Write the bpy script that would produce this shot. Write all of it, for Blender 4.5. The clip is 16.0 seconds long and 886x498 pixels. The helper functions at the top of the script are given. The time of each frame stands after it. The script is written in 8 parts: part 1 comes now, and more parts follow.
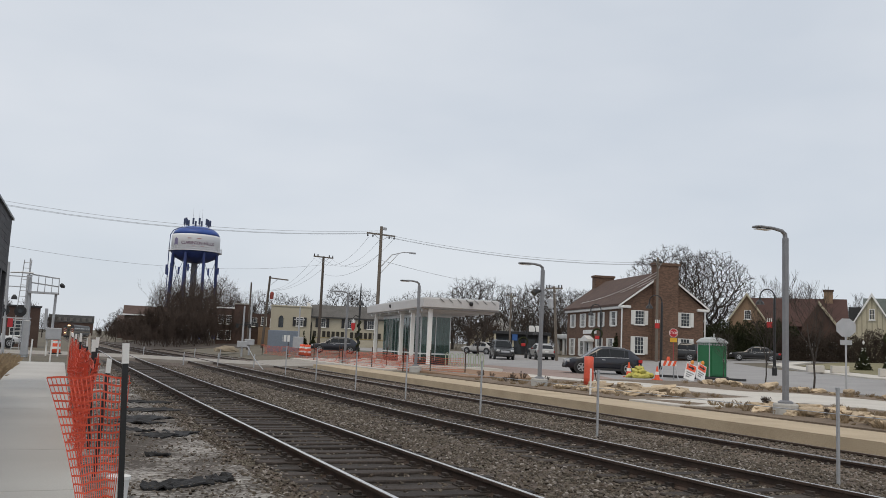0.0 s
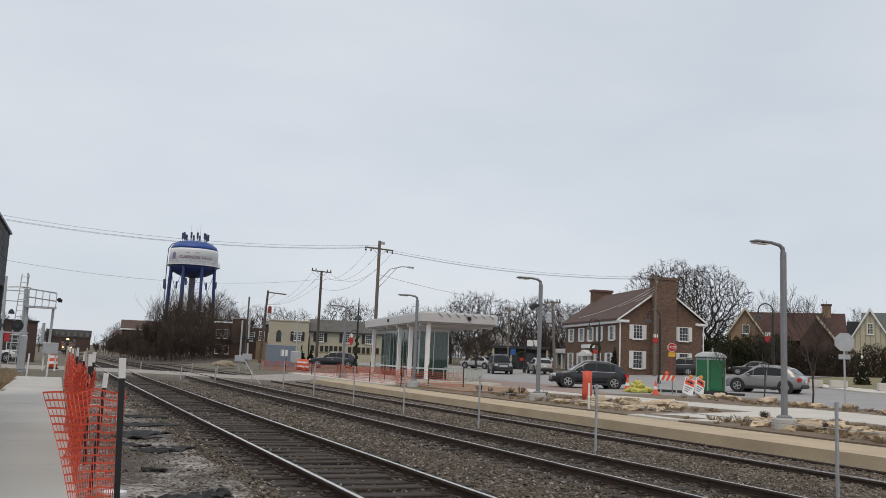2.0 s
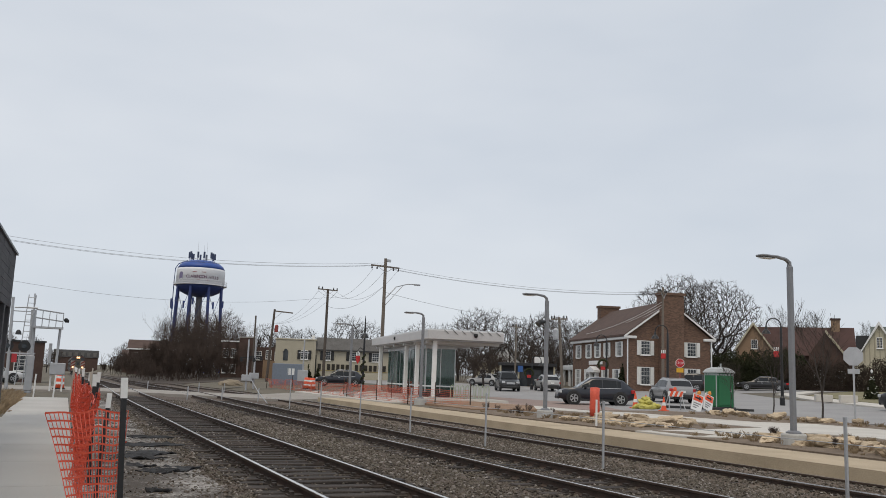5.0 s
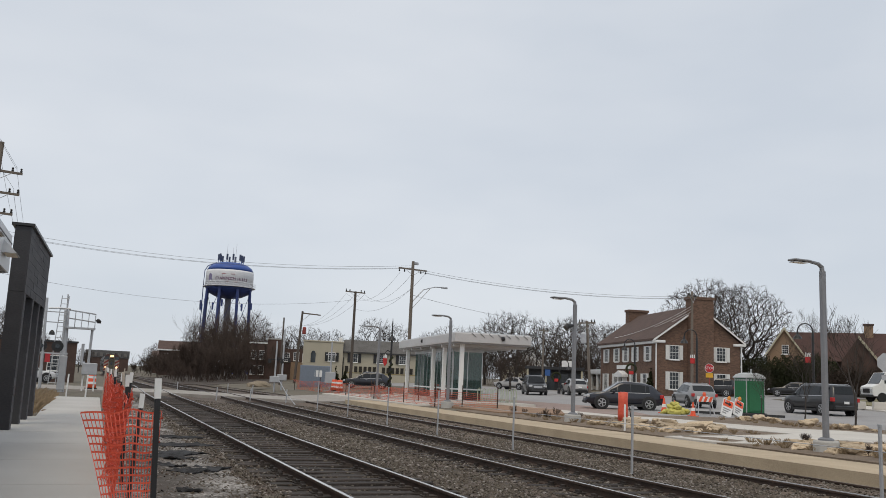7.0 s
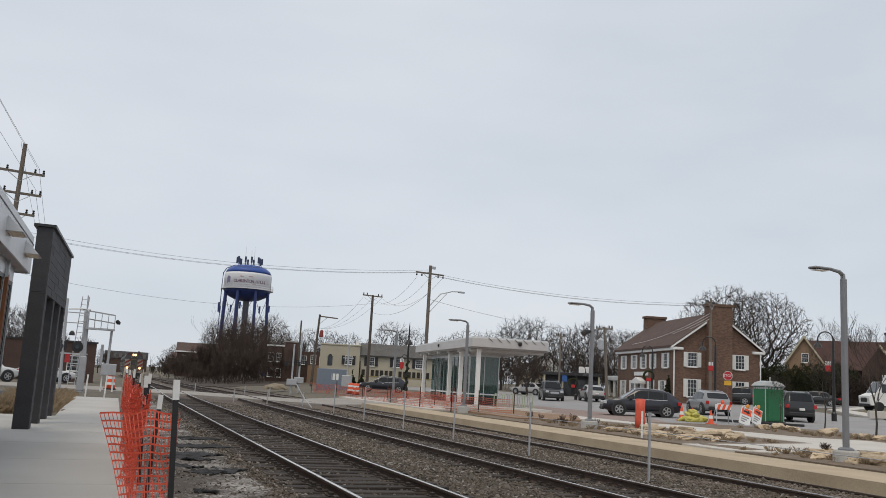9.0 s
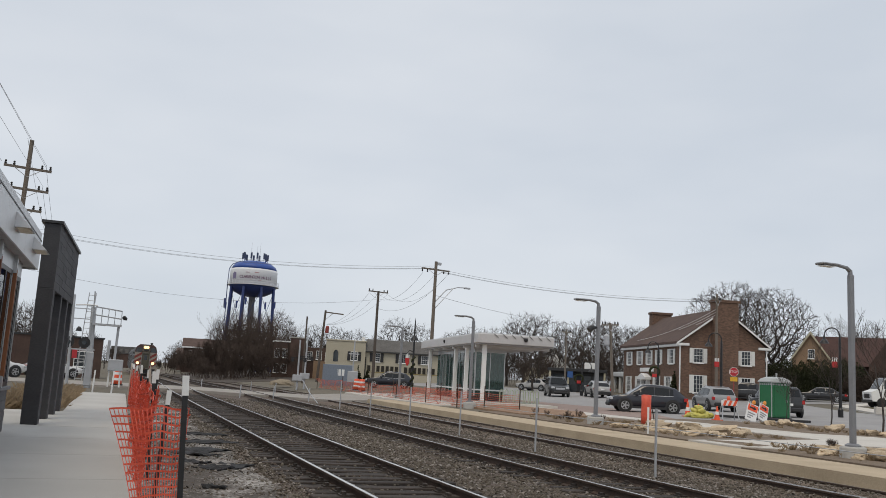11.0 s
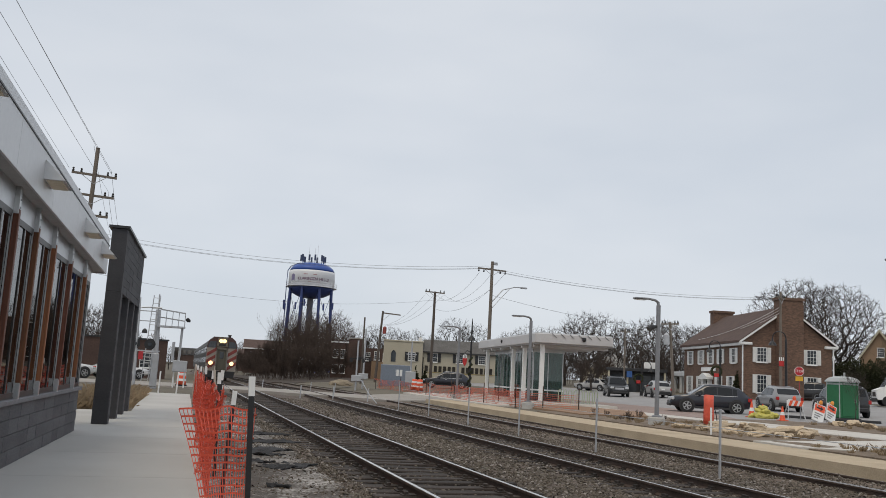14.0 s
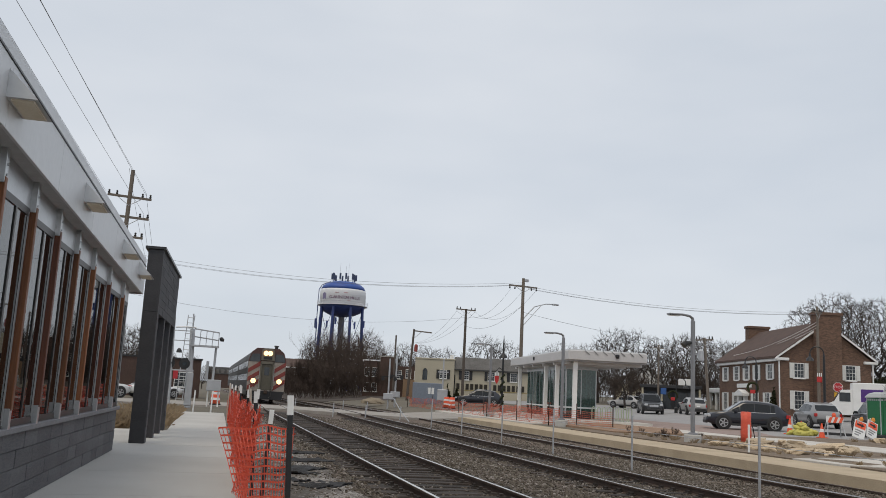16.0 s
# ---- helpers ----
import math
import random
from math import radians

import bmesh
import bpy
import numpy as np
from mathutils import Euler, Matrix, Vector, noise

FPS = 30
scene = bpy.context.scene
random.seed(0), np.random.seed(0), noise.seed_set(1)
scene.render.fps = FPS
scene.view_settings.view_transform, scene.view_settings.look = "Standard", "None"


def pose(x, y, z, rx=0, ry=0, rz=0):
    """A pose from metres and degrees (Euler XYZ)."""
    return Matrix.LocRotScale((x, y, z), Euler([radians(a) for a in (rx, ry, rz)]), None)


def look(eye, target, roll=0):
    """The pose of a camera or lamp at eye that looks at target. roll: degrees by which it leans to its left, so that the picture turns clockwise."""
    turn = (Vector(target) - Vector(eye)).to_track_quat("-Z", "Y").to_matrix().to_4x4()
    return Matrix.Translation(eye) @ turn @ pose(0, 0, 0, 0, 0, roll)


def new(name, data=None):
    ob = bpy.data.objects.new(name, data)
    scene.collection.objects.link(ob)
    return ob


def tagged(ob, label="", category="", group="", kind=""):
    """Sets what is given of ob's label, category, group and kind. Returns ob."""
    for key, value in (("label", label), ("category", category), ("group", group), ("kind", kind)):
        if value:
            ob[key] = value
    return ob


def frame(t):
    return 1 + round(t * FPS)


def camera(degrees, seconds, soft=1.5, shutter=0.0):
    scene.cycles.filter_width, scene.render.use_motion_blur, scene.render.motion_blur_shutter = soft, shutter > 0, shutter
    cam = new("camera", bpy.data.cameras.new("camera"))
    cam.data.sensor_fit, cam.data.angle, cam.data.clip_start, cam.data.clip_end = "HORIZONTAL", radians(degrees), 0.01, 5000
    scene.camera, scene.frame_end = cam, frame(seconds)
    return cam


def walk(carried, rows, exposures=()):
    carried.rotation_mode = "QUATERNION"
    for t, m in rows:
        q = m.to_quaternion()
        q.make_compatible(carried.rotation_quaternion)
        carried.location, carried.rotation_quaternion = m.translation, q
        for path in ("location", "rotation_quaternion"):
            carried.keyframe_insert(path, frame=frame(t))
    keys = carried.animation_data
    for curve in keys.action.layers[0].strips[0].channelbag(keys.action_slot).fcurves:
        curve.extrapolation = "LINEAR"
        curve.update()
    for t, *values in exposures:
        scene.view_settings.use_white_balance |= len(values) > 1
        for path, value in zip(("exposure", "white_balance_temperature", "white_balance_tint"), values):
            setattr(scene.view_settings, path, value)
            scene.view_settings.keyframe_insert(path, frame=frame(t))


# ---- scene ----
# camera: held by hand at eye height on the platform, turning slowly
# rows: seconds, sideways metres, yaw, pitch, roll
cam = camera(54.5, 16.0, soft=0.85)
EYE = 1.5
PATH = [
    (0.0, 0.000, -24.71, 6.43, -2.50),
    (0.5, 0.001, -24.73, 6.60, -2.58),
    (1.0, 0.003, -24.66, 7.04, -2.58),
    (1.5, 0.004, -24.90, 7.49, -2.55),
    (2.0, 0.005, -24.83, 7.39, -2.48),
    (2.5, 0.007, -24.92, 7.48, -2.30),
    (3.0, 0.026, -26.54, 7.54, -1.88),
    (3.5, 0.039, -28.81, 7.56, -2.61),
    (4.0, 0.058, -28.88, 8.50, -2.07),
    (4.5, 0.052, -26.04, 8.87, -1.72),
    (5.0, 0.046, -24.34, 8.52, -2.06),
    (7.5, 0.013, -21.99, 8.61, -2.72),
    (8.0, 0.013, -21.35, 8.55, -3.00),
    (8.5, 0.013, -21.51, 8.92, -3.18),
    (11.0, -0.013, -21.15, 8.60, -3.23),
    (11.5, -0.026, -20.16, 8.55, -3.09),
    (12.0, -0.039, -18.93, 8.07, -3.43),
    (12.5, -0.043, -18.15, 7.95, -3.81),
    (13.0, -0.048, -18.16, 7.43, -3.82),
    (13.5, -0.052, -17.99, 7.76, -3.56),
    (14.0, -0.055, -17.38, 8.40, -3.12),
    (14.5, -0.058, -16.66, 8.91, -3.10),
    (15.0, -0.072, -15.85, 9.13, -3.17),
    (15.5, -0.091, -15.49, 9.48, -2.98),
    (16.0, -0.108, -15.31, 9.45, -2.85),
]
walk(cam, [(t, pose(x, 0, EYE, 90 + p, r, y)) for t, x, y, p, r in PATH])

# ---- light: an overcast winter day ----
world = bpy.data.worlds.new("overcast_sky")
scene.world = world
world.use_nodes = True
wn, wl = world.node_tree.nodes, world.node_tree.links
wn.clear()
sky = wn.new("ShaderNodeTexSky")
sky.sky_type, sky.sun_disc = "NISHITA", False
sky.sun_elevation, sky.sun_rotation = radians(32), radians(200)
tc = wn.new("ShaderNodeTexCoord")
mp = wn.new("ShaderNodeMapping")
mp.inputs["Scale"].default_value = (1.6, 1.6, 4.5)
cl = wn.new("ShaderNodeTexNoise")
cl.inputs["Scale"].default_value, cl.inputs["Detail"].default_value, cl.inputs["Roughness"].default_value = 1.3, 4, 0.5
ramp = wn.new("ShaderNodeValToRGB")
ramp.color_ramp.elements[0].position, ramp.color_ramp.elements[1].position = 0.3, 0.72
ramp.color_ramp.elements[0].color, ramp.color_ramp.elements[1].color = (0.615, 0.665, 0.735, 1), (0.755, 0.785, 0.83, 1)
skys = wn.new("ShaderNodeVectorMath")
skys.operation = "SCALE"
skys.inputs["Scale"].default_value = 0.1
mixw = wn.new("ShaderNodeMix")
mixw.data_type = "RGBA"
mixw.inputs[0].default_value = 0.93
bgn = wn.new("ShaderNodeBackground")
bgn.inputs["Strength"].default_value = 1.0
wout = wn.new("ShaderNodeOutputWorld")
wl.new(tc.outputs["Generated"], mp.inputs["Vector"])
wl.new(mp.outputs["Vector"], cl.inputs["Vector"])
wl.new(cl.outputs["Fac"], ramp.inputs["Fac"])
wl.new(sky.outputs["Color"], skys.inputs[0])
wl.new(skys.outputs["Vector"], mixw.inputs[6])
wl.new(ramp.outputs["Color"], mixw.inputs[7])
wl.new(mixw.outputs[2], bgn.inputs["Color"])
wl.new(bgn.outputs["Background"], wout.inputs["Surface"])
sun = new("sun", bpy.data.lights.new("sun", "SUN"))
sun.data.energy, sun.data.angle, sun.data.color = 1.12, radians(25), (1.0, 0.865, 0.67)
sun.matrix_world = look((0, 0, 60), (20, 25, 0))
scene.view_settings.exposure = 0.0


# ---- materials ----
MATS = {}


def mat(name, a, b=None, rough=0.7, metal=0.0, scale=6.0, grain=60.0, bump=0.3, spread=0.0, emit=None, power=0.0, stretch=(1, 1, 1), detail=5, lo=0.35, hi=0.65):
    """Two colours mixed by coarse stains and fine grain, with relief; spread varies pieces of one kind."""
    if name in MATS:
        return MATS[name]
    m = bpy.data.materials.new(name)
    m.use_nodes = True
    n, l = m.node_tree.nodes, m.node_tree.links
    p = n["Principled BSDF"]
    b = b or tuple(c * 0.75 for c in a)
    co = n.new("ShaderNodeTexCoord")
    ma = n.new("ShaderNodeMapping")
    ma.inputs["Scale"].default_value = stretch
    l.new(co.outputs["Object"], ma.inputs["Vector"])
    n1, n2 = n.new("ShaderNodeTexNoise"), n.new("ShaderNodeTexNoise")
    for q, s in ((n1, scale), (n2, grain)):
        q.inputs["Scale"].default_value, q.inputs["Detail"].default_value = s, detail
        l.new(ma.outputs["Vector"], q.inputs["Vector"])
    add = n.new("ShaderNodeMath")
    add.operation = "MULTIPLY_ADD"
    add.inputs[1].default_value = 0.5
    half = n.new("ShaderNodeMath")
    half.operation = "MULTIPLY"
    half.inputs[1].default_value = 0.5
    l.new(n2.outputs["Fac"], half.inputs[0])
    l.new(n1.outputs["Fac"], add.inputs[0])
    l.new(half.outputs[0], add.inputs[2])
    rp = n.new("ShaderNodeValToRGB")
    rp.color_ramp.elements[0].position, rp.color_ramp.elements[1].position = lo, hi
    rp.color_ramp.elements[0].color, rp.color_ramp.elements[1].color = (*b, 1), (*a, 1)
    l.new(add.outputs[0], rp.inputs["Fac"])
    col = rp.outputs["Color"]
    if spread:
        oi, hs = n.new("ShaderNodeObjectInfo"), n.new("ShaderNodeHueSaturation")
        mr = n.new("ShaderNodeMapRange")
        mr.inputs["To Min"].default_value, mr.inputs["To Max"].default_value = 1 - spread, 1 + spread
        l.new(oi.outputs["Random"], mr.inputs["Value"])
        l.new(mr.outputs["Result"], hs.inputs["Value"])
        l.new(col, hs.inputs["Color"])
        col = hs.outputs["Color"]
    l.new(col, p.inputs["Base Color"])
    p.inputs["Roughness"].default_value, p.inputs["Metallic"].default_value = rough, metal
    if bump:
        bu = n.new("ShaderNodeBump")
        bu.inputs["Strength"].default_value, bu.inputs["Distance"].default_value = bump, 0.02
        l.new(n2.outputs["Fac"], bu.inputs["Height"])
        l.new(bu.outputs["Normal"], p.inputs["Normal"])
    if emit:
        p.inputs["Emission Color"].default_value, p.inputs["Emission Strength"].default_value = (*emit, 1), power
    MATS[name] = m
    return m


def coursed(name, a, b, mortar, scale=1.0):
    """Brickwork too far off for single bricks: courses with stains and uneven bricks."""
    m = mat(name, a, b, 0.9, scale=0.7, grain=9, bump=0.3, lo=0.3, hi=0.7)
    n, l = m.node_tree.nodes, m.node_tree.links
    co, br, mp_ = n.new("ShaderNodeTexCoord"), n.new("ShaderNodeTexBrick"), n.new("ShaderNodeCombineXYZ")
    sp, ad = n.new("ShaderNodeSeparateXYZ"), n.new("ShaderNodeMath")
    ad.operation = "ADD"
    l.new(co.outputs["Object"], sp.inputs[0])
    l.new(sp.outputs["X"], ad.inputs[0])
    l.new(sp.outputs["Y"], ad.inputs[1])
    l.new(ad.outputs[0], mp_.inputs["X"])
    l.new(sp.outputs["Z"], mp_.inputs["Y"])
    l.new(mp_.outputs[0], br.inputs["Vector"])
    br.inputs["Scale"].default_value = 1.0
    br.inputs["Brick Width"].default_value, br.inputs["Row Height"].default_value, br.inputs["Mortar Size"].default_value = 0.23 * scale, 0.077 * scale, 0.006 * scale
    br.inputs["Color1"].default_value, br.inputs["Color2"].default_value, br.inputs["Mortar"].default_value = (1.25, 1.2, 1.15, 1), (0.68, 0.7, 0.72, 1), (*mortar, 1)
    mu = n.new("ShaderNodeMix")
    mu.data_type, mu.blend_type = "RGBA", "MULTIPLY"
    mu.inputs[0].default_value = 1.0
    bs = n["Principled BSDF"].inputs["Base Color"]
    l.new(bs.links[0].from_socket, mu.inputs[6])
    l.new(br.outputs["Color"], mu.inputs[7])
    l.new(mu.outputs[2], bs)
    return m


def glass(name, colour, rough=0.02, see=0.35, ior=1.6):
    """Thin tinted glass: part clear, part gloss."""
    if name in MATS:
        return MATS[name]
    m = bpy.data.materials.new(name)
    m.use_nodes = True
    n, l = m.node_tree.nodes, m.node_tree.links
    n.remove(n["Principled BSDF"])
    tr, gl, mx, fr = n.new("ShaderNodeBsdfTransparent"), n.new("ShaderNodeBsdfGlossy"), n.new("ShaderNodeMixShader"), n.new("ShaderNodeFresnel")
    tr.inputs["Color"].default_value = (*(c * see for c in colour), 1)
    gl.inputs["Roughness"].default_value = rough
    fr.inputs["IOR"].default_value = ior
    l.new(fr.outputs[0], mx.inputs[0])
    l.new(tr.outputs[0], mx.inputs[1])
    l.new(gl.outputs[0], mx.inputs[2])
    l.new(mx.outputs[0], n["Material Output"].inputs["Surface"])
    MATS[name] = m
    return m


# ---- building helpers ----
def bm_box(x0, x1, y0, y1, z0, z1, bevel=0.0, bm=None):
    b = bmesh.new()
    bmesh.ops.create_cube(b, size=1.0)
    for v in b.verts:
        v.co = Vector(((x0 + x1) / 2 + v.co.x * (x1 - x0), (y0 + y1) / 2 + v.co.y * (y1 - y0), (z0 + z1) / 2 + v.co.z * (z1 - z0)))
    if bevel:
        bmesh.ops.bevel(b, geom=b.edges[:], offset=bevel, segments=1, affect="EDGES")
    return merged(bm, b)


def merged(bm, b):
    if bm is None:
        return b
    me = bpy.data.meshes.new("joint")
    b.to_mesh(me)
    b.free()
    bm.from_mesh(me)
    bpy.data.meshes.remove(me)
    return bm


def bm_tube(p, q, r0, r1=None, n=10, bm=None):
    """A round bar from p to q."""
    p, q = Vector(p), Vector(q)
    r1 = r0 if r1 is None else r1
    b = bmesh.new()
    bmesh.ops.create_cone(b, cap_ends=True, segments=n, radius1=r0, radius2=r1, depth=(q - p).length)
    turn = (q - p).to_track_quat("Z", "Y").to_matrix().to_4x4()
    bmesh.ops.transform(b, matrix=Matrix.Translation((p + q) / 2) @ turn, verts=b.verts)
    return merged(bm, b)


def bm_path(points, radii, n=8, bm=None):
    """A bent bar through points, with a radius at each."""
    b = bm or bmesh.new()
    rings = []
    pts = [Vector(p) for p in points]
    for i, p in enumerate(pts):
        d = (pts[min(i + 1, len(pts) - 1)] - pts[max(i - 1, 0)]).normalized()
        q = d.to_track_quat("Z", "Y")
        rings.append([b.verts.new(p + q @ Vector((math.cos(2 * math.pi * k / n) * radii[i], math.sin(2 * math.pi * k / n) * radii[i], 0))) for k in range(n)])
    for u, v in zip(rings, rings[1:]):
        for k in range(n):
            b.faces.new((u[k], u[(k + 1) % n], v[(k + 1) % n], v[k]))
    b.faces.new(rings[0][::-1])
    b.faces.new(rings[-1])
    return b


def bm_lathe(profile, n=24, bm=None):
    """A turned body from (radius, height) pairs round z."""
    b = bm or bmesh.new()
    rings = [[b.verts.new((r * math.cos(2 * math.pi * k / n), r * math.sin(2 * math.pi * k / n), z)) for k in range(n)] for r, z in profile]
    for u, v in zip(rings, rings[1:]):
        for k in range(n):
            b.faces.new((u[k], u[(k + 1) % n], v[(k + 1) % n], v[k]))
    b.faces.new(rings[0][::-1])
    b.faces.new(rings[-1])
    return b


def bm_prism(outline, depth, axis="y", at=0.0, bm=None):
    """A flat outline of (a, b) pairs, given thickness: in xz along y, in yz along x, or in xy along z."""
    b = bm or bmesh.new()
    to = {"y": lambda u, v, d: (u, d, v), "x": lambda u, v, d: (d, u, v), "z": lambda u, v, d: (u, v, d)}[axis]
    f0 = [b.verts.new(to(u, v, at)) for u, v in outline]
    f1 = [b.verts.new(to(u, v, at + depth)) for u, v in outline]
    k = len(outline)
    b.faces.new(f0)
    b.faces.new(f1[::-1])
    for i in range(k):
        b.faces.new((f0[i], f1[i], f1[(i + 1) % k], f0[(i + 1) % k]))
    return b


def mesh_of(name, bm, material, smooth=False):
    bmesh.ops.recalc_face_normals(bm, faces=bm.faces[:])
    me = bpy.data.meshes.new(name)
    bm.to_mesh(me)
    bm.free()
    for m in (material if isinstance(material, (list, tuple)) else [material]):
        me.materials.append(m)
    if smooth:
        for f in me.polygons:
            f.use_smooth = True
    return me


def part(name, bm, material, parent=None, label="", smooth=False):
    ob = new(name, mesh_of(name, bm, material, smooth))
    if parent is not None:
        ob.parent = parent
    if label:
        ob["label"] = label
    return ob


def thing(name, label, category, at=(0, 0, 0), turn=0.0, group="", kind=""):
    """An Empty at a thing's base, to hold its parts."""
    ob = new(name)
    ob.empty_display_size = 0.2
    ob.matrix_basis = pose(*at, 0, 0, turn)
    return tagged(ob, label, category, group, kind)


def structure(name, bm, material, label, category, smooth=False):
    return tagged(part(name, bm, material, None, "", smooth), label, category, kind="structure")


def cable(name, p, q, sag, r, label, n=14):
    pts = [Vector(p).lerp(Vector(q), i / n) - Vector((0, 0, sag * 4 * (i / n) * (1 - i / n))) for i in range(n + 1)]
    return tagged(part(name, bm_path(pts, [r] * (n + 1), 5), M_wire), label, "cable")


def curve_x(y):
    """The line's gentle bend: sideways metres at a distance along it."""
    pts = ((-60, -0.3), (0, -0.06), (20, 0.0), (50, 0.16), (66, 0.5), (73, 0.66), (93, 0.72), (111, 0.82), (133, 0.95), (180, 1.35), (222, 1.78), (252, 2.0), (292, 2.4), (310, 3.2), (330, 5.0), (350, 8.0), (370, 12.0), (400, 18), (420, 22))
    for (a, u), (b, v) in zip(pts, pts[1:]):
        if y <= b:
            s = (y - a) / (b - a)
            return u + (v - u) * s
    return pts[-1][1]


def fall(y):
    """The line drops gently beyond the level crossing."""
    return -0.0054 * max(0.0, min(y, 420) - 66)


def polar(az, d, z=0.0):
    return (d * math.sin(radians(az)), d * math.cos(radians(az)), z)


# ---- the materials of this place ----
M_wire = mat("wire_black", (0.14, 0.14, 0.15), rough=0.6, bump=0)
M_ballast = mat("ballast_stone", (0.165, 0.126, 0.101), (0.038, 0.029, 0.023), 0.95, scale=5, grain=45, bump=1.0, detail=8, lo=0.38, hi=0.62)
M_ground = mat("winter_ground", (0.17, 0.145, 0.105), (0.085, 0.075, 0.055), 0.95, scale=0.12, grain=5, bump=0.5)
M_conc = mat("new_concrete", (0.50, 0.49, 0.465), (0.40, 0.39, 0.37), 0.85, scale=0.5, grain=60, bump=0.12)
M_path = mat("path_concrete", (0.60, 0.57, 0.52), (0.48, 0.45, 0.41), 0.85, scale=0.7, grain=50, bump=0.15)
M_cross = mat("crossing_panels", (0.36, 0.33, 0.30), (0.26, 0.24, 0.215), 0.9, scale=0.9, grain=40, bump=0.3)
M_tan = mat("tan_platform_edge", (0.50, 0.405, 0.285), (0.34, 0.27, 0.185), 0.9, scale=0.9, grain=40, bump=0.35, lo=0.3, hi=0.62)
M_asph = mat("pale_asphalt", (0.34, 0.33, 0.33), (0.26, 0.255, 0.255), 0.9, scale=0.4, grain=80, bump=0.2)
M_brickpave = mat("brick_paving", (0.33, 0.25, 0.22), (0.24, 0.18, 0.16), 0.9, scale=1.5, grain=40, bump=0.2)
M_steel = mat("rail_head_steel", (0.72, 0.70, 0.68), (0.55, 0.53, 0.5), 0.25, 0.9, scale=3, grain=40, bump=0.05)
M_rust = mat("rusty_rail", (0.085, 0.056, 0.042), (0.04, 0.027, 0.021), 0.85, 0.1, scale=4, grain=60)
M_tie = mat("creosoted_timber", (0.06, 0.047, 0.040), (0.022, 0.018, 0.016), 0.9, scale=2, grain=30, bump=0.6, spread=0.35)
M_galv = mat("galvanised_steel", (0.50, 0.51, 0.53), (0.40, 0.41, 0.43), 0.5, 0.5, scale=3, grain=40, bump=0.08)
M_white = mat("white_paint", (0.80, 0.80, 0.79), (0.72, 0.72, 0.71), 0.5, scale=2, grain=30, bump=0.05)
M_wood = mat("weathered_pole", (0.20, 0.17, 0.142), (0.12, 0.10, 0.083), 0.9, scale=2, grain=20, stretch=(4, 4, 0.4), bump=0.4)
M_wood_dark = mat("dark_pole", (0.115, 0.095, 0.08), (0.07, 0.057, 0.048), 0.9, scale=2, grain=20, stretch=(4, 4, 0.4), bump=0.4)
M_brick = coursed("brown_brick", (0.168, 0.103, 0.074), (0.105, 0.065, 0.048), (1.3, 1.3, 1.25))
M_roof = mat("brown_shingle", (0.115, 0.075, 0.06), (0.07, 0.045, 0.04), 0.9, scale=1.2, grain=14, bump=0.4)
M_dark = mat("dark_slate", (0.045, 0.045, 0.05), (0.028, 0.028, 0.032), 0.7, scale=0.8, grain=18, stretch=(1, 0.35, 3), bump=0.25)
M_base = mat("grey_slate_course", (0.105, 0.105, 0.11), (0.065, 0.065, 0.07), 0.8, scale=1.0, grain=14, stretch=(1, 0.3, 2), bump=0.3)
M_panel = mat("white_metal_panel", (0.62, 0.63, 0.64), (0.56, 0.57, 0.58), 0.4, 0.2, scale=0.5, grain=10, bump=0.02)
M_cedar = mat("cedar_post", (0.27, 0.098, 0.034), (0.13, 0.048, 0.019), 0.55, scale=1.5, grain=14, stretch=(6, 6, 0.3), spread=0.35, bump=0.1)
M_alu = mat("aluminium_frame", (0.55, 0.56, 0.57), (0.47, 0.48, 0.49), 0.35, 0.8, scale=2, grain=30, bump=0.02)
M_pane = glass("window_glass", (0.75, 0.85, 0.82), 0.01, 0.7, 2.4)
M_green_glass = glass("green_glass", (0.40, 0.58, 0.54), 0.02, 1.0, 1.9)
gg = M_green_glass.node_tree
# flat teal mixed into the tint, standing for sky reflected in the glass
teal_sheen, mixed = gg.nodes.new("ShaderNodeBsdfDiffuse"), gg.nodes.new("ShaderNodeMixShader")
teal_sheen.inputs["Color"].default_value = (0.13, 0.22, 0.20, 1)
mixed.inputs[0].default_value = 0.28
gg.links.new(gg.nodes["Material Output"].inputs["Surface"].links[0].from_socket, mixed.inputs[1])
gg.links.new(teal_sheen.outputs[0], mixed.inputs[2])
gg.links.new(mixed.outputs[0], gg.nodes["Material Output"].inputs["Surface"])
M_black = mat("black_enamel", (0.018, 0.018, 0.02), (0.012, 0.012, 0.013), 0.4, scale=2, grain=30, bump=0.03)
M_orange = mat("orange_plastic", (0.85, 0.13, 0.05), (0.72, 0.09, 0.035), 0.5, scale=2, grain=20, bump=0.05)
M_blue = mat("tank_blue", (0.03, 0.09, 0.36), (0.025, 0.065, 0.27), 0.45, scale=0.3, grain=3, bump=0.02)
M_tank = mat("tank_white", (0.74, 0.75, 0.78), (0.67, 0.68, 0.71), 0.45, scale=0.25, grain=3, bump=0.02)

# ---- the ground ----
XS = ((-400, 0.0), (-3, -0.10), (0.6, -0.12), (1.2, -0.14), (2.4, -0.17), (5.8, -0.19), (6.9, -0.28), (10.2, -0.28), (12.3, -0.37), (15.05, -0.28),
      (17.3, -0.03), (18, 0.02), (25, 0.10), (30, 0.18), (40, 0.40), (55, 0.95), (70, 1.5), (100, 2.0), (300, 2.4), (3000, 3.4))


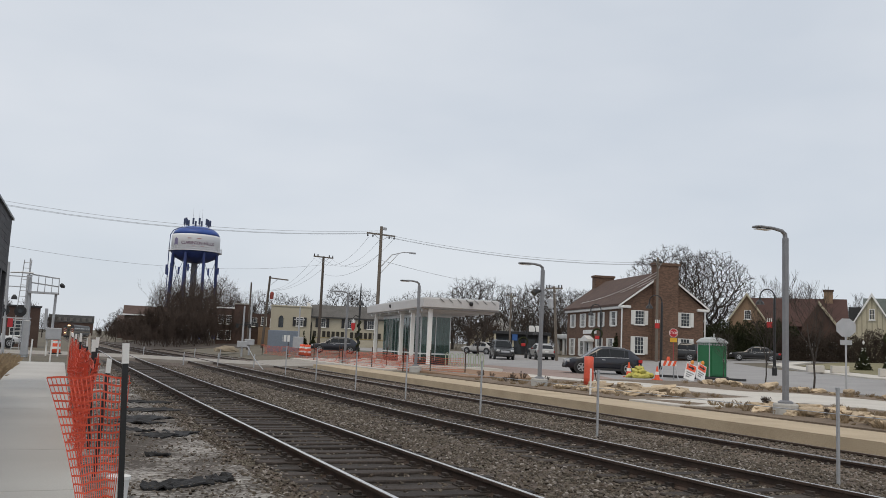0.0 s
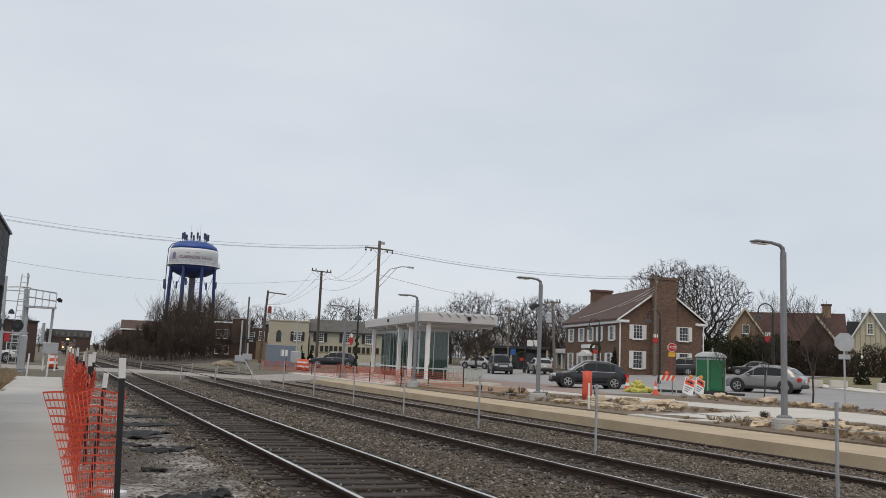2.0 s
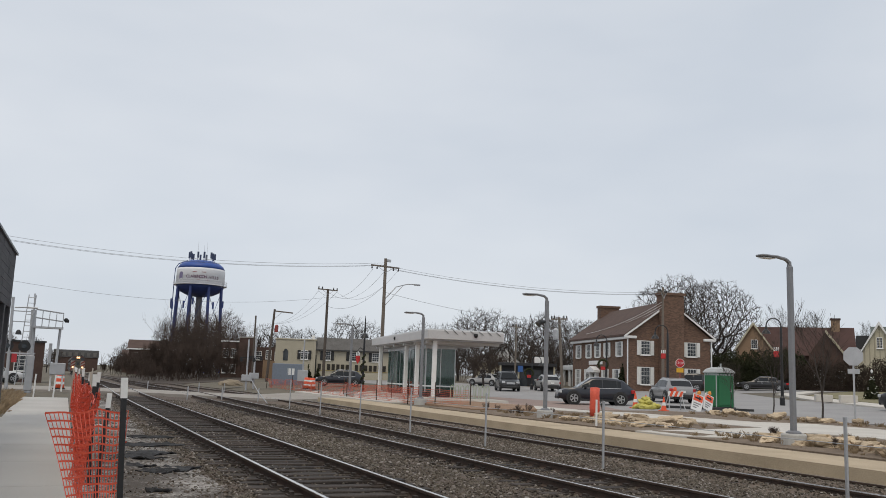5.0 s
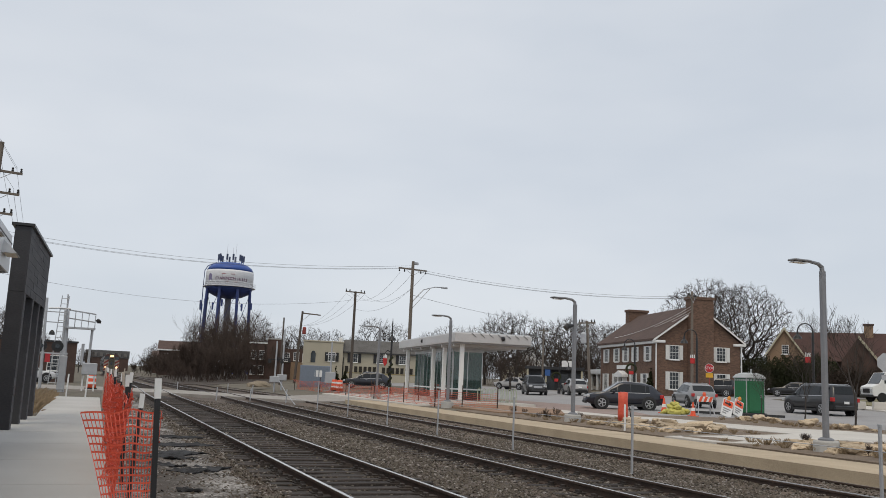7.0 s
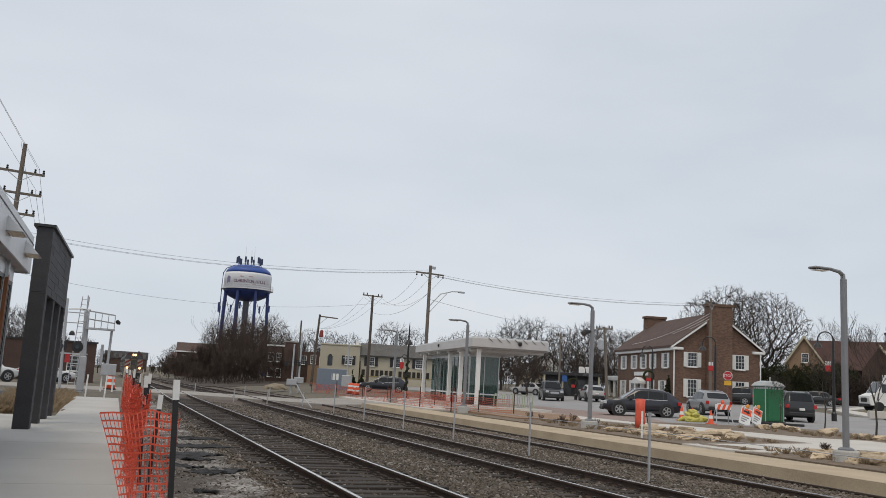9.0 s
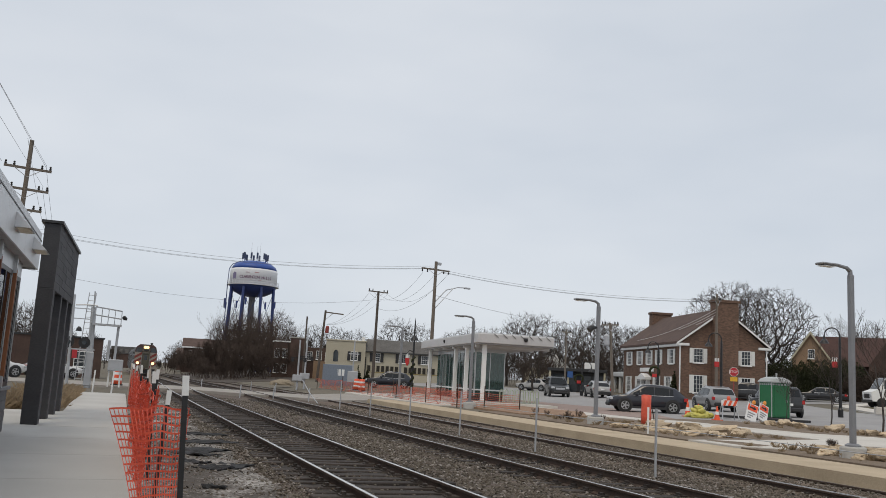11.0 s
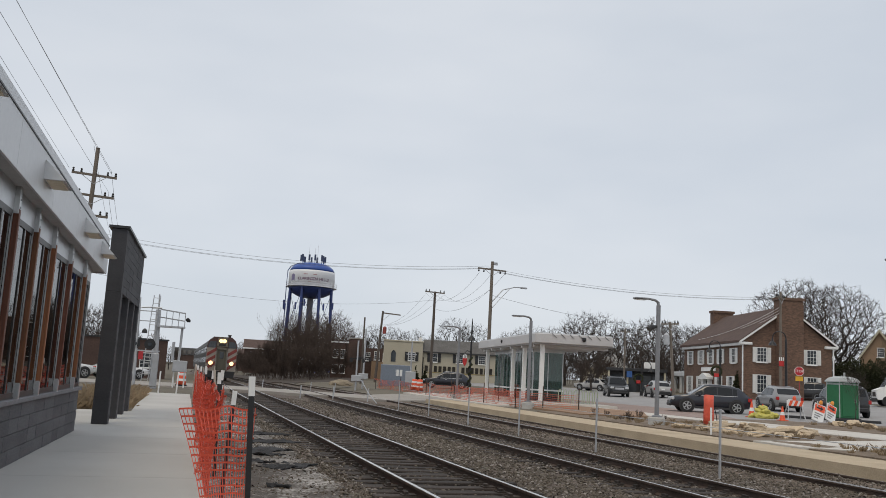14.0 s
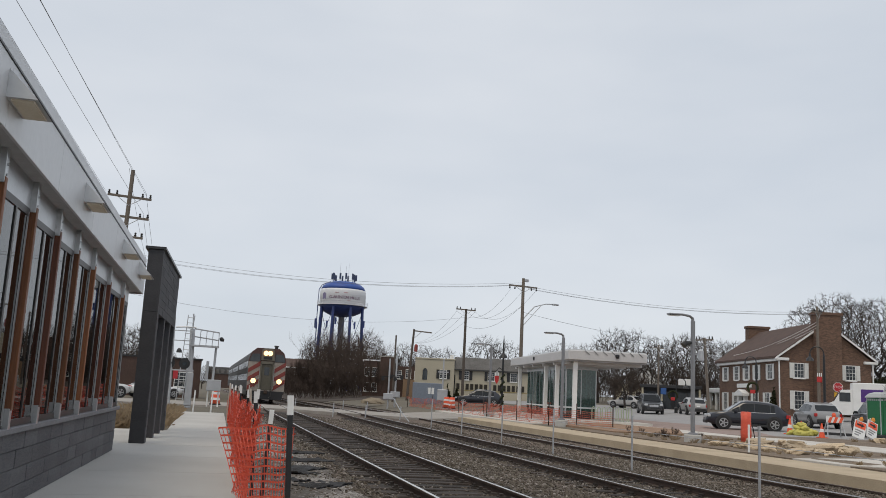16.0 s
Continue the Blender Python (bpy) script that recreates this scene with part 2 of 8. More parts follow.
def gz(x, y):
    """Height of the ground."""
    x0 = x - (curve_x(y) if 0 < x < 17 else 0.0)
    z = XS[-1][1]
    for (a, u), (b, v) in zip(XS, XS[1:]):
        if x0 <= b:
            z = u + (v - u) * max(0.0, (x0 - a)) / (b - a)
            break
    far = max(0.0, min(1.0, (x - 18) / 8))
    return z + far * 0.0035 * max(0.0, min(y, 160) - 60) + (1 - far) * fall(y) * max(0.0, min(1.0, (x + 60) / 40))


def sheet(xs, ys, lift=0.0, rough=0.0, bend=False):
    bm = bmesh.new()
    rows = []
    for y in ys:
        row = []
        for x in xs:
            px = x + (curve_x(y) if bend else 0.0)
            z = gz(px, y) + lift
            if rough:
                z += rough * noise.noise((px * 1.3, y * 1.3, 0)) + rough * 0.6 * noise.noise((px * 5, y * 5, 3))
            row.append(bm.verts.new((px, y, z)))
        rows.append(row)
    for r, s in zip(rows, rows[1:]):
        for i in range(len(r) - 1):
            bm.faces.new((r[i], r[i + 1], s[i + 1], s[i]))
    return bm


def drape(outline, lift, thick=0.25, step=4.0):
    """A slab with that outline, laid on the ground."""
    bm = bmesh.new()
    f = bm.faces.new([bm.verts.new((x, y, 0)) for x, y in outline])
    lo, hi = [min(p[k] for p in outline) for k in (0, 1)], [max(p[k] for p in outline) for k in (0, 1)]
    for k in (0, 1):
        cuts = [c for c, _ in XS if lo[0] < c < hi[0] and c > 17] if k == 0 else list(np.arange(lo[1] + step, hi[1], step))
        for c in cuts:
            co, no = ((c, 0, 0), (1, 0, 0)) if k == 0 else ((0, c, 0), (0, 1, 0))
            bmesh.ops.bisect_plane(bm, geom=bm.verts[:] + bm.edges[:] + bm.faces[:], plane_co=co, plane_no=no)
    for v in bm.verts:
        v.co.z = gz(v.co.x, v.co.y) + lift
    r = bmesh.ops.extrude_face_region(bm, geom=bm.faces[:])
    for v in r["geom"]:
        if isinstance(v, bmesh.types.BMVert):
            v.co.z -= thick
    return bm


gxs = sorted({x for x, _ in XS} | {-3000, -1200, -150, -60, -25, -12, -6, 47, 140, 200, 600, 1200} | {*np.arange(0.6, 15.4, 0.8).tolist()})
gys = sorted({-900, -300, -100, -40, -15} | {*np.arange(0, 60, 3.0).tolist()} | {60, 70, 80, 95, 110, 130, 160, 200, 260, 340, 500, 900, 1800, 3500})
structure("ground", sheet(gxs, gys), M_ground, "brown winter ground of earth and dry grass", "ground")


# ---- railway ----
TRACKS = ((4.05, 0.0), (8.64, -0.09), (13.87, -0.21))
Y0, Y1 = -8.0, 420.0


def rail_profile(dx, z):
    """Foot, web and head of a rail, as (x, z) pairs from its head's middle."""
    return [(dx - 0.075, z - 0.17), (dx + 0.075, z - 0.17), (dx + 0.075, z - 0.155), (dx + 0.012, z - 0.13), (dx + 0.012, z - 0.045), (dx + 0.036, z - 0.035),
            (dx + 0.036, z - 0.006), (dx + 0.028, z), (dx - 0.028, z), (dx - 0.036, z - 0.006), (dx - 0.036, z - 0.035), (dx - 0.012, z - 0.045), (dx - 0.012, z - 0.13), (dx - 0.075, z - 0.155)]


def rail_bm(cx, z):
    bm = bmesh.new()
    rings = []
    ys = list(range(int(Y0), 60, 4)) + [60, 66, 73, 80, 93, 111, 133, 150, 180, 200, 222, 252, 275, 292, 300, 310, 320, 330, 340, 350, 360, 370, 385, 400, int(Y1)]
    for y in ys:
        rings.append([bm.verts.new((cx + curve_x(y) + u, y, v + fall(y))) for u, v in rail_profile(0, z)])
    k = len(rings[0])
    for a, b in zip(rings, rings[1:]):
        for i in range(k):
            f = bm.faces.new((a[i], a[(i + 1) % k], b[(i + 1) % k], b[i]))
            f.material_index = 1 if i in (7,) else 0
    bm.faces.new(rings[0][::-1])
    bm.faces.new(rings[-1])
    return bm


structure("ballast", sheet(list(np.arange(2.3, 15.0, 0.3)), list(np.arange(-8, 50, 0.4)) + list(range(50, 130, 4)) + [133, 155, 180, 222, 252, 292, 310, 330, 350, 370, 400, 420], 0.012, 0.035, True), M_ballast, "grey-brown crushed stone ballast under the tracks", "ballast")
for cx, z in TRACKS:
    track = thing("railway_track", "railway track of rusty steel rails on dark timber sleepers", "track", group="parallel tracks", kind="structure")
    for s in (-0.7525, 0.7525):
        part("rail", rail_bm(cx + s, z), [M_rust, M_steel], track)
tie = bm_box(-1.3, 1.3, -0.115, 0.115, -0.18, 0, 0.014)
for s in (-0.7525, 0.7525):
    # tie plates with a spike on either side of the rail
    tie = bm_box(s - 0.17, s + 0.17, -0.09, 0.09, 0.0, 0.018, bm=tie)
    for k in (-0.11, 0.11):
        tie = bm_box(s + k - 0.03, s + k + 0.03, -0.06, 0.06, 0.018, 0.055, bm=tie)
TIE_ME = mesh_of("sleeper", tie, M_tie)

# ---- near platform ----
def edge_x(y):
    return 0.32 + 0.0134 * y


platform = thing("platform_near", "pale new concrete station platform with joints between its slabs", "platform", kind="structure")
part("bed", bm_prism([(edge_x(-12) - 0.03, -12), (edge_x(42.9) - 0.03, 42.9), (-1.0, 42.9), (-1.0, 27), (-2.6, 27), (-2.6, 19), (-9, 19), (-9, -12)], -0.4, "z", -0.02), M_conc, platform)
slabs = [(y, y + 3.0) for y in np.arange(-12, 43, 3.0)]
for ya, yb in slabs:
    yb = min(yb, 43)
    left = -1.05 if ya >= 26.9 else (-2.6 if ya >= 18.9 else -9)
    part("slab", bm_prism([(edge_x(ya), ya + 0.006), (edge_x(yb), yb - 0.006), (left, yb - 0.006), (left, ya + 0.006)], -0.12, "z", 0.0), M_conc, platform)
# ---- far platform and street ----
structure("platform_far", bm_prism([(15.1 + curve_x(-5), -5), (15.1, 20), (15.1 + curve_x(46), 46), (15.3 + curve_x(53.2), 53.2), (17.3, 53.2), (17.3, -5)], -0.6, "z", 0.0), M_tan, "tan concrete platform with a worn front edge", "platform")
structure("road", drape([(24.5, 36), (31.5, 26), (33, 0), (33, -60), (46, -60), (46, 20), (50, 48), (58, 62), (120, 62), (120, 70), (50, 70), (46, 180), (38, 180), (36, 75), (24, 66)], 0.03), M_asph, "pale worn asphalt street and crossing", "road")
structure("pavement", drape([(17.4, 46), (20, 43), (23, 36), (23, 30.7), (23.3, 27.3), (23.4, 23.8), (19.5, 22.9), (17.34, 23.1), (17.34, 21.0), (18, 19.6), (21.3, 21.1), (22.9, 21.1), (23.3, 19.2), (22.8, 16.7), (22.9, -40), (27, -40), (27.3, 20.1), (27.8, 22.8), (27.9, 25.7), (26.2, 27.1), (25.8, 30.2), (25.7, 34.3), (24.4, 36.1), (23.9, 66), (17.4, 66)], 0.075), M_path, "pale concrete pavement beside the street", "pavement")
def crossing_bm():
    """Slab that follows the heights of the three tracks, just under their rail heads."""
    bm = bmesh.new()
    cols = [[bm.verts.new((x, ya + (yb - ya) * k / 3, z)) for k in range(4)] for x, ya, yb, z in
            ((-14, 55.5, 64, 0.0), (1.3, 55.5, 64.5, 0.0), (4.2, 55.5, 64.5, -0.02), (5.6, 55.4, 64.5, -0.03), (8.7, 55.2, 64.5, -0.105), (10.5, 55.0, 64.5, -0.15), (13.9, 54.6, 64.5, -0.225), (15.6, 54.0, 65, -0.12), (19, 53.0, 66, 0.07), (24.5, 49, 66, 0.13))]
    for a, b in zip(cols, cols[1:]):
        for i in range(3):
            bm.faces.new((a[i], b[i], b[i + 1], a[i + 1]))
    r = bmesh.ops.extrude_face_region(bm, geom=bm.faces[:])
    for v in r["geom"]:
        if isinstance(v, bmesh.types.BMVert):
            v.co.z -= 0.35
    return bm


structure("crossing", crossing_bm(), M_cross, "pale concrete level crossing over the tracks", "road")


M_lamp = mat("lamp_post_grey", (0.27, 0.275, 0.29), (0.21, 0.215, 0.23), 0.5, 0.4, scale=3, grain=40, bump=0.06)


def lamp_at(x, y, height):
    t = thing("street_lamp", "grey steel platform lamp with a curved arm on a concrete footing", "street lamp", (x, y, gz(x, y)), group="platform lamps")
    part("footing", bm_lathe([(0.33, -0.3), (0.33, 0.3), (0.31, 0.34)], 20), M_conc, t, "round concrete footing")
    part("base_plate", bm_lathe([(0.2, 0.34), (0.2, 0.38), (0.13, 0.42)], 16), M_lamp, t)
    part("pole", bm_box(-0.07, 0.07, -0.07, 0.07, 0.4, height - 0.2, 0.02), M_lamp, t)
    arm = bm_path([(0.0, 0, height - 0.3), (-0.02, 0, height - 0.1), (-0.14, 0.0, height - 0.02), (-0.45, 0.0, height + 0.02), (-0.75, 0.0, height + 0.02)], [0.065, 0.062, 0.052, 0.045, 0.04], 8)
    part("arm", arm, M_lamp, t)
    if 30 < y < 31:
        part("security_camera", bm_path([(-0.42, 0, 3.75), (-0.3, 0, 3.85), (0, 0, 3.9)], [0.13, 0.12, 0.03], 10), M_black, t, "black security camera")
    head = bm_box(-1.1, -0.5, -0.15, 0.15, height - 0.02, height + 0.04, 0.025)
    part("lamp_head", head, M_lamp, t)
    part("lens", bm_box(-1.05, -0.6, -0.12, 0.12, height - 0.052, height - 0.04), M_white, t)
    return t


for x, y, hh in ((18.3, 17.5, 5.05), (18.3, 30.3, 4.95), (18.3, 43.2, 4.9), (18.3, 55.4, 4.8)):
    lamp_at(x, y, hh)


# ---- sleepers of the three tracks ----
TRACK_OBS = [o for o in scene.objects if o.name.startswith("railway_track")]
for (cx, z), track in zip(TRACKS, TRACK_OBS):
    rest = bmesh.new()
    rng = random.Random(int(cx * 10))
    for i in range(260):
        y = -2 + i * 0.52
        if 49.5 < y < 66:
            continue
        m = pose(cx + curve_x(y) + rng.uniform(-0.05, 0.05), y + rng.uniform(-0.03, 0.03), z + fall(y) - (0.128 if cx < 5 else 0.145) + rng.uniform(-0.014, 0.012), rng.uniform(-1, 1), rng.uniform(-0.4, 0.4), rng.uniform(-1, 1))
        if y < 49:
            t = new("sleeper", TIE_ME)
            t.parent, t.matrix_basis = track, m
        else:
            b = bm_box(-1.3, 1.3, -0.115, 0.115, -0.18, 0)
            b.transform(m)
            rest = merged(rest, b)
    tagged(part("far_sleepers", rest, M_tie, track), kind="stuff")


def scatter(name, label, n, place, size, material, seed, category="stones"):
    """Loose stones as one mesh: place gives (x, y, z), size a range of metres."""
    rng = random.Random(seed)
    base = [(-1, -0.8, -0.5), (1, -0.7, -0.4), (0.8, 0.9, -0.5), (-0.9, 0.8, -0.4), (-0.6, -0.5, 0.5), (0.6, -0.4, 0.6), (0.5, 0.6, 0.45), (-0.5, 0.5, 0.55)]
    quads = ((3, 2, 1, 0), (4, 5, 6, 7), (0, 1, 5, 4), (1, 2, 6, 5), (2, 3, 7, 6), (3, 0, 4, 7))
    vs, fs = [], []
    for _ in range(n):
        x, y, z = place(rng)
        s = rng.uniform(*size)
        m = Euler((rng.uniform(-0.6, 0.6), rng.uniform(-0.6, 0.6), rng.uniform(0, 6.3))).to_matrix()
        sc = (s * rng.uniform(0.6, 1.2), s * rng.uniform(0.6, 1.2), s * rng.uniform(0.5, 0.9))
        k = len(vs)
        for p in base:
            v = m @ Vector([p[i] * sc[i] * rng.uniform(0.75, 1.15) for i in range(3)])
            vs.append((x + v.x, y + v.y, z + v.z))
        fs += [tuple(k + i for i in q) for q in quads]
    me = bpy.data.meshes.new(name)
    me.from_pydata(vs, [], fs)
    me.materials.append(material)
    return tagged(new(name, me), label, category, kind="stuff")


def island_mat(name, colours, rough=0.95):
    """A colour for each loose piece of a joined mesh."""
    m = bpy.data.materials.new(name)
    m.use_nodes = True
    n, l = m.node_tree.nodes, m.node_tree.links
    g, r = n.new("ShaderNodeNewGeometry"), n.new("ShaderNodeValToRGB")
    r.color_ramp.elements[0].color, r.color_ramp.elements[1].color = (*colours[0], 1), (*colours[-1], 1)
    for i, c in enumerate(colours[1:-1]):
        e = r.color_ramp.elements.new((i + 1) / (len(colours) - 1))
        e.color = (*c, 1)
    l.new(g.outputs["Random Per Island"], r.inputs["Fac"])
    l.new(r.outputs["Color"], n["Principled BSDF"].inputs["Base Color"])
    n["Principled BSDF"].inputs["Roughness"].default_value = rough
    return m


M_stone = island_mat("ballast_pieces", ((0.035, 0.029, 0.022), (0.10, 0.082, 0.063), (0.15, 0.13, 0.105), (0.08, 0.06, 0.043), (0.32, 0.29, 0.265)))


def ballast_place(lo, hi, ya, yb):
    def f(r):
        y = ya + (yb - ya) * r.random() ** 1.6
        x = r.uniform(lo, hi)
        if 2.9 < x < 5.3 and r.random() < 0.72:
            x = r.uniform(5.3, hi) if hi > 6 else r.uniform(lo, 2.9)
        x += curve_x(y)
        return x, y, gz(x, y) + 0.035
    return f


scatter("ballast_stones", "loose grey and rust-brown ballast stones between the rails", 38000, ballast_place(2.3, 14.9, 5.5, 26), (0.014, 0.036), M_stone, 3)
scatter("ballast_stones", "loose grey and rust-brown ballast stones between the rails", 12000, ballast_place(2.3, 14.9, 20, 48), (0.022, 0.04), M_stone, 4)
scatter("rubble", "scattered gravel and broken asphalt on bare earth beside the platform", 5000, ballast_place(0.9, 2.8, 5.5, 36), (0.006, 0.026), M_stone, 5)
M_sand = mat("pale_sand", (0.42, 0.40, 0.375), (0.075, 0.063, 0.053), 0.95, scale=1.1, grain=16, bump=0.7, lo=0.47, hi=0.63)
structure("verge", sheet(list(np.arange(0.35, 2.5, 0.15)), list(np.arange(3, 44, 0.4)), 0.03, 0.03, True), M_sand, "pale sandy verge strewn with dirt and gravel", "ground")

M_foul = mat("fouled_ballast", (0.06, 0.05, 0.042), (0.018, 0.015, 0.013), 0.95, scale=4, grain=40, bump=1.0, detail=8)
structure("ballast_fouled", sheet(list(np.arange(2.75, 5.36, 0.2)), list(np.arange(-6, 54, 0.4)), 0.02, 0.03, True), M_foul, "dark oil-stained ballast within the nearest track", "ballast")
M_silt = mat("silted_ballast", (0.175, 0.132, 0.098), (0.075, 0.055, 0.042), 0.95, scale=2.5, grain=30, bump=0.8, detail=8)
structure("ballast_silted", sheet(list(np.arange(11.6, 15.0, 0.3)), list(np.arange(-6, 54, 0.4)), 0.02, 0.03, True), M_silt, "brown silted ballast before the far platform", "ballast")
# torn black sheeting on the verge
M_felt = mat("torn_black_felt", (0.03, 0.03, 0.032), (0.012, 0.012, 0.013), 0.85, scale=6, grain=40, bump=0.4)


def felt(x, y, w, l, seed):
    rng = random.Random(seed)
    bm = bmesh.new()
    bmesh.ops.create_grid(bm, x_segments=8, y_segments=8, size=0.5)
    for v in list(bm.verts):
        u, t = v.co.x, v.co.y
        ragged = 1 + 0.35 * noise.noise((u * 4 + seed, t * 4, seed))
        v.co = Vector((u * w * ragged, t * l * ragged, 0.035 + 0.07 * abs(noise.noise((u * 3 + seed * 2, t * 3, 1))) + 0.02 * noise.noise((u * 9, t * 9, seed))))
    r = bmesh.ops.extrude_face_region(bm, geom=bm.faces[:])
    for v in r["geom"]:
        if isinstance(v, bmesh.types.BMVert):
            v.co.z -= 0.02
    ob = part("black_sheeting", bm, M_felt)
    ob.matrix_basis = pose(x, y, gz(x, y) + 0.0, 0, 0, rng.uniform(0, 180))
    return tagged(ob, "torn scrap of crumpled black felt lying on the verge", "debris", "torn black sheeting")


for i, (x, y, w, l) in enumerate(((1.55, 9.9, 0.5, 0.3), (1.2, 9.7, 0.3, 0.35), (1.9, 17.6, 0.9, 0.8), (1.6, 16.8, 0.6, 0.9), (2.1, 19.5, 0.7, 1.2), (1.75, 14.6, 0.5, 0.5), (2.05, 14.9, 0.6, 0.6), (1.45, 15.3, 0.4, 0.6), (1.95, 10.2, 0.35, 0.3), (2.3, 21.5, 0.5, 0.9), (1.5, 12.2, 0.25, 0.3))):
    felt(x, y, w, l, i + 1)


# ---- bare trees ----
M_stem = mat("brown_stems", (0.11, 0.085, 0.072), (0.065, 0.05, 0.043), 0.95, scale=0.5, grain=4, bump=0)
M_bark = mat("grey_bark", (0.06, 0.05, 0.044), (0.035, 0.029, 0.026), 0.95, scale=3, grain=20, bump=0.5)
M_twig = mat("bare_twigs", (0.085, 0.07, 0.061), (0.05, 0.042, 0.037), 0.95, scale=0.5, grain=4, bump=0)


def tree_meshes(seed, height, spread=0.5, kids=5, levels=4, trunk=0.28, first=0.25, twig=0.012, droop=0.0, stems=1, sprawl=0.4):
    """Trunk with limbs, and a crown of forking twigs, as two meshes."""
    rng = random.Random(seed)
    tv, tf, cv, cf = [], [], [], []

    def bar(p, q, r0, r1, vs, fs, n):
        d = q - p
        if d.length < 1e-4:
            return
        rot = d.to_track_quat("Z", "Y")
        k = len(vs)
        for c, r in ((p, r0), (q, r1)):
            for i in range(n):
                a = 2 * math.pi * i / n
                vs.append(tuple(c + rot @ Vector((math.cos(a) * r, math.sin(a) * r, 0))))
        for i in range(n):
            fs.append((k + i, k + (i + 1) % n, k + n + (i + 1) % n, k + n + i))

    def grow(p, d, length, r, lev):
        seg = 4 if lev < 2 else 3
        pts = [p]
        for i in range(seg):
            wob = 0.11 if lev < 2 else 0.17
            d = (d + Vector((rng.gauss(0, wob), rng.gauss(0, wob), rng.gauss(0, wob) + (0.05 if lev else 0.0) - droop * lev))).normalized()
            pts.append(pts[-1] + d * length / seg)
        for i in range(seg):
            ra, rb = r * (1 - 0.55 * i / seg), r * (1 - 0.55 * (i + 1) / seg)
            if lev <= 1:
                bar(pts[i], pts[i + 1], ra, rb, tv, tf, 7 if lev == 0 else 5)
            else:
                bar(pts[i], pts[i + 1], max(ra, twig), max(rb, twig * 0.7), cv, cf, 3)
        if lev >= levels:
            return
        n = kids + (1 if lev == 0 else 0)
        for i in range(n):
            s = (first if lev == 0 else 0.2) + (1 - (first if lev == 0 else 0.2)) * (i + rng.uniform(0.2, 0.9)) / n
            k = min(int(s * seg), seg - 1)
            q = pts[k].lerp(pts[k + 1], s * seg - k)
            a = rng.uniform(0, 6.28)
            side = Vector((math.cos(a), math.sin(a), 0))
            tip = (d * (1 - spread) + side * spread * rng.uniform(0.7, 1.3) + Vector((0, 0, 0.25))).normalized()
            grow(q, tip, length * rng.uniform(0.46, 0.74) * (1.15 - 0.35 * s), r * (0.5 if lev else 0.45) * (1.1 - 0.5 * s), lev + 1)

    for i in range(stems):
        off = Vector((rng.gauss(0, sprawl), rng.gauss(0, sprawl), 0)) if stems > 1 else Vector()
        grow(Vector((0, 0, -0.2)) + off, Vector((rng.gauss(0, 0.1 if stems == 1 else 0.3), rng.gauss(0, 0.1 if stems == 1 else 0.3), 1)), height * 0.62, trunk, 0)
    out = []
    for nm, vs, fs, m in (("trunk", tv, tf, M_bark), ("crown", cv, cf, M_twig)):
        me = bpy.data.meshes.new(nm)
        me.from_pydata(vs, [], fs)
        me.materials.append(m)
        out.append(me)
    return out


